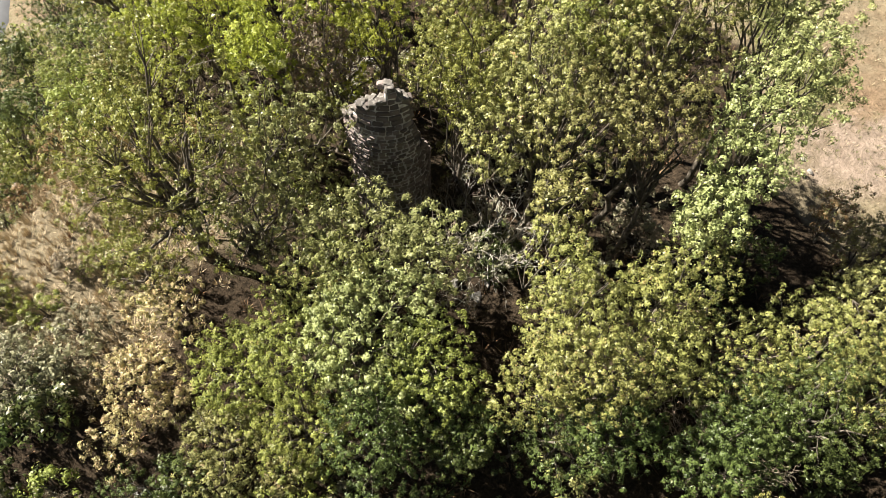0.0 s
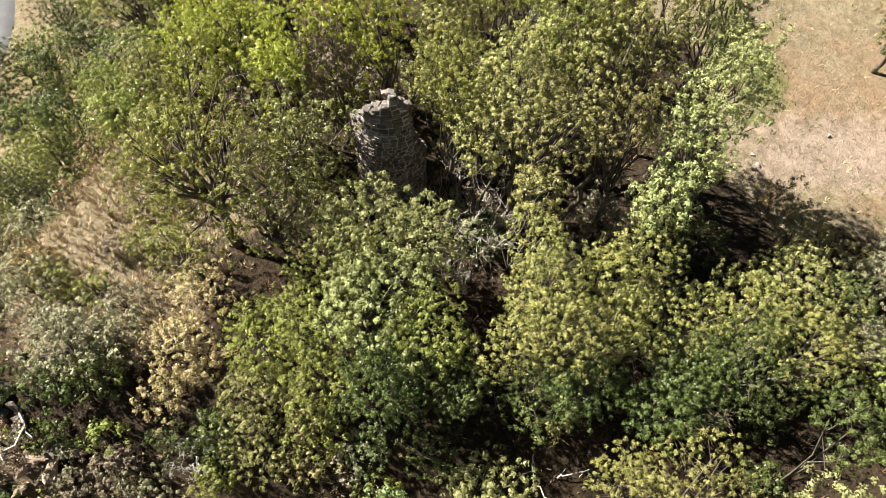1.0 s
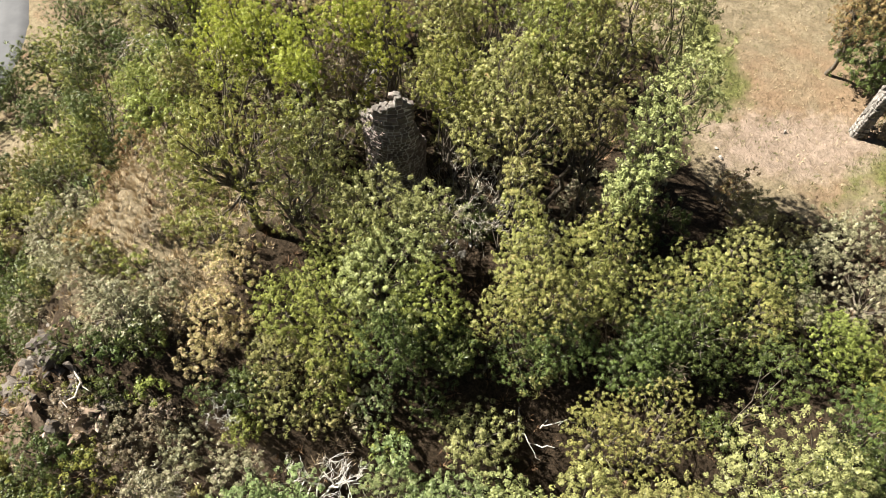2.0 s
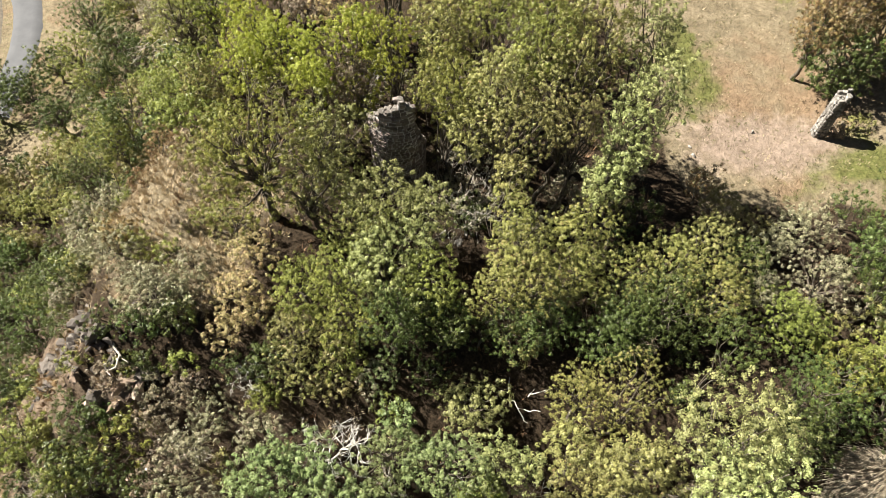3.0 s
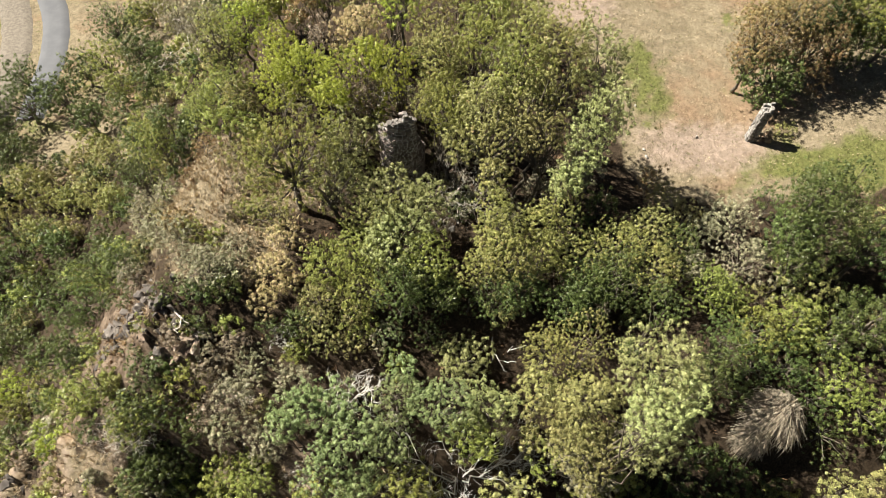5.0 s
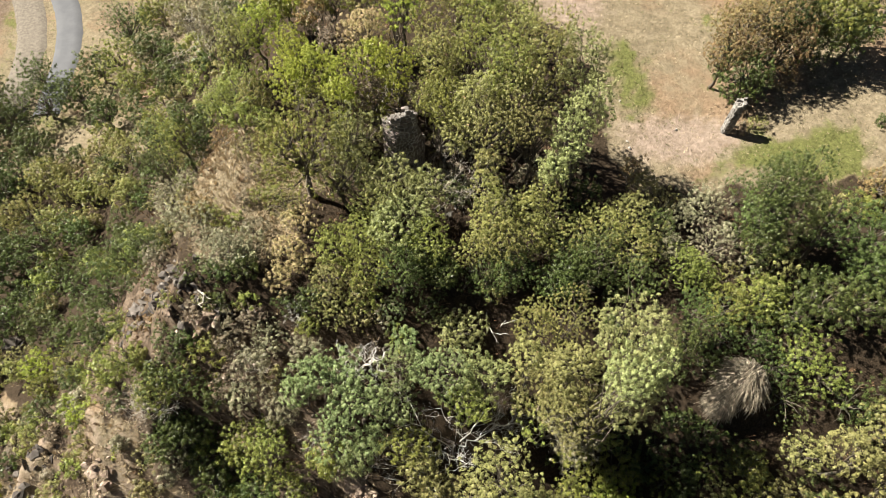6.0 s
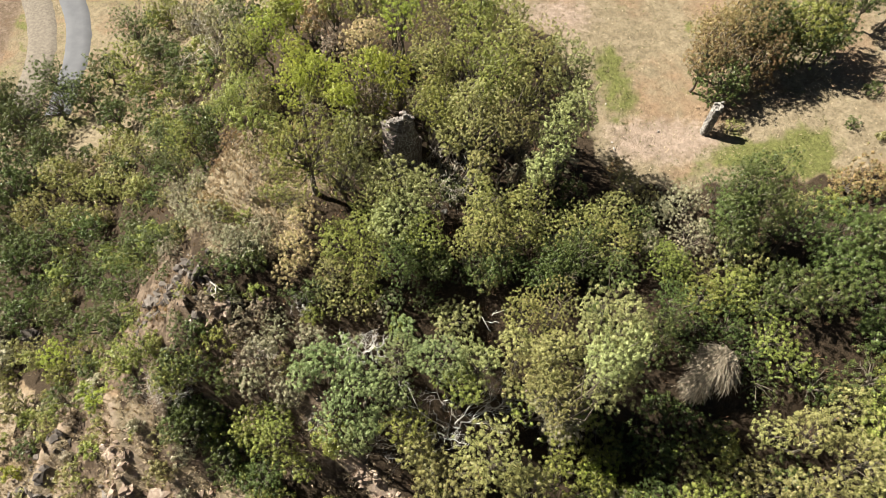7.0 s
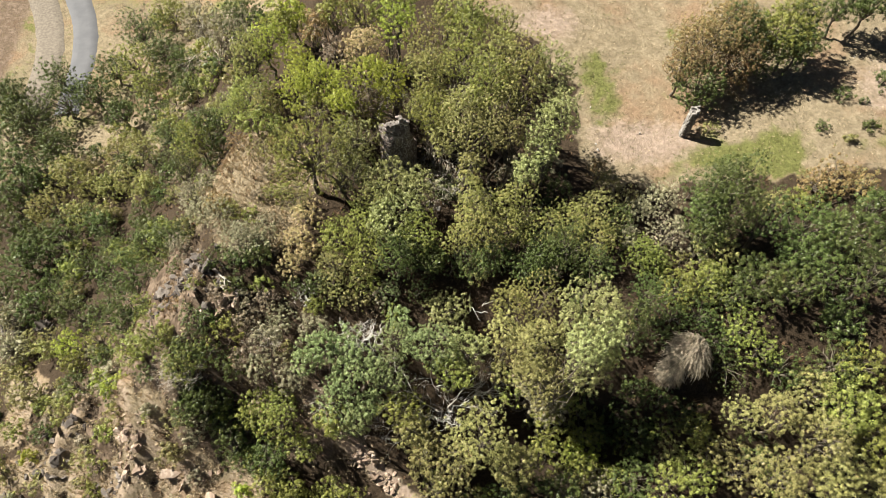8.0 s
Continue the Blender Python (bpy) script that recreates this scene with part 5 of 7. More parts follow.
tree("broadleaf_tree", "dense dark green broadleaf tree", "tree", -41.3, 18.0, 1.8, 1.40, "dark", seed=244, squash=1.0, density=0.9, size=0.178)
tree("broadleaf_tree", "bright yellow-green tree on the hillside", "tree", -35.3, 8.7, 2.1, 1.63, "lime", seed=245, squash=1.0, density=0.9, size=0.178)
tree("shrub", "yellow-green shrub in late summer leaf", "shrub", -38.9, 9.2, 1.6, 1.20, "yellow", seed=246, squash=1.0, density=0.9, size=0.205, stem=False)
tree("broadleaf_tree", "fresh green broadleaf tree on the wooded slope", "tree", -30.8, 7.7, 2.0, 1.50, "green", seed=247, squash=1.0, density=0.9, size=0.152)
tree("broadleaf_tree", "dense dark green broadleaf tree", "tree", -16.7, 3.1, 0.8, 1.37, "dark", seed=248, squash=0.8, density=0.86, size=0.107)
tree("shrub", "fresh green broadleaf shrub on the wooded slope", "shrub", -20.0, 2.8, 0.6, 1.09, "green", seed=249, squash=0.8, density=0.86, size=0.123, stem=False)
tree("broadleaf_tree", "fresh green broadleaf tree on the wooded slope", "tree", -17.8, 1.9, 1.0, 1.70, "green", seed=250, squash=0.8, density=0.86, size=0.107)
tree("broadleaf_tree", "dense dark green broadleaf tree", "tree", -16.2, 1.9, 0.7, 1.50, "dark", seed=251, squash=0.8, density=0.86, size=0.107)
tree("broadleaf_tree", "fresh green broadleaf tree on the wooded slope", "tree", -23.3, 3.2, 1.7, 1.54, "green", seed=252, squash=0.8, density=0.88, size=0.135)
tree("broadleaf_tree", "dense dark green broadleaf tree", "tree", -18.0, -0.1, 0.9, 1.63, "dark", seed=253, squash=0.8, density=0.88, size=0.135)
tree("broadleaf_tree", "dense dark green broadleaf tree", "tree", -18.9, -1.2, 0.9, 1.55, "dark", seed=254, squash=0.8, density=0.88, size=0.135)
tree("broadleaf_tree", "dense dark green broadleaf tree", "tree", -16.8, -1.9, 0.7, 1.61, "dark", seed=255, squash=0.8, density=0.9, size=0.152)
tree("shrub", "dense dark green broadleaf shrub", "shrub", -16.0, -0.3, 0.4, 1.08, "dark", seed=256, squash=0.8, density=0.88, size=0.155, stem=False)
tree("broadleaf_tree", "dense dark green broadleaf tree", "tree", -32.9, 4.0, 1.9, 1.49, "dark", seed=257, squash=1.0, density=0.9, size=0.152)
tree("shrub", "bright yellow-green shrub on the hillside", "shrub", -29.0, 3.4, 1.2, 0.79, "lime", seed=258, squash=1.0, density=0.9, size=0.175, stem=False)
tree("shrub", "bright yellow-green shrub on the hillside", "shrub", -26.3, 1.6, 0.6, 1.07, "lime", seed=259, squash=0.8, density=0.88, size=0.155, stem=False)
tree("shrub", "fresh green broadleaf shrub on the wooded slope", "shrub", -27.8, -1.3, 0.6, 1.08, "green", seed=260, squash=0.8, density=0.9, size=0.175, stem=False)
tree("shrub", "fresh green broadleaf shrub on the wooded slope", "shrub", -29.1, -3.4, 0.8, 1.18, "green", seed=261, squash=0.8, density=0.9, size=0.175, stem=False)
tree("shrub", "grey-green shrub with thin foliage", "shrub", -19.0, -2.9, 0.6, 1.01, "grey", seed=262, squash=0.8, density=0.9, size=0.175, stem=False)
tree("shrub", "bright yellow-green shrub on the hillside", "shrub", -22.5, -1.2, 0.3, 0.58, "lime", seed=263, squash=0.8, density=0.9, size=0.175, stem=False)
tree("shrub", "fresh green broadleaf shrub on the wooded slope", "shrub", -11.0, -7.6, 0.6, 1.11, "green", seed=264, squash=0.8, density=0.9, size=0.175, stem=False)
tree("broadleaf_tree", "fresh green broadleaf tree on the wooded slope", "tree", -8.9, -7.9, 0.7, 1.38, "green", seed=265, squash=0.8, density=0.9, size=0.152)
tree("shrub", "fresh green broadleaf shrub on the wooded slope", "shrub", -6.3, -7.7, 2.7, 1.21, "green", seed=266, squash=0.8, density=0.9, size=0.175, stem=False)
tree("shrub", "fresh green broadleaf shrub on the wooded slope", "shrub", -13.9, -1.3, 1.3, 1.32, "green", seed=267, squash=0.8, density=0.88, size=0.155, stem=False)
tree("broadleaf_tree", "fresh green broadleaf tree on the wooded slope", "tree", -12.7, -6.4, 1.1, 1.37, "green", seed=268, squash=0.8, density=0.9, size=0.152)
tree("shrub", "bright yellow-green shrub on the hillside", "shrub", -38.5, -1.4, 1.0, 0.75, "lime", seed=269, squash=0.98, density=0.9, size=0.205, stem=False)
tree("shrub", "fresh green broadleaf shrub on the wooded slope", "shrub", -29.7, -5.5, 1.1, 0.98, "green", seed=270, squash=0.8, density=0.9, size=0.205, stem=False)
tree("shrub", "bright yellow-green shrub on the hillside", "shrub", -15.3, -6.7, 0.4, 0.84, "lime", seed=271, squash=0.8, density=0.9, size=0.205, stem=False)
tree("broadleaf_tree", "olive-green broadleaf tree with a rounded, uneven crown", "tree", -39.9, 4.5, 2.2, 1.79, "olive", seed=272, squash=1.0, density=0.9, size=0.178)
tree("broadleaf_tree", "grey-green tree with thin foliage", "tree", -43.3, 9.9, 2.0, 1.67, "grey", seed=273, squash=1.0, density=0.9, size=0.178)
tree("oak_tree", "oak with rusty brown dried leaves", "tree", 22.8, 24.1, 5.0, 2.60, "rust", seed=274, squash=0.96, density=1.45, size=0.107)
tree("oak_tree", "oak with rusty brown dried leaves", "tree", 21.8, 23.0, 4.0, 1.64, "rust", seed=275, squash=1.19, density=1.45, size=0.107)
tree("oak_tree", "oak with rusty brown dried leaves", "tree", 25.2, 25.5, 5.5, 2.34, "rust", seed=276, squash=1.15, density=1.45, size=0.135)
tree("broadleaf_tree", "dense dark green broadleaf tree", "tree", 23.1, 21.9, 2.7, 2.3, "dark", seed=277, density=1.45, squash=0.8, size=0.135)
tree("broadleaf_tree", "dense dark green broadleaf tree", "tree", 27.8, 24.1, 3.2, 2.31, "dark", seed=278, squash=0.8, density=1.45, size=0.135)
tree("broadleaf_tree", "fresh green broadleaf tree on the wooded slope", "tree", 29.8, 25.4, 4.7, 2.54, "green", seed=279, squash=0.91, density=1.45, size=0.152)
tree("broadleaf_tree", "dense dark green broadleaf tree", "tree", 26.7, 25.5, 5.1, 2.08, "dark", seed=280, squash=1.19, density=1.45, size=0.135)
tree("broadleaf_tree", "dense dark green broadleaf tree", "tree", 31.7, 24.6, 3.6, 1.84, "dark", seed=281, squash=0.97, density=1.45, size=0.152)
tree("broadleaf_tree", "dense dark green broadleaf tree", "tree", 36.2, 28.5, 4.3, 1.88, "dark", seed=282, squash=1.08, density=1.45, size=0.152)
tree("broadleaf_tree", "dense dark green broadleaf tree", "tree", 38.4, 28.4, 4.7, 2.04, "dark", seed=283, squash=1.1, density=1.45, size=0.178)
tree("shrub", "olive-green broadleaf shrub with a rounded, uneven crown", "shrub", 14.2, 12.4, 2.2, 1.11, "olive", seed=284, squash=1.0, density=0.85, size=0.099, stem=False)
tree("shrub", "olive-green broadleaf shrub with a rounded, uneven crown", "shrub", 15.3, 11.2, 2.0, 1.10, "olive", seed=285, squash=0.94, density=0.85, size=0.099, stem=False)
tree("shrub", "oak with rusty brown dried leaves", "shrub", 13.7, 13.8, 2.0, 0.87, "rust", seed=286, squash=1.18, density=0.85, size=0.099, stem=False)
tree("shrub", "grey-green shrub with thin foliage", "shrub", 16.2, 10.1, 2.0, 1.09, "grey", seed=287, squash=0.96, density=0.85, size=0.099, stem=False)
tree("shrub", "dense dark green broadleaf shrub", "shrub", 14.1, 8.6, 2.8, 1.22, "dark", seed=288, squash=1.18, density=0.85, size=0.099, stem=False)
tree("shrub", "dense dark green broadleaf shrub", "shrub", 20.6, 12.1, 2.3, 1.03, "dark", seed=289, squash=1.15, density=0.86, size=0.123, stem=False)
tree("shrub", "fresh green broadleaf shrub on the wooded slope", "shrub", 29.2, 10.8, 0.7, 1.31, "green", seed=290, squash=0.8, density=0.9, size=0.175, stem=False)
tree("broadleaf_tree", "fresh green broadleaf tree on the wooded slope", "tree", 19.4, -5.2, 1.1, 1.37, "green", seed=291, squash=0.8, density=0.88, size=0.135)
tree("shrub", "fresh green broadleaf shrub on the wooded slope", "shrub", 15.5, -4.8, 1.5, 1.22, "green", seed=292, squash=0.84, density=0.88, size=0.155, stem=False)
tree("shrub", "dense dark green broadleaf shrub", "shrub", 15.0, -2.8, 1.2, 1.21, "dark", seed=293, squash=0.8, density=0.88, size=0.155, stem=False)
tree("shrub", "dense dark green broadleaf shrub", "shrub", -7.9, 5.2, 0.4, 1.07, "dark", seed=294, squash=0.8, density=0.85, size=0.099, stem=False)
tree("shrub", "olive-green broadleaf shrub with a rounded, uneven crown", "shrub", -6.3, 4.5, 0.4, 0.93, "olive", seed=295, squash=0.8, density=0.85, size=0.099, stem=False)
tree("shrub", "olive-green broadleaf shrub with a rounded, uneven crown", "shrub", -4.6, 4.6, 0.4, 1.09, "olive", seed=296, squash=0.8, density=0.85, size=0.099, stem=False)
tree("shrub", "blue-green leafy shrub on the south face", "shrub", -1.8, 2.4, 2.9, 0.92, "blue", seed=297, squash=0.8, density=0.86, size=0.123, stem=False)
tree("shrub", "dense dark green broadleaf shrub", "shrub", -9.5, 5.0, 0.4, 0.90, "dark", seed=298, squash=0.8, density=0.85, size=0.099, stem=False)
tree("shrub", "fresh green broadleaf shrub on the wooded slope", "shrub", -8.0, 4.0, 0.5, 0.92, "green", seed=299, squash=0.8, density=0.85, size=0.099, stem=False)
tree("shrub", "dense dark green broadleaf shrub", "shrub", -13.6, 5.2, 0.3, 0.84, "dark", seed=300, squash=0.8, density=0.85, size=0.099, stem=False)
tree("withered_shrub", "withered grey-brown shrub with dry leaves", "shrub", -13.0, 3.3, 0.5, 0.91, "withered", seed=301, squash=0.8, density=0.86, size=0.123, stem=False)
tree("shrub", "dense dark green broadleaf shrub", "shrub", -0.5, 4.5, 1.4, 0.97, "dark", seed=302, squash=1.13, density=0.85, size=0.099, stem=False)
tree("shrub", "grey-green shrub with thin foliage", "shrub", -12.1, -0.2, 4.9, 0.93, "grey", seed=303, squash=0.99, density=0.86, size=0.123, stem=False)
# dark leaves here put the gully's shade into the colour
tree("shrub", "dense dark green broadleaf shrub", "shrub", -14.3, 0.8, 1.5, 1.29, "dark", seed=304, squash=0.8, density=0.86, size=0.123, stem=False)
tree("shrub", "fresh green broadleaf shrub on the wooded slope", "shrub", -13.3, -1.0, 2.7, 1.13, "green", seed=305, squash=0.8, density=0.88, size=0.155, stem=False)
# the next two shrubs are dark-leaved to carry the gully's shade
tree("shrub", "dense dark green broadleaf shrub", "shrub", -15.1, -2.0, 0.6, 1.17, "dark", seed=306, squash=0.8, density=0.9, size=0.175, stem=False)
tree("shrub", "dense dark green broadleaf shrub", "shrub", -15.0, -4.2, 0.6, 1.10, "dark", seed=307, squash=0.8, density=0.9, size=0.175, stem=False)
tree("shrub", "olive-green broadleaf shrub with a rounded, uneven crown", "shrub", -21.1, -3.7, 0.6, 1.11, "olive", seed=308, squash=0.8, density=0.9, size=0.175, stem=False)
tree("shrub", "olive-green broadleaf shrub with a rounded, uneven crown", "shrub", -34.1, 2.2, 1.7, 1.32, "olive", seed=309, squash=0.99, density=0.9, size=0.175, stem=False)
tree("shrub", "fresh green broadleaf shrub on the wooded slope", "shrub", -32.0, 2.3, 1.3, 0.91, "green", seed=310, squash=1.0, density=0.9, size=0.175, stem=False)
tree("broadleaf_tree", "dense dark green broadleaf tree", "tree", -55.2, 46.6, 3.2, 2.83, "dark", seed=311, squash=1.0, density=0.9, size=0.24)
tree("broadleaf_tree", "dense dark green broadleaf tree", "tree", -53.3, 40.5, 2.9, 2.48, "dark", seed=312, squash=1.0, density=0.9, size=0.24)
tree("broadleaf_tree", "dense dark green broadleaf tree", "tree", -46.5, 16.9, 2.9, 2.48, "dark", seed=313, squash=1.0, density=0.9, size=0.178)
tree("broadleaf_tree", "grey-green tree with thin foliage", "tree", -44.6, 10.9, 1.8, 1.47, "grey", seed=314, squash=1.0, density=0.9, size=0.178)
tree("broadleaf_tree", "dense dark green broadleaf tree", "tree", -45.0, 23.5, 2.6, 2.19, "dark", seed=315, squash=1.0, density=0.9, size=0.178)
tree("broadleaf_tree", "yellow-green tree in late summer leaf", "tree", -40.2, 26.8, 2.2, 1.83, "yellow", seed=316, squash=1.0, density=0.9, size=0.178)
tree("broadleaf_tree", "dense dark green broadleaf tree", "tree", -50.8, 30.7, 2.7, 2.35, "dark", seed=317, squash=1.0, density=0.9, size=0.24)
tree("broadleaf_tree", "fresh green broadleaf tree on the wooded slope", "tree", -2.0, 26.9, 6.5, 1.78, "green", seed=318, squash=1.35, density=0.9, size=0.152)
tree("broadleaf_tree", "fresh green broadleaf tree on the wooded slope", "tree", 4.6, 29.3, 4.8, 1.87, "green", seed=319, squash=1.23, density=0.9, size=0.152)
tree("broadleaf_tree", "fresh green broadleaf tree on the wooded slope", "tree", -4.7, 26.3, 6.6, 1.59, "green", seed=320, squash=1.35, density=0.88, size=0.135)
tree("broadleaf_tree", "fresh green broadleaf tree on the wooded slope", "tree", 6.8, 26.4, 5.2, 1.55, "green", seed=321, squash=1.35, density=0.88, size=0.135)
tree("shrub", "fresh green broadleaf shrub on the wooded slope", "shrub", -13.3, 18.3, 1.9, 1.32, "green", seed=322, squash=0.8, density=0.86, size=0.123, stem=False)
tree("withered_shrub", "withered grey-brown shrub with dry leaves", "shrub", -12.1, 14.1, 0.7, 0.52, "withered", seed=323, squash=0.8, density=0.85, size=0.099, stem=False)
tree("shrub", "oak with rusty brown dried leaves", "shrub", -12.0, 17.0, 0.8, 0.62, "rust", seed=324, squash=0.8, density=0.86, size=0.123, stem=False)
tree("shrub", "fresh green broadleaf shrub on the wooded slope", "shrub", -10.6, 12.3, 0.7, 0.76, "green", seed=325, squash=0.8, density=0.85, size=0.099, stem=False)
tree("shrub", "dense dark green broadleaf shrub", "shrub", -18.2, 21.3, 1.8, 1.00, "dark", seed=326, squash=0.8, density=0.88, size=0.155, stem=False)
tree("shrub", "grey-green shrub with thin foliage", "shrub", -16.9, 14.3, 1.3, 0.88, "grey", seed=327, squash=0.8, density=0.86, size=0.123, stem=False)
tree("withered_shrub", "withered grey-brown shrub with dry leaves", "shrub", -12.5, 11.8, 0.6, 0.51, "withered", seed=328, squash=0.8, density=0.85, size=0.099, stem=False)
tree("shrub", "fresh green broadleaf shrub on the wooded slope", "shrub", -11.6, 18.1, 1.4, 0.98, "green", seed=329, squash=0.8, density=0.86, size=0.123, stem=False)
tree("shrub", "dense dark green broadleaf shrub", "shrub", -17.6, 4.1, 0.4, 0.74, "dark", seed=330, squash=0.8, density=0.86, size=0.123, stem=False)
tree("shrub", "fresh green broadleaf shrub on the wooded slope", "shrub", -16.8, 5.4, 0.4, 0.65, "green", seed=331, squash=0.8, density=0.86, size=0.123, stem=False)
tree("shrub", "dense dark green broadleaf shrub", "shrub", -20.4, 9.3, 0.4, 0.74, "dark", seed=332, squash=0.8, density=0.86, size=0.123, stem=False)
tree("shrub", "fresh green broadleaf shrub on the wooded slope", "shrub", -14.5, 5.2, 0.2, 0.61, "green", seed=333, squash=0.8, density=0.85, size=0.099, stem=False)
tree("shrub", "olive-green broadleaf shrub with a rounded, uneven crown", "shrub", -19.6, 1.4, 0.6, 1.00, "olive", seed=334, squash=0.8, density=0.86, size=0.123, stem=False)
tree("shrub", "dense dark green broadleaf shrub", "shrub", -22.5, 1.7, 0.6, 1.04, "dark", seed=335, squash=0.8, density=0.88, size=0.155, stem=False)
tree("shrub", "dense dark green broadleaf shrub", "shrub", -15.5, 3.5, 0.3, 0.63, "dark", seed=336, squash=0.8, density=0.86, size=0.123, stem=False)
tree("shrub", "olive-green broadleaf shrub with a rounded, uneven crown", "shrub", -39.0, 5.0, 1.6, 1.31, "olive", seed=337, squash=0.98, density=0.9, size=0.205, stem=False)
tree("withered_shrub", "withered grey-brown shrub with dry leaves", "shrub", -35.7, 1.6, 1.4, 1.03, "withered", seed=338, squash=1.0, density=0.9, size=0.205, stem=False)
tree("shrub", "fresh green broadleaf shrub on the wooded slope", "shrub", -40.9, 1.4, 1.4, 1.19, "green", seed=339, squash=0.93, density=0.9, size=0.205, stem=False)
tree("shrub", "olive-green broadleaf shrub with a rounded, uneven crown", "shrub", -42.9, 7.6, 1.5, 1.26, "olive", seed=340, squash=0.88, density=0.9, size=0.205, stem=False)
# dark shrub added over lit ground to stand for shade in the gap
tree("shrub", "dense dark green broadleaf shrub", "shrub", 16.3, -6.1, 1.4, 1.22, "dark", seed=341, squash=0.8, density=0.88, size=0.155, stem=False)
tree("shrub", "fresh green broadleaf shrub on the wooded slope", "shrub", 17.5, -4.5, 1.2, 0.97, "green", seed=342, squash=0.8, density=0.88, size=0.155, stem=False)
tree("shrub", "olive-green broadleaf shrub with a rounded, uneven crown", "shrub", 18.1, -6.5, 1.2, 1.06, "olive", seed=343, squash=0.8, density=0.9, size=0.175, stem=False)
tree("shrub", "dense dark green broadleaf shrub", "shrub", 16.9, -5.0, 0.9, 0.90, "dark", seed=344, squash=0.8, density=0.88, size=0.155, stem=False)
tree("broadleaf_tree", "dense dark green broadleaf tree", "tree", 32.0, 26.5, 4.6, 1.84, "dark", seed=345, squash=1.19, density=0.9, size=0.152)
tree("broadleaf_tree", "dense dark green broadleaf tree", "tree", 30.7, 24.5, 3.2, 1.67, "dark", seed=346, squash=0.94, density=0.9, size=0.152)

tree("ash_tree", "ash tree with pale, sunlit feathery leaves", "tree", 10.6, -2.3, 9.5, 1.9, "pale", seed=401, hang=0.3, squash=1.3, density=0.85, size=0.1)
tree("broadleaf_tree", "olive-green broadleaf tree with a rounded, uneven crown", "tree", 8.2, -2.6, 9.3, 1.8, "olive", seed=402, squash=1.3, density=0.85, size=0.1)
tree("broadleaf_tree", "olive-green broadleaf tree with a rounded, uneven crown", "tree", 6.6, -0.8, 6.2, 1.6, "olive", seed=403, squash=1.2, density=0.85, size=0.1)

tree("broadleaf_tree", "dense dark green broadleaf tree", "tree", -49.4, 50.9, 2.6, 2.6, "dark", seed=404, squash=0.95, density=0.9, size=0.178)
tree("broadleaf_tree", "dense dark green broadleaf tree", "tree", -54.9, 48.0, 2.6, 2.6, "dark", seed=405, squash=0.95, density=0.9, size=0.178)

tree("broadleaf_tree", "fresh green broadleaf tree on the wooded slope", "tree", -30.5, 17.5, 1.1, 1.25, "green", seed=410, squash=0.9, density=0.88, size=0.14)
tree("broadleaf_tree", "dense dark green broadleaf tree", "tree", -31.0, 14.1, 1.3, 1.56, "dark", seed=411, squash=0.9, density=0.88, size=0.14)
tree("broadleaf_tree", "dense dark green broadleaf tree", "tree", -26.2, 7.7, 1.3, 1.53, "dark", seed=412, squash=0.9, density=0.88, size=0.14)
tree("broadleaf_tree", "fresh green broadleaf tree on the wooded slope", "tree", -20.6, 3.2, 1.3, 1.49, "green", seed=413, squash=0.9, density=0.88, size=0.14)
tree("broadleaf_tree", "dense dark green broadleaf tree", "tree", -18.1, 2.1, 1.2, 1.46, "dark", seed=414, squash=0.9, density=0.88, size=0.14)
tree("broadleaf_tree", "fresh green broadleaf tree on the wooded slope", "tree", -34.4, 6.7, 1.2, 1.43, "green", seed=415, squash=0.9, density=0.88, size=0.14)
tree("broadleaf_tree", "olive-green broadleaf tree with a rounded, uneven crown", "tree", -38.0, 10.3, 1.2, 1.39, "olive", seed=416, squash=0.9, density=0.88, size=0.14)
tree("broadleaf_tree", "dense dark green broadleaf tree", "tree", -30.1, 6.1, 1.2, 1.35, "dark", seed=417, squash=0.9, density=0.88, size=0.14)
tree("broadleaf_tree", "fresh green broadleaf tree on the wooded slope", "tree", -19.4, 1.1, 1.1, 1.32, "green", seed=418, squash=0.9, density=0.88, size=0.14)
tree("broadleaf_tree", "dense dark green broadleaf tree", "tree", -18.4, -0.6, 1.1, 1.28, "dark", seed=419, squash=0.9, density=0.88, size=0.14)
tree("broadleaf_tree", "dense dark green broadleaf tree", "tree", -16.4, -0.2, 1.1, 1.25, "dark", seed=420, squash=0.9, density=0.88, size=0.14)
tree("broadleaf_tree", "fresh green broadleaf tree on the wooded slope", "tree", -13.5, -1.4, 1.3, 1.56, "green", seed=421, squash=0.9, density=0.88, size=0.14)
tree("broadleaf_tree", "fresh green broadleaf tree on the wooded slope", "tree", -11.3, -1.2, 1.3, 1.53, "green", seed=422, squash=0.9, density=0.88, size=0.14)
tree("broadleaf_tree", "dense dark green broadleaf tree", "tree", -15.7, -3.5, 1.3, 1.49, "dark", seed=423, squash=0.9, density=0.88, size=0.14)
tree("broadleaf_tree", "dense dark green broadleaf tree", "tree", -12.9, -5.2, 1.2, 1.46, "dark", seed=424, squash=0.9, density=0.88, size=0.14)
tree("broadleaf_tree", "fresh green broadleaf tree on the wooded slope", "tree", -11.0, -6.8, 1.2, 1.43, "green", seed=425, squash=0.9, density=0.88, size=0.14)
tree("broadleaf_tree", "fresh green broadleaf tree on the wooded slope", "tree", -7.4, -6.8, 1.2, 1.39, "green", seed=426, squash=0.9, density=0.88, size=0.14)
tree("broadleaf_tree", "olive-green broadleaf tree with a rounded, uneven crown", "tree", -42.1, 10.9, 1.2, 1.35, "olive", seed=427, squash=0.9, density=0.88, size=0.14)
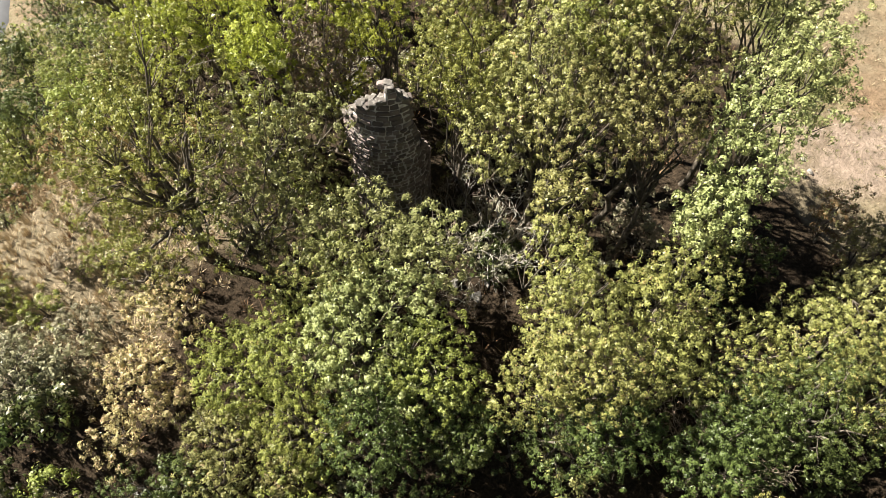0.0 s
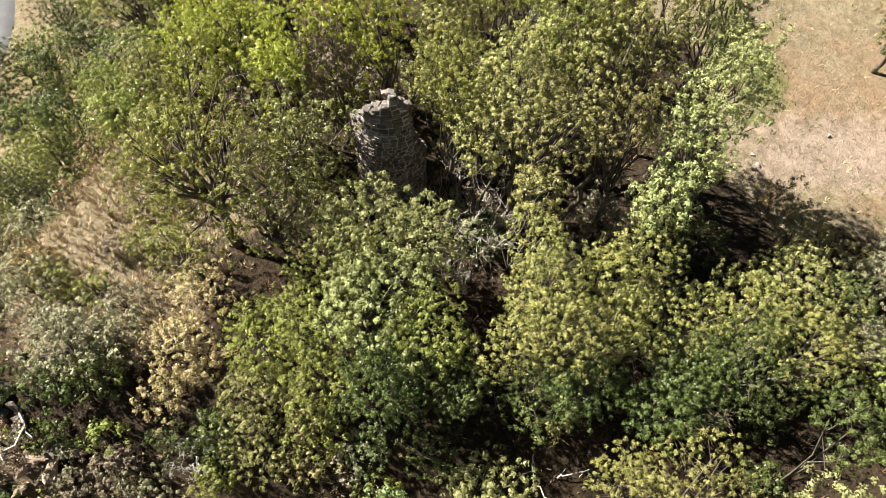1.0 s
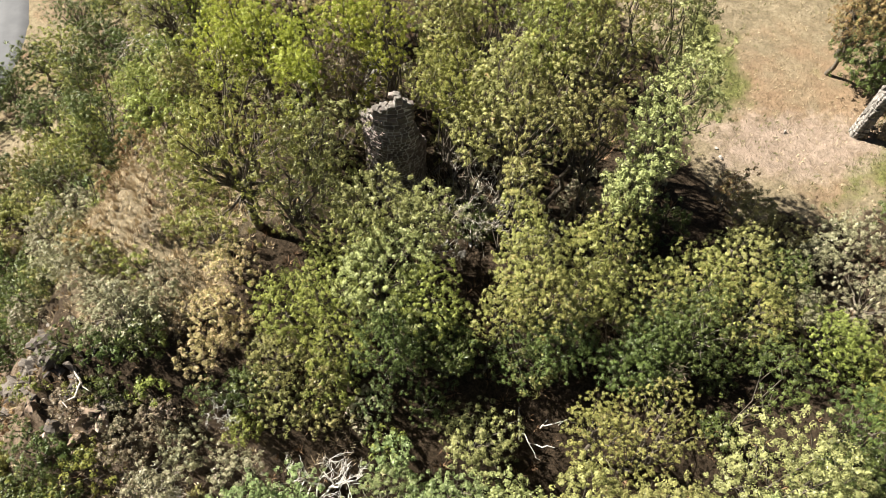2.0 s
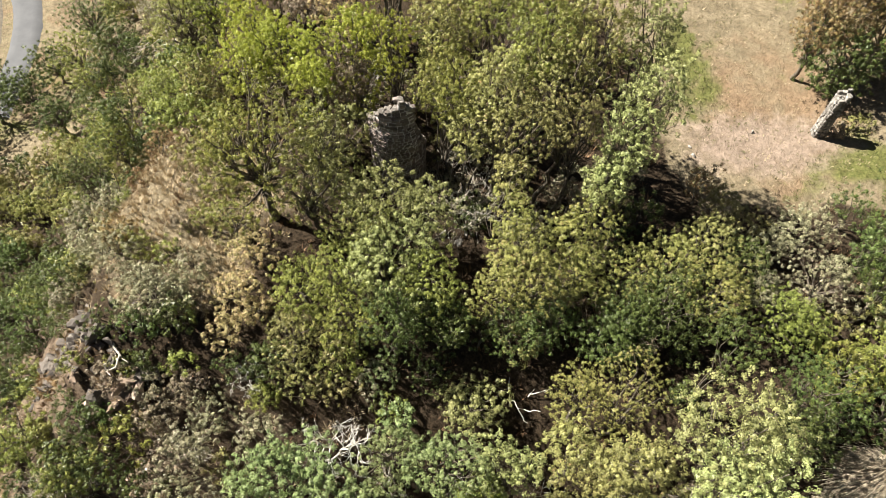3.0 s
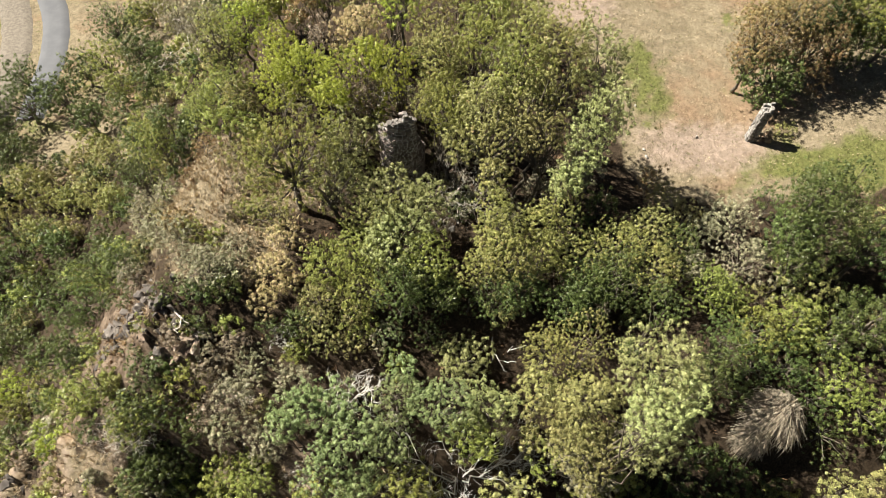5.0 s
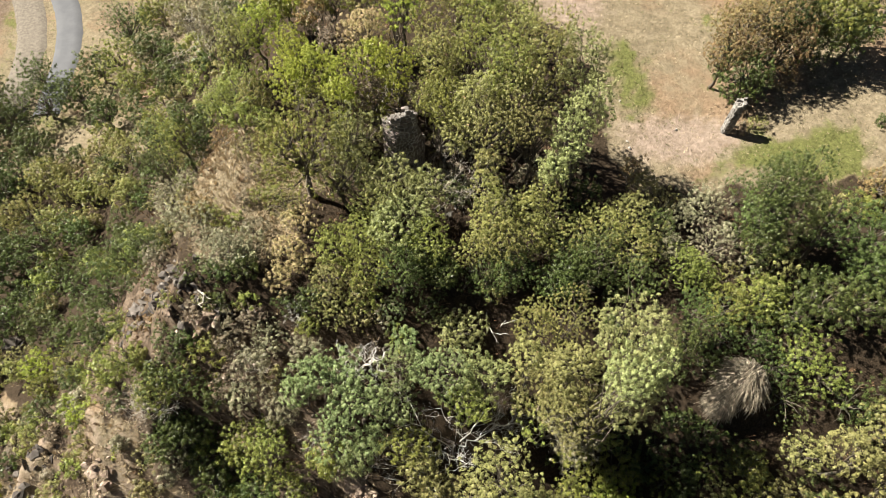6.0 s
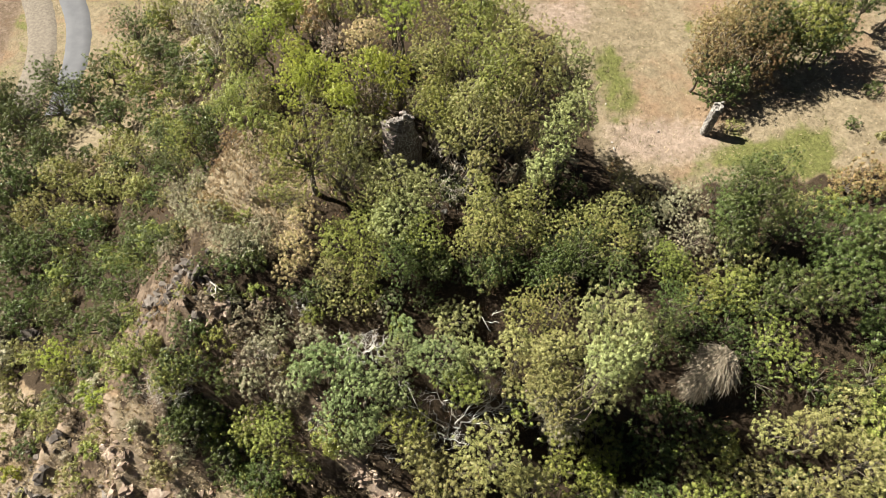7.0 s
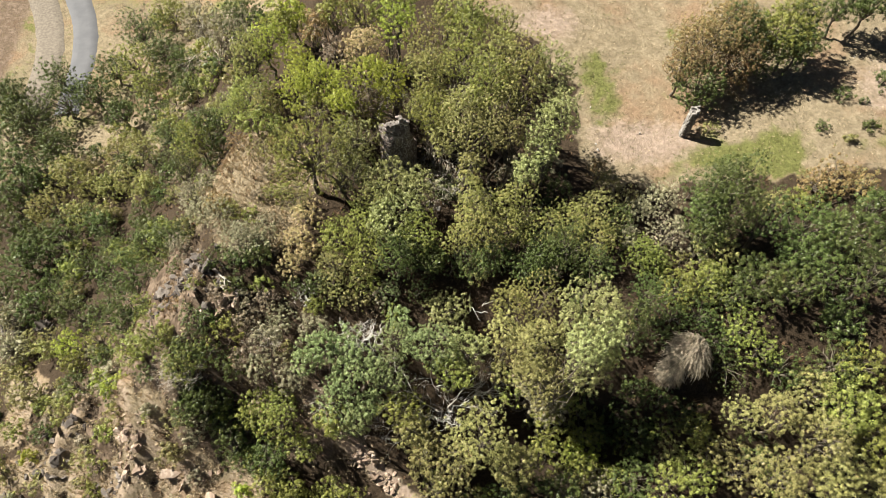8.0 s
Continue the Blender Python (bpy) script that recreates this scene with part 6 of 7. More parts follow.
tree("broadleaf_tree", "dense dark green broadleaf tree", "tree", -35.5, 18.5, 1.1, 1.32, "dark", seed=428, squash=0.9, density=0.88, size=0.14)
tree("broadleaf_tree", "fresh green broadleaf tree on the wooded slope", "tree", -38.5, 15.7, 1.1, 1.28, "green", seed=429, squash=0.9, density=0.88, size=0.14)
# dark-leaved shrubs added round the broom in place of its deep shadow
tree("shrub", "dark green shrub added to stand for deep shade in a hollow", "shrub", 14.6, 0.4, 1.1, 1.25, "dark", seed=440, squash=0.85, density=0.85, size=0.13, stem=False)
tree("shrub", "dark green shrub added to stand for deep shade in a hollow", "shrub", 15.6, -2.0, 1.1, 1.25, "dark", seed=441, squash=0.85, density=0.85, size=0.13, stem=False)
tree("shrub", "dark green shrub added to stand for deep shade in a hollow", "shrub", 14.2, -3.4, 1.1, 1.25, "dark", seed=442, squash=0.85, density=0.85, size=0.13, stem=False)
tree("shrub", "dark green shrub added to stand for deep shade in a hollow", "shrub", 16.4, -4.2, 1.1, 1.25, "dark", seed=443, squash=0.85, density=0.85, size=0.13, stem=False)
tree("shrub", "dark green shrub added to stand for deep shade in a hollow", "shrub", 18.6, -4.4, 1.1, 1.25, "dark", seed=444, squash=0.85, density=0.85, size=0.13, stem=False)
tree("shrub", "dark green shrub added to stand for deep shade in a hollow", "shrub", 16.4, 0.9, 1.1, 1.25, "dark", seed=445, squash=0.85, density=0.85, size=0.13, stem=False)
tree("shrub", "dark green shrub added to stand for deep shade in a hollow", "shrub", 17.2, -3.0, 1.1, 1.25, "dark", seed=446, squash=0.85, density=0.85, size=0.13, stem=False)

tree("shrub", "fresh green broadleaf shrub on the wooded slope", "shrub", -28.3, 17.7, 0.6, 0.80, "green", seed=450, squash=0.9, density=0.85, size=0.11, stem=False)
tree("shrub", "dense dark green broadleaf shrub", "shrub", -24.1, 12.5, 0.8, 1.16, "dark", seed=451, squash=0.9, density=0.85, size=0.11, stem=False)
tree("shrub", "dense dark green broadleaf shrub", "shrub", -27.9, 12.8, 0.8, 1.12, "dark", seed=452, squash=0.9, density=0.85, size=0.11, stem=False)
tree("shrub", "grey-green shrub with thin foliage", "shrub", -18.9, 9.6, 0.8, 1.08, "grey", seed=453, squash=0.9, density=0.85, size=0.11, stem=False)
tree("shrub", "olive-green broadleaf shrub with a rounded, uneven crown", "shrub", -18.2, 11.0, 0.7, 1.04, "olive", seed=454, squash=0.9, density=0.85, size=0.11, stem=False)
tree("shrub", "fresh green broadleaf shrub on the wooded slope", "shrub", -24.0, 15.2, 0.7, 1.00, "green", seed=455, squash=0.9, density=0.85, size=0.11, stem=False)
tree("shrub", "dense dark green broadleaf shrub", "shrub", -15.1, 6.8, 0.7, 0.96, "dark", seed=456, squash=0.9, density=0.85, size=0.11, stem=False)
tree("shrub", "withered grey-brown shrub with dry leaves", "shrub", -14.9, 4.6, 0.6, 0.92, "withered", seed=457, squash=0.9, density=0.85, size=0.11, stem=False)
tree("shrub", "dense dark green broadleaf shrub", "shrub", -16.1, 3.4, 0.6, 0.88, "dark", seed=458, squash=0.9, density=0.85, size=0.11, stem=False)
tree("shrub", "withered grey-brown shrub with dry leaves", "shrub", -13.5, 3.3, 0.6, 0.84, "withered", seed=459, squash=0.9, density=0.85, size=0.11, stem=False)
tree("shrub", "withered grey-brown shrub with dry leaves", "shrub", -12.7, 2.1, 0.6, 0.80, "withered", seed=460, squash=0.9, density=0.85, size=0.11, stem=False)
tree("shrub", "fresh green broadleaf shrub on the wooded slope", "shrub", -24.1, 8.2, 0.8, 1.16, "green", seed=461, squash=0.9, density=0.85, size=0.11, stem=False)

tree("oak_tree", "oak with rusty brown dried leaves", "tree", 26.1, 23.5, 3.2, 2.1, "rust", seed=470, squash=0.95, density=1.3, size=0.12)

tree("shrub", "low olive-green shrub on the dry knoll", "shrub", -24.1, 28.4, 0.4, 0.75, "olive", seed=480, squash=0.85, density=0.85, size=0.1, stem=False)
tree("shrub", "low shrub with rusty brown leaves on the dry knoll", "shrub", -14.8, 17.2, 0.7, 1.20, "rust", seed=481, squash=0.85, density=0.85, size=0.1, stem=False)
tree("shrub", "low green shrub on the dry knoll", "shrub", -24.8, 25.7, 0.7, 1.15, "green", seed=482, squash=0.85, density=0.85, size=0.1, stem=False)
tree("shrub", "low olive-green shrub on the dry knoll", "shrub", -25.8, 23.8, 0.7, 1.10, "olive", seed=483, squash=0.85, density=0.85, size=0.1, stem=False)
tree("shrub", "low olive-green shrub on the dry knoll", "shrub", -12.6, 16.3, 0.6, 1.05, "olive", seed=484, squash=0.85, density=0.85, size=0.1, stem=False)
tree("shrub", "low green shrub on the dry knoll", "shrub", -14.3, 10.6, 0.6, 1.00, "green", seed=485, squash=0.85, density=0.85, size=0.1, stem=False)
tree("shrub", "low shrub with rusty brown leaves on the dry knoll", "shrub", -15.6, 11.4, 0.6, 0.95, "rust", seed=486, squash=0.85, density=0.85, size=0.1, stem=False)
tree("shrub", "low green shrub on the dry knoll", "shrub", -11.5, 12.0, 0.5, 0.90, "green", seed=487, squash=0.85, density=0.85, size=0.1, stem=False)
tree("shrub", "low shrub with rusty brown leaves on the dry knoll", "shrub", -15.3, 14.9, 0.5, 0.85, "rust", seed=488, squash=0.85, density=0.85, size=0.1, stem=False)
tree("shrub", "low olive-green shrub on the dry knoll", "shrub", -10.9, 14.4, 0.5, 0.80, "olive", seed=489, squash=0.85, density=0.85, size=0.1, stem=False)
tree("shrub", "low green shrub on the dry knoll", "shrub", -12.9, 10.2, 0.4, 0.75, "green", seed=490, squash=0.85, density=0.85, size=0.1, stem=False)

# undergrowth at the feet of the taller trees
tree("bush", "dark green bush under a taller tree", "shrub", -20.8, 26.2, 1.3, 0.92, "dark", seed=347, squash=1.37, density=0.6, size=0.17, stem=False)
tree("bush", "leafy green bush under a taller tree", "shrub", -18.9, 36.2, 1.6, 1.56, "green", seed=348, squash=1.03, density=0.6, size=0.17, stem=False)
tree("bush", "dark green bush under a taller tree", "shrub", -14.0, 21.9, 1.0, 0.94, "dark", seed=349, squash=1.27, density=0.6, size=0.14, stem=False)
tree("bush", "olive-green bush under a taller tree", "shrub", -13.6, 23.9, 1.0, 0.91, "olive", seed=350, squash=1.46, density=0.6, size=0.17, stem=False)
tree("bush", "leafy green bush under a taller tree", "shrub", -10.9, 26.7, 0.8, 0.86, "green", seed=351, squash=1.31, density=0.6, size=0.17, stem=False)
tree("bush", "olive-green bush under a taller tree", "shrub", -20.0, 16.7, 0.9, 0.90, "olive", seed=352, squash=1.47, density=0.6, size=0.17, stem=False)
tree("bush", "olive-green bush under a taller tree", "shrub", -18.6, 20.6, 1.3, 1.23, "olive", seed=353, squash=1.18, density=0.6, size=0.17, stem=False)
tree("bush", "dark green bush under a taller tree", "shrub", -19.6, 21.0, 1.0, 0.95, "dark", seed=354, squash=1.41, density=0.6, size=0.17, stem=False)
tree("bush", "leafy green bush under a taller tree", "shrub", -20.2, 19.2, 0.8, 0.84, "green", seed=355, squash=1.18, density=0.6, size=0.17, stem=False)
tree("bush", "dark green bush under a taller tree", "shrub", -9.1, 25.4, 1.0, 0.81, "dark", seed=356, squash=1.35, density=0.6, size=0.17, stem=False)
tree("bush", "leafy green bush under a taller tree", "shrub", -9.4, 28.6, 1.3, 0.91, "green", seed=357, squash=1.18, density=0.6, size=0.17, stem=False)
tree("bush", "leafy green bush under a taller tree", "shrub", -6.1, 26.2, 0.9, 0.82, "green", seed=358, squash=1.29, density=0.6, size=0.17, stem=False)
tree("bush", "leafy green bush under a taller tree", "shrub", -3.7, 20.2, 1.4, 1.13, "green", seed=359, squash=1.48, density=0.6, size=0.14, stem=False)
tree("bush", "olive-green bush under a taller tree", "shrub", -5.8, 21.0, 1.3, 0.90, "olive", seed=360, squash=1.17, density=0.6, size=0.14, stem=False)
tree("bush", "grey-green bush under a taller tree", "shrub", -2.9, 22.4, 1.5, 1.24, "grey", seed=361, squash=1.29, density=0.6, size=0.17, stem=False)
tree("bush", "grey-green bush under a taller tree", "shrub", -1.2, 20.6, 1.9, 1.32, "grey", seed=362, squash=1.05, density=0.6, size=0.14, stem=False)
tree("bush", "grey-green bush under a taller tree", "shrub", 3.2, 22.0, 1.2, 1.24, "grey", seed=363, squash=1.14, density=0.6, size=0.17, stem=False)
tree("bush", "olive-green bush under a taller tree", "shrub", 1.8, 24.3, 1.0, 1.02, "olive", seed=364, squash=1.04, density=0.6, size=0.17, stem=False)
tree("bush", "dark green bush under a taller tree", "shrub", 5.0, 17.7, 1.3, 1.08, "dark", seed=365, squash=1.36, density=0.6, size=0.14, stem=False)
tree("bush", "olive-green bush under a taller tree", "shrub", 0.7, 17.2, 1.4, 1.22, "olive", seed=366, squash=1.12, density=0.6, size=0.14, stem=False)
tree("bush", "grey-green bush under a taller tree", "shrub", 2.7, 16.6, 1.4, 1.23, "grey", seed=367, squash=1.03, density=0.6, size=0.14, stem=False)
tree("bush", "olive-green bush under a taller tree", "shrub", -3.2, 18.1, 1.0, 0.69, "olive", seed=368, squash=1.32, density=0.6, size=0.14, stem=False)
tree("bush", "leafy green bush under a taller tree", "shrub", -5.9, 17.0, 0.7, 0.74, "green", seed=369, squash=1.42, density=0.6, size=0.14, stem=False)
tree("bush", "dark green bush under a taller tree", "shrub", -6.5, 18.2, 1.1, 0.89, "dark", seed=370, squash=1.08, density=0.6, size=0.14, stem=False)
tree("bush", "withered brown bush under a taller tree", "shrub", -9.0, 20.9, 1.2, 1.10, "withered", seed=371, squash=1.14, density=0.6, size=0.14, stem=False)
tree("bush", "leafy green bush under a taller tree", "shrub", -5.6, 15.6, 0.9, 0.92, "green", seed=372, squash=1.47, density=0.6, size=0.14, stem=False)
tree("bush", "grey-green bush under a taller tree", "shrub", 6.8, 14.1, 1.4, 1.20, "grey", seed=373, squash=1.27, density=0.6, size=0.14, stem=False)
tree("bush", "grey-green bush under a taller tree", "shrub", 10.3, 15.4, 0.9, 0.84, "grey", seed=374, squash=1.29, density=0.6, size=0.14, stem=False)
tree("bush", "leafy green bush under a taller tree", "shrub", 3.9, 13.8, 1.6, 1.20, "green", seed=375, squash=1.14, density=0.6, size=0.14, stem=False)
tree("bush", "withered brown bush under a taller tree", "shrub", 6.8, 13.4, 1.3, 0.95, "withered", seed=376, squash=1.48, density=0.6, size=0.14, stem=False)
tree("bush", "grey-green bush under a taller tree", "shrub", 1.3, 14.0, 1.0, 1.05, "grey", seed=377, squash=1.27, density=0.6, size=0.14, stem=False)
tree("bush", "dark green bush under a taller tree", "shrub", 2.0, 12.8, 1.1, 0.98, "dark", seed=378, squash=1.25, density=0.6, size=0.14, stem=False)
tree("bush", "grey-green bush under a taller tree", "shrub", 4.6, 11.5, 1.3, 0.95, "grey", seed=379, squash=1.41, density=0.6, size=0.14, stem=False)
tree("bush", "grey-green bush under a taller tree", "shrub", 5.0, 11.7, 1.4, 1.01, "grey", seed=380, squash=1.22, density=0.6, size=0.14, stem=False)
tree("bush", "grey-green bush under a taller tree", "shrub", 1.8, 12.6, 1.2, 0.96, "grey", seed=381, squash=1.08, density=0.6, size=0.14, stem=False)
tree("bush", "dark green bush under a taller tree", "shrub", 10.6, 12.7, 1.2, 1.00, "dark", seed=382, squash=1.47, density=0.6, size=0.14, stem=False)
tree("bush", "dark green bush under a taller tree", "shrub", 9.0, 10.9, 1.2, 0.96, "dark", seed=383, squash=1.36, density=0.6, size=0.14, stem=False)
tree("bush", "leafy green bush under a taller tree", "shrub", 7.6, 9.8, 0.9, 0.71, "green", seed=384, squash=1.09, density=0.6, size=0.14, stem=False)
tree("bush", "dark green bush under a taller tree", "shrub", 9.2, 14.2, 1.0, 0.86, "dark", seed=385, squash=1.11, density=0.6, size=0.14, stem=False)
tree("bush", "leafy green bush under a taller tree", "shrub", -6.5, 13.5, 1.6, 1.11, "green", seed=386, squash=1.24, density=0.6, size=0.14, stem=False)
tree("bush", "leafy green bush under a taller tree", "shrub", -3.1, 9.3, 1.6, 1.22, "green", seed=387, squash=1.04, density=0.6, size=0.14, stem=False)
tree("bush", "olive-green bush under a taller tree", "shrub", -2.3, 9.1, 0.8, 0.89, "olive", seed=388, squash=1.20, density=0.6, size=0.14, stem=False)
tree("bush", "dark green bush under a taller tree", "shrub", -0.9, 7.0, 1.8, 1.39, "dark", seed=389, squash=1.27, density=0.6, size=0.14, stem=False)
tree("bush", "leafy green bush under a taller tree", "shrub", -5.2, 6.4, 1.2, 1.10, "green", seed=390, squash=1.26, density=0.6, size=0.14, stem=False)
tree("bush", "dark green bush under a taller tree", "shrub", 0.7, 6.3, 1.4, 1.22, "dark", seed=391, squash=1.41, density=0.6, size=0.14, stem=False)
tree("bush", "grey-green bush under a taller tree", "shrub", -3.1, 4.5, 0.7, 0.96, "grey", seed=392, squash=1.24, density=0.6, size=0.14, stem=False)
tree("bush", "olive-green bush under a taller tree", "shrub", 3.6, 10.7, 1.1, 0.96, "olive", seed=393, squash=1.45, density=0.6, size=0.14, stem=False)
tree("bush", "leafy green bush under a taller tree", "shrub", 3.0, 8.6, 1.1, 0.77, "green", seed=394, squash=1.27, density=0.6, size=0.14, stem=False)
tree("bush", "grey-green bush under a taller tree", "shrub", 4.8, 7.3, 1.1, 1.02, "grey", seed=395, squash=1.22, density=0.6, size=0.14, stem=False)
tree("bush", "olive-green bush under a taller tree", "shrub", 3.9, 5.6, 1.3, 1.02, "olive", seed=396, squash=1.19, density=0.6, size=0.14, stem=False)
tree("bush", "dark green bush under a taller tree", "shrub", 1.9, 5.9, 1.3, 0.87, "dark", seed=397, squash=1.25, density=0.6, size=0.14, stem=False)
tree("bush", "leafy green bush under a taller tree", "shrub", 7.2, 8.5, 0.7, 0.67, "green", seed=398, squash=1.46, density=0.6, size=0.14, stem=False)
tree("bush", "dark green bush under a taller tree", "shrub", 6.3, 8.9, 1.0, 0.81, "dark", seed=399, squash=1.22, density=0.6, size=0.14, stem=False)
tree("bush", "dark green bush under a taller tree", "shrub", 5.1, 6.9, 0.8, 0.69, "dark", seed=400, squash=1.24, density=0.6, size=0.14, stem=False)
tree("bush", "dark green bush under a taller tree", "shrub", 8.3, 6.4, 0.8, 0.89, "dark", seed=401, squash=1.25, density=0.6, size=0.14, stem=False)
tree("bush", "dark green bush under a taller tree", "shrub", 9.8, 6.6, 1.5, 1.24, "dark", seed=402, squash=1.50, density=0.6, size=0.14, stem=False)
tree("bush", "olive-green bush under a taller tree", "shrub", 11.1, 8.0, 0.9, 0.81, "olive", seed=403, squash=1.35, density=0.6, size=0.14, stem=False)
tree("bush", "dark green bush under a taller tree", "shrub", 8.3, 5.2, 1.4, 1.28, "dark", seed=404, squash=1.34, density=0.6, size=0.14, stem=False)
tree("bush", "dark green bush under a taller tree", "shrub", 11.3, 5.3, 1.0, 0.84, "dark", seed=405, squash=1.46, density=0.6, size=0.14, stem=False)
tree("bush", "olive-green bush under a taller tree", "shrub", 12.2, 2.4, 0.9, 0.65, "olive", seed=406, squash=1.29, density=0.6, size=0.14, stem=False)
tree("bush", "withered brown bush under a taller tree", "shrub", 7.6, 10.1, 1.1, 0.93, "withered", seed=407, squash=1.34, density=0.6, size=0.14, stem=False)
tree("bush", "olive-green bush under a taller tree", "shrub", 21.6, 6.1, 2.2, 1.59, "olive", seed=408, squash=1.15, density=0.6, size=0.14, stem=False)
tree("bush", "leafy green bush under a taller tree", "shrub", 21.5, 8.1, 1.5, 1.36, "green", seed=409, squash=1.39, density=0.6, size=0.17, stem=False)
tree("bush", "dark green bush under a taller tree", "shrub", 24.3, 5.5, 1.2, 1.00, "dark", seed=410, squash=1.25, density=0.6, size=0.17, stem=False)
tree("bush", "grey-green bush under a taller tree", "shrub", 20.1, 6.9, 1.4, 1.16, "grey", seed=411, squash=1.02, density=0.6, size=0.14, stem=False)
tree("bush", "olive-green bush under a taller tree", "shrub", 19.1, 6.1, 0.8, 0.90, "olive", seed=412, squash=1.47, density=0.6, size=0.17, stem=False)
tree("bush", "grey-green bush under a taller tree", "shrub", 32.2, 5.1, 2.2, 1.50, "grey", seed=413, squash=1.35, density=0.6, size=0.17, stem=False)
tree("bush", "leafy green bush under a taller tree", "shrub", 31.0, 6.8, 1.2, 0.96, "green", seed=414, squash=1.41, density=0.6, size=0.17, stem=False)
tree("bush", "olive-green bush under a taller tree", "shrub", 25.2, 3.8, 1.2, 1.16, "olive", seed=415, squash=1.46, density=0.6, size=0.17, stem=False)
tree("bush", "dark green bush under a taller tree", "shrub", 29.0, 1.4, 1.4, 1.02, "dark", seed=416, squash=1.03, density=0.6, size=0.17, stem=False)
tree("bush", "olive-green bush under a taller tree", "shrub", 14.2, 1.4, 0.9, 0.77, "olive", seed=417, squash=1.04, density=0.6, size=0.14, stem=False)
tree("bush", "leafy green bush under a taller tree", "shrub", 13.3, -0.2, 1.0, 0.84, "green", seed=418, squash=1.31, density=0.6, size=0.14, stem=False)
tree("bush", "leafy green bush under a taller tree", "shrub", 9.8, -2.8, 6.2, 1.27, "green", seed=419, squash=1.24, density=0.6, size=0.14, stem=False)
tree("bush", "grey-green bush under a taller tree", "shrub", 8.8, -3.7, 6.1, 1.18, "grey", seed=420, squash=1.28, density=0.6, size=0.14, stem=False)
tree("bush", "dark green bush under a taller tree", "shrub", 11.9, -2.7, 2.3, 0.95, "dark", seed=421, squash=1.13, density=0.6, size=0.14, stem=False)
tree("bush", "olive-green bush under a taller tree", "shrub", 7.0, 0.7, 3.5, 0.88, "olive", seed=422, squash=1.07, density=0.6, size=0.14, stem=False)
tree("bush", "olive-green bush under a taller tree", "shrub", 7.5, -0.1, 4.6, 1.15, "olive", seed=423, squash=1.07, density=0.6, size=0.14, stem=False)
tree("bush", "leafy green bush under a taller tree", "shrub", 6.2, -2.0, 5.4, 1.12, "green", seed=424, squash=1.05, density=0.6, size=0.14, stem=False)
tree("bush", "olive-green bush under a taller tree", "shrub", 5.2, -1.3, 4.5, 0.84, "olive", seed=425, squash=1.23, density=0.6, size=0.14, stem=False)
tree("bush", "grey-green bush under a taller tree", "shrub", 29.2, -6.8, 1.4, 1.10, "grey", seed=426, squash=1.19, density=0.6, size=0.17, stem=False)
tree("bush", "dark green bush under a taller tree", "shrub", 23.6, -6.7, 1.7, 1.20, "dark", seed=427, squash=1.37, density=0.6, size=0.17, stem=False)
tree("bush", "olive-green bush under a taller tree", "shrub", 32.0, -8.5, 2.0, 1.41, "olive", seed=428, squash=1.07, density=0.6, size=0.17, stem=False)
tree("bush", "leafy green bush under a taller tree", "shrub", 25.4, -8.6, 1.2, 1.07, "green", seed=429, squash=1.31, density=0.6, size=0.17, stem=False)
tree("bush", "grey-green bush under a taller tree", "shrub", 23.8, -10.9, 1.8, 1.35, "grey", seed=430, squash=1.18, density=0.6, size=0.17, stem=False)
tree("bush", "dark green bush under a taller tree", "shrub", 27.6, -11.0, 1.9, 1.36, "dark", seed=431, squash=1.26, density=0.6, size=0.17, stem=False)
tree("bush", "olive-green bush under a taller tree", "shrub", 30.8, -11.0, 1.1, 1.16, "olive", seed=432, squash=1.02, density=0.6, size=0.17, stem=False)
tree("bush", "olive-green bush under a taller tree", "shrub", 12.5, -6.9, 1.4, 0.89, "olive", seed=433, squash=1.33, density=0.6, size=0.17, stem=False)
tree("bush", "grey-green bush under a taller tree", "shrub", 11.0, -8.4, 2.4, 0.66, "grey", seed=434, squash=1.31, density=0.6, size=0.17, stem=False)
tree("bush", "leafy green bush under a taller tree", "shrub", 12.3, -9.7, 1.1, 0.86, "green", seed=435, squash=1.33, density=0.6, size=0.17, stem=False)
tree("bush", "olive-green bush under a taller tree", "shrub", 3.4, -7.9, 2.0, 1.31, "olive", seed=436, squash=1.08, density=0.6, size=0.17, stem=False)
tree("bush", "dark green bush under a taller tree", "shrub", 3.3, -8.3, 1.4, 1.05, "dark", seed=437, squash=1.34, density=0.6, size=0.17, stem=False)
tree("bush", "leafy green bush under a taller tree", "shrub", 4.5, -8.2, 1.7, 1.13, "green", seed=438, squash=1.18, density=0.6, size=0.17, stem=False)
tree("bush", "leafy green bush under a taller tree", "shrub", 0.5, -6.8, 1.6, 1.05, "green", seed=439, squash=1.47, density=0.6, size=0.17, stem=False)
tree("bush", "olive-green bush under a taller tree", "shrub", -0.1, -10.0, 1.3, 1.36, "olive", seed=440, squash=1.12, density=0.6, size=0.17, stem=False)
tree("bush", "dark green bush under a taller tree", "shrub", 9.2, -7.6, 4.5, 0.73, "dark", seed=441, squash=1.33, density=0.6, size=0.17, stem=False)
tree("bush", "leafy green bush under a taller tree", "shrub", 7.5, -10.7, 3.4, 1.46, "green", seed=442, squash=1.09, density=0.6, size=0.17, stem=False)
tree("bush", "grey-green bush under a taller tree", "shrub", 10.7, -10.0, 2.9, 1.06, "grey", seed=443, squash=1.08, density=0.6, size=0.17, stem=False)
tree("bush", "leafy green bush under a taller tree", "shrub", -0.9, 25.5, 1.0, 1.11, "green", seed=444, squash=1.42, density=0.6, size=0.17, stem=False)
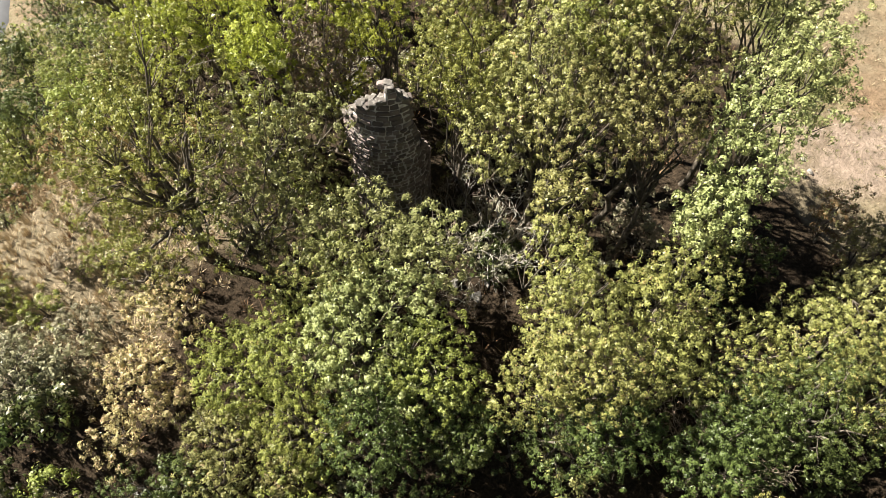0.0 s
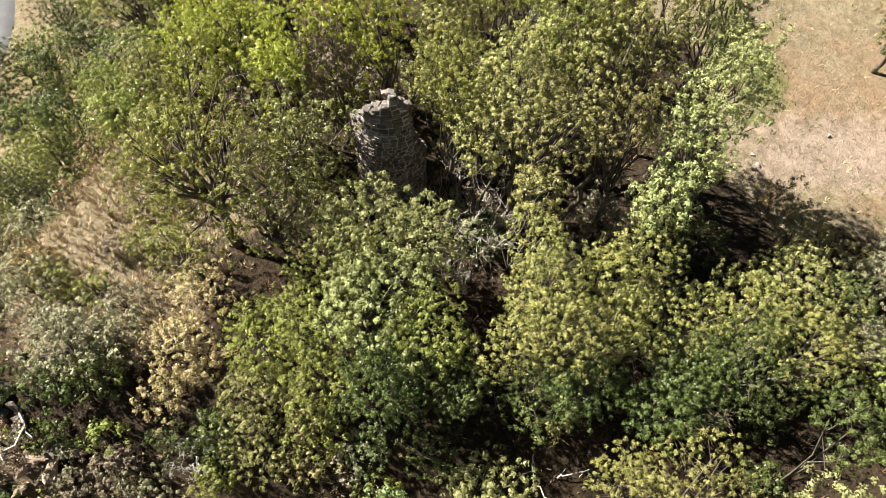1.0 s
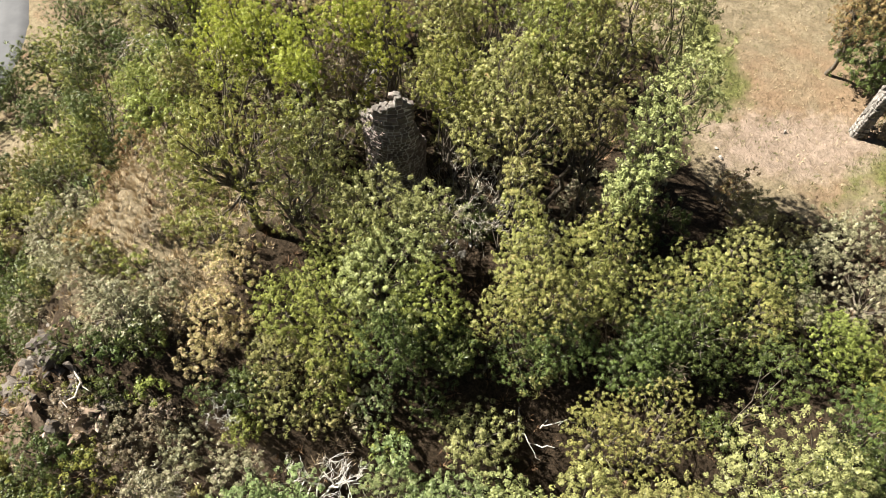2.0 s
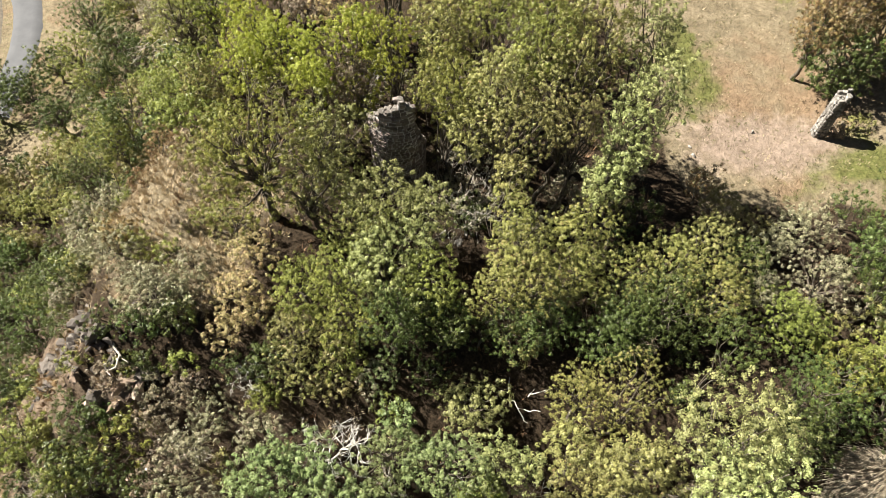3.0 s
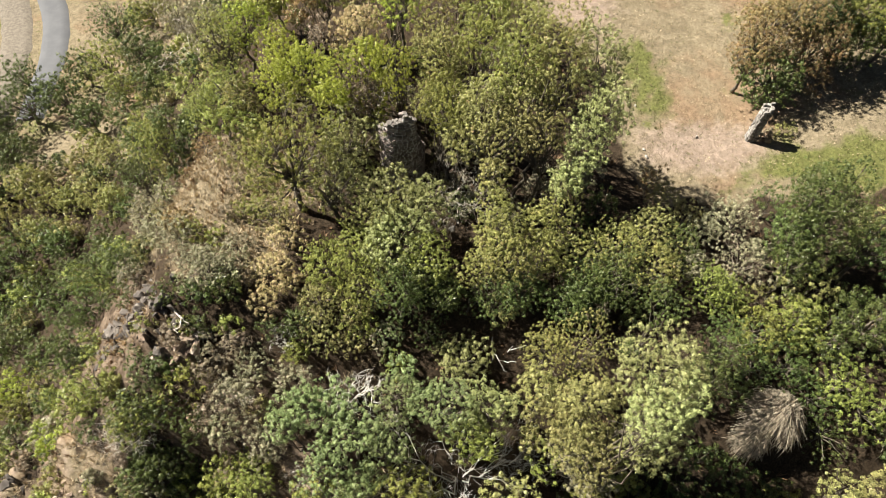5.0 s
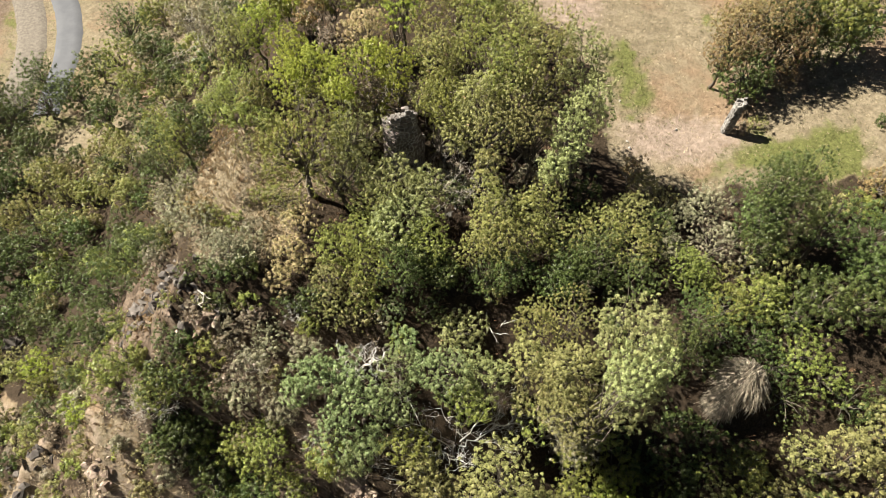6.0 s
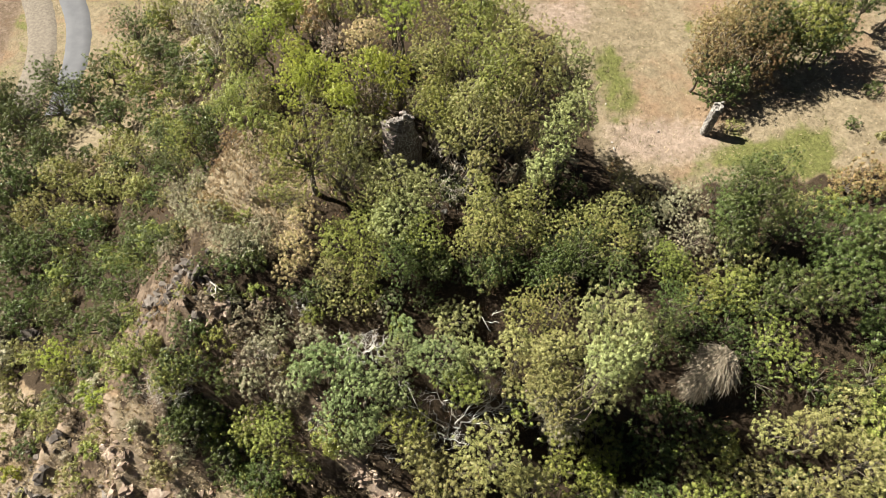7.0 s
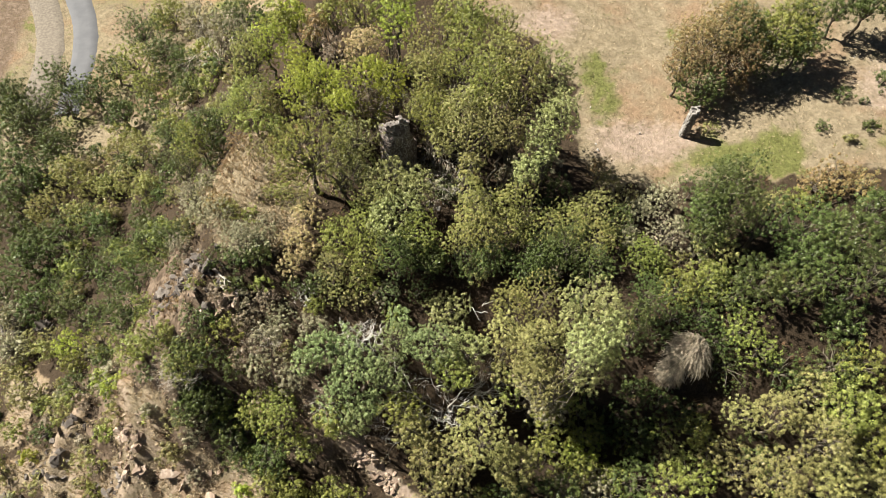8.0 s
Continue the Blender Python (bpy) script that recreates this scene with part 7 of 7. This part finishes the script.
tree("bush", "withered brown bush under a taller tree", "shrub", 3.0, 28.1, 1.0, 1.08, "withered", seed=445, squash=1.49, density=0.6, size=0.17, stem=False)
tree("bush", "dark green bush under a taller tree", "shrub", -4.2, 24.8, 1.1, 1.07, "dark", seed=446, squash=1.12, density=0.6, size=0.17, stem=False)
tree("bush", "grey-green bush under a taller tree", "shrub", 5.5, 25.4, 1.6, 1.08, "grey", seed=447, squash=1.08, density=0.6, size=0.17, stem=False)


# ---- bare and dead trees ----
bare_tree("dead_tree", "bleached white dead tree with forked bare limbs", "dead tree", -4.8, 1.9, 3.6, 0.62, BARK_BLEACHED, 1, 4, stems=3, thick=0.055)
bare_tree("dead_tree", "white broken snag arching over a dark hollow", "dead tree", 3.5, 3.5, 3.4, 0.5, BARK_BLEACHED, 2, 2, lean=(0.35, 0.1), stems=2, thick=0.05, forks=2, droop=0.25)
bare_tree("dead_tree", "dry tan dead tree with a fan of fine bare branches", "dead tree", 1.5, -1.9, 6.6, 0.55, BARK_BLEACHED, 3, 5, stems=5, thick=0.06, lean=(-0.1, 0))
bare_tree("dead_tree", "tan bare bush beside the ruined tower", "dead tree", 1.9, 12.7, 4.6, 0.62, BARK_PALE, 4, 5, lean=(-0.35, 0.45), stems=4, thick=0.05)
bare_tree("dead_tree", "tan bare bush beside the ruined tower", "dead tree", 1.2, 13.4, 3.2, 0.7, BARK_TAN, 5, 4, lean=(-0.5, 0.2), stems=3, thick=0.04)
bare_tree("dead_tree", "grey leafless tree on the wooded slope", "dead tree", -26.1, 49.3, 6.5, 0.45, BARK_PALE, 6, 4, stems=4, thick=0.06)
bare_tree("dead_tree", "grey leafless tree beside the road", "dead tree", -41.1, 61.8, 6.0, 0.4, BARK, 7, 4, stems=4, thick=0.06)
bare_tree("dead_tree", "grey bare shrub on the rocky slope", "dead tree", -18.9, 1.1, 2.6, 0.75, BARK_PALE, 8, 4, stems=5, thick=0.04)
bare_tree("dead_tree", "grey bare shrub on the rocky slope", "dead tree", -20.2, 0.7, 2.2, 0.75, BARK_PALE, 9, 4, stems=5, thick=0.04)
bare_tree("dead_tree", "small pale dead shrub on the dark slope", "dead tree", -8.8, 4.7, 1.4, 0.7, BARK_BLEACHED, 10, 4, stems=4, thick=0.03)
bare_tree("dead_tree", "thin brown bare tree among leafy crowns", "dead tree", 8.1, 5.7, 3.4, 0.5, BARK_TAN, 11, 4, stems=4, thick=0.04)
bare_tree("dead_tree", "grey bare tree behind the ruin", "dead tree", 2.5, 18.9, 5.5, 0.3, BARK_TAN, 12, 4, stems=3, thick=0.07)
bare_tree("dead_tree", "grey bare shrub with fine twigs behind the ruin", "dead tree", -4.2, 21.0, 3.4, 0.4, BARK_PALE, 13, 4, stems=6, thick=0.04)
bare_tree("dead_tree", "pale withered shrub on the bare ridge", "dead tree", -11.7, 2.1, 2.0, 0.7, BARK_PALE, 14, 4, stems=5, thick=0.03)
bare_tree("dead_tree", "pale withered shrub on the bare ridge", "dead tree", -8.0, -1.4, 1.8, 0.8, BARK_PALE, 15, 4, stems=5, thick=0.03)
bare_tree("dead_tree", "bleached fallen tree lying down the rocky slope", "dead tree", -15.1, 6.4, 4.5, 0.25, BARK_PALE, 16, 2, lean=(0.9, -1.6), stems=1, thick=0.08, forks=2)
bare_tree("dead_tree", "pale bare branches among grey leaves", "dead tree", 9.1, -2.4, 3.2, 0.6, BARK_PALE, 17, 4, stems=4, thick=0.04)

tree("ash_tree", "tall airy ash with open feathery foliage west of the ruin", "tree", -8.2, 12.8, 5.6, 3.4, "green", seed=990, twigs=3, density=0.6, lobes=34, squash=1.05, size=0.10, hang=0.3)
tree("broadleaf_tree", "green tree close behind the ruined tower", "tree", 0.5, 18.6, 3.4, 1.8, "green", seed=992, size=0.10, density=0.85)
tree("broadleaf_tree", "olive-green tree pressing against the ruined tower", "tree", -4.9, 15.8, 3.2, 1.5, "olive", seed=993, size=0.10, density=0.8)
tree("shrub", "green shrub at the foot of the ruined tower", "shrub", -4.2, 13.7, 1.6, 1.2, "yellow", seed=994, size=0.10, density=0.8, stem=False)
tree("broadleaf_tree", "green tree behind the ruined tower", "tree", -3.6, 19.6, 3.6, 1.7, "lime", seed=995, size=0.12, density=0.8)
tree("ash_tree", "slender airy ash beside a larger one", "tree", -5.6, 12.0, 4.6, 2.0, "pale", seed=991, twigs=3, density=0.42, lobes=22, squash=1.2, size=0.10, hang=0.3)

# ---- boulders and outcrops ----
def outcrop(cx, cy, count, spread, size, material, label, seed, group):
    rng = np.random.default_rng(700 + seed)
    for i in range(count):
        s = size * (0.4 + 0.95 * rng.random() ** 2)
        boulder(cx + rng.normal(0, spread), cy + rng.normal(0, spread * 0.75), (s * rng.uniform(0.9, 1.5), s * rng.uniform(0.55, 0.9), s * rng.uniform(0.5, 1.0)), material, label, seed * 40 + i, 0.34, rng.uniform(0, 180), group=group)


outcrop(-21.4, 7.4, 26, 1.0, 0.56, ROCK, "angular grey basalt boulder on the scree", 1, "grey boulders")
outcrop(-18.4, 6.5, 22, 1.1, 0.48, ROCK, "angular grey basalt boulder on the scree", 2, "grey boulders")
outcrop(-15.7, 6.2, 22, 1.2, 0.59, ROCK, "angular grey basalt boulder on the scree", 3, "grey boulders")
outcrop(-14.9, 4.0, 19, 0.8, 0.56, ROCK_RED, "reddish brown boulder on the slope", 4, "brown boulders")
outcrop(-16.9, 7.7, 17, 0.8, 0.42, ROCK, "angular grey basalt boulder on the scree", 5, "grey boulders")
outcrop(-44.8, 12.3, 13, 1.6, 1.04, ROCK, "dark rock of a low crag", 6, "crag rocks")
outcrop(-41.5, 12.5, 10, 1.2, 0.96, ROCK, "dark rock of a low crag", 7, "crag rocks")
outcrop(-33.0, -0.1, 24, 1.1, 0.50, ROCK, "grey rock of a narrow rib", 8, "rib rocks")
outcrop(-34.9, -3.2, 24, 1.2, 0.50, ROCK, "grey rock of a narrow rib", 9, "rib rocks")
outcrop(-25.0, -1.6, 24, 0.9, 0.46, ROCK_RED, "reddish brown rock of a weathered rib", 10, "rib rocks")
outcrop(-24.6, -4.4, 24, 1.0, 0.50, ROCK_RED, "reddish brown rock of a weathered rib", 11, "rib rocks")
outcrop(-26.6, -5.1, 10, 1.2, 0.72, ROCK, "grey rock of a narrow rib", 12, "rib rocks")
outcrop(-40.0, -3.6, 11, 1.6, 0.80, ROCK, "dark rock of a low crag", 13, "crag rocks")
outcrop(-19.7, -5.5, 11, 1.4, 0.72, ROCK_RED, "reddish brown rock of a weathered rib", 14, "rib rocks")
outcrop(-8.0, -2.4, 20, 0.6, 0.40, ROCK_RED, "pale reddish rock along the ridge", 15, "ridge rocks")
outcrop(-5.2, -4.8, 22, 0.6, 0.42, ROCK_RED, "pale reddish rock along the ridge", 16, "ridge rocks")
outcrop(-3.0, -6.6, 20, 0.6, 0.45, ROCK_RED, "pale reddish rock along the ridge", 17, "ridge rocks")
outcrop(-12.4, 2.2, 8, 0.7, 0.40, ROCK_RED, "pale reddish rock along the ridge", 18, "ridge rocks")
outcrop(1.2, 11.9, 4, 0.5, 0.28, STONE_PALE, "pale fallen stone near the ruin", 19, "fallen stones")
outcrop(16.3, 19.0, 8, 2.2, 0.12, STONE_PALE, "small white stone on trodden earth", 20, "meadow stones")
outcrop(38.7, 24.7, 10, 2.0, 0.14, STONE_PALE, "small white stone on trodden earth", 21, "meadow stones")


# ---- broom, grass and low growth ----
def broom(x, y, r, h, label, seed):
    """Drooping sprays of thin pale stems that rise from one foot and fall outwards."""
    rng = np.random.default_rng(seed)
    root = thing("broom_shrub", x, y, ground_z(x, y), label, "shrub")
    sprays = 7
    for spray in range(sprays):
        stems = Tubes()
        middle = 2 * math.pi * spray / sprays + rng.uniform(-0.2, 0.2)
        tall, wide = rng.uniform(0.78, 1.08), rng.uniform(0.8, 1.15)
        for _ in range(330):
            w, far = middle + rng.normal(0, 0.36), math.sqrt(rng.random())
            flat = np.array((math.cos(w), math.sin(w), 0.0))
            crest = flat * r * far * 0.72 * wide + np.array((0, 0, h * tall * math.sqrt(1 - 0.75 * far * far) * rng.uniform(0.82, 1.05)))
            crest += rng.normal(0, 0.12, 3)
            foot = flat * 0.3 * rng.random() + crest * np.array((0.25, 0.25, 0.1))
            tip = crest + flat * r * rng.uniform(0.10, 0.34) * wide - np.array((0, 0, h * rng.uniform(0.15, 0.5)))
            tip += np.append(rng.normal(0, 0.12, 2), 0)
            tip[2] = max(tip[2], 0.05)
            stems.add([foot, crest, (crest + tip) / 2 + flat * 0.06, tip], (0.014, 0.014, 0.012, 0.006), 3)
        part("stem_spray", stems.mesh("stem_spray"), BROOM, root)


broom(18.6, -0.6, 1.75, 3.0, "pale dried broom bush with drooping straw-coloured stems", 71)
broom(17.6, -1.5, 1.0, 2.2, "pale dried broom bush with drooping straw-coloured stems", 72)


def scatter(seed, count, x0, x1, y0, y1, keep):
    rng, spots = np.random.default_rng(seed), []
    for _ in range(count * 30):
        x, y = rng.uniform(x0, x1), rng.uniform(y0, y1)
        if rng.random() < keep(x, y):
            spots.append((x, y))
            if len(spots) == count:
                break
    return spots


def bushes(x, y):
    """Where low bushes grow: the woods, not the meadow, the knoll or the tower."""
    if math.hypot(x - TX, y - TY) < 2.6:
        return 0.0
    return (1 - field(x, y)) * (1 - knoll(x, y)) * (1 - 0.7 * spine(x, y))


for n, (x, y) in enumerate(scatter(11, 36, -34, 34, -10, 38, bushes)):
    kind = ("green", "olive", "withered", "olive", "dark", "grey", "rust")[n % 7]
    r = 0.6 + 0.6 * ((n * 37) % 100) / 100
    label = {"green": "low leafy green bush under the trees", "olive": "low olive-green bush under the trees", "withered": "low withered grey-brown bush under the trees", "dark": "low dark green bush under the trees", "grey": "low grey-green bush under the trees", "rust": "low bush with dried brown leaves"}[kind]
    tree("bush", label, "shrub", x, y, r * 0.7, r, kind, seed=600 + n, density=0.75, size=0.14, stem=False, low=-0.1)

for n, (x, y) in enumerate(scatter(12, 55, -66, -16, 14, 62, lambda x, y: smooth((land(x, y) + 19.5) / 1.5) * bushes(x, y))):
    kind = ("green", "dark", "olive")[n % 3]
    tree("bush", "leafy bush on the wooded valley side", "shrub", x, y, 1.3, 1.5, kind, seed=800 + n, density=0.75, size=0.27, stem=False, low=-0.1)

for n, (x, y) in enumerate(scatter(13, 95, -46, -10, -12, 9, lambda x, y: smooth((-10 - x) / 6 + 0.4) * (1 - 0.8 * spine(x, y)) * (1 - 0.9 * dry_slope(x, y)) * (math.hypot(x + 18.4, (y - 7.0) * 1.5) > 4.6) * (math.hypot(x + 24.7, y + 3) > 1.8))):
    kind = ("olive", "green", "withered", "green", "dark", "yellow", "grey")[n % 7]
    r = 0.55 + 0.75 * ((n * 53) % 100) / 100
    label = {"green": "green bush rooted among rocks", "olive": "olive-green bush rooted among rocks", "withered": "withered brown bush among rocks", "dark": "dark green bush rooted among rocks", "grey": "grey-green bush rooted among rocks", "yellow": "yellow-green bush rooted among rocks"}[kind]
    tree("bush", label, "shrub", x, y, r * 0.75, r, kind, seed=950 + n, density=0.8, size=0.18, stem=False, low=-0.3)

# small bushes standing in the meadow
tree("bush", "small round green bush in dry meadow grass", "shrub", 35.6, 21.6, 0.5, 0.75, "dark", seed=901, density=0.9, size=0.15, stem=False, low=-0.1)
tree("bush", "small round green bush in dry meadow grass", "shrub", 32.9, 18.3, 0.35, 0.6, "dark", seed=902, density=0.9, size=0.15, stem=False, low=-0.1)
tree("bush", "small round green bush in dry meadow grass", "shrub", 36.9, 18.1, 0.35, 0.6, "dark", seed=903, density=0.9, size=0.15, stem=False, low=-0.1)
tree("bush", "small round green bush in dry meadow grass", "shrub", 37.1, 20.6, 0.3, 0.45, "dark", seed=904, density=0.9, size=0.15, stem=False, low=-0.1)
tree("bush", "small round green bush in dry meadow grass", "shrub", 39.4, 22.6, 0.6, 0.9, "dark", seed=905, density=0.9, size=0.15, stem=False, low=-0.1)
tree("bush", "small round green bush in dry meadow grass", "shrub", 34.9, 16.9, 0.3, 0.5, "olive", seed=906, density=0.9, size=0.15, stem=False, low=-0.1)
tree("bush", "low green bush at the foot of the ruined pillar", "shrub", 23.9, 18.7, 0.4, 0.8, "olive", seed=907, density=0.9, size=0.15, stem=False, low=-0.1)
tree("bush", "low dry bush at the foot of the ruined pillar", "shrub", 22.8, 18.5, 0.3, 0.5, "withered", seed=908, density=0.9, size=0.15, stem=False, low=-0.1)

tufts("dry_grass", "straw-coloured tussocks of dry grass on the knoll", "grass", scatter(21, 1300, -21, -5, 6, 22, lambda x, y: knoll(x, y) ** 2), STRAW, 20, 0.30, 0.36, 1, 0.016)
tufts("bracken", "rusty brown dead bracken on the knoll", "bracken", scatter(22, 45, -21, -5, 6, 24, lambda x, y: knoll(x, y) * (1 - 0.8 * knoll(x, y)) * 2), RUST_STRAW, 24, 0.5, 0.5, 2, 0.02)
tufts("dry_grass", "short dry meadow grass in pale tufts", "grass", scatter(23, 2600, 8, 46, 14, 42, lambda x, y: field(x, y) * 0.7), STRAW, 7, 0.16, 0.22, 3, 0.014)
tufts("green_grass", "green grass flushes in the dry meadow", "grass", scatter(24, 2000, 8, 44, 13, 42, lush), TURF, 9, 0.15, 0.24, 4, 0.014)
tufts("dry_grass", "pale dry grass clinging to the rocky slope", "grass", scatter(25, 1500, -44, -2, -11, 9, lambda x, y: 0.35 * steep(x, y) + 0.6 * spine(x, y)), STRAW, 14, 0.40, 0.42, 5, 0.016)
tufts("bracken", "brown dead undergrowth below the trees", "bracken", scatter(26, 1100, -30, 34, -10, 34, lambda x, y: 0.5 * bushes(x, y)), RUST_STRAW, 16, 0.45, 0.5, 6, 0.022)
tufts("dry_grass", "pale dry grass on the ribs of the lower slope", "grass", scatter(27, 1500, -46, -4, -16, 4, lambda x, y: 0.8 * dry_slope(x, y) * (1 - 0.8 * rib(x, y))), STRAW, 14, 0.36, 0.42, 7, 0.016)
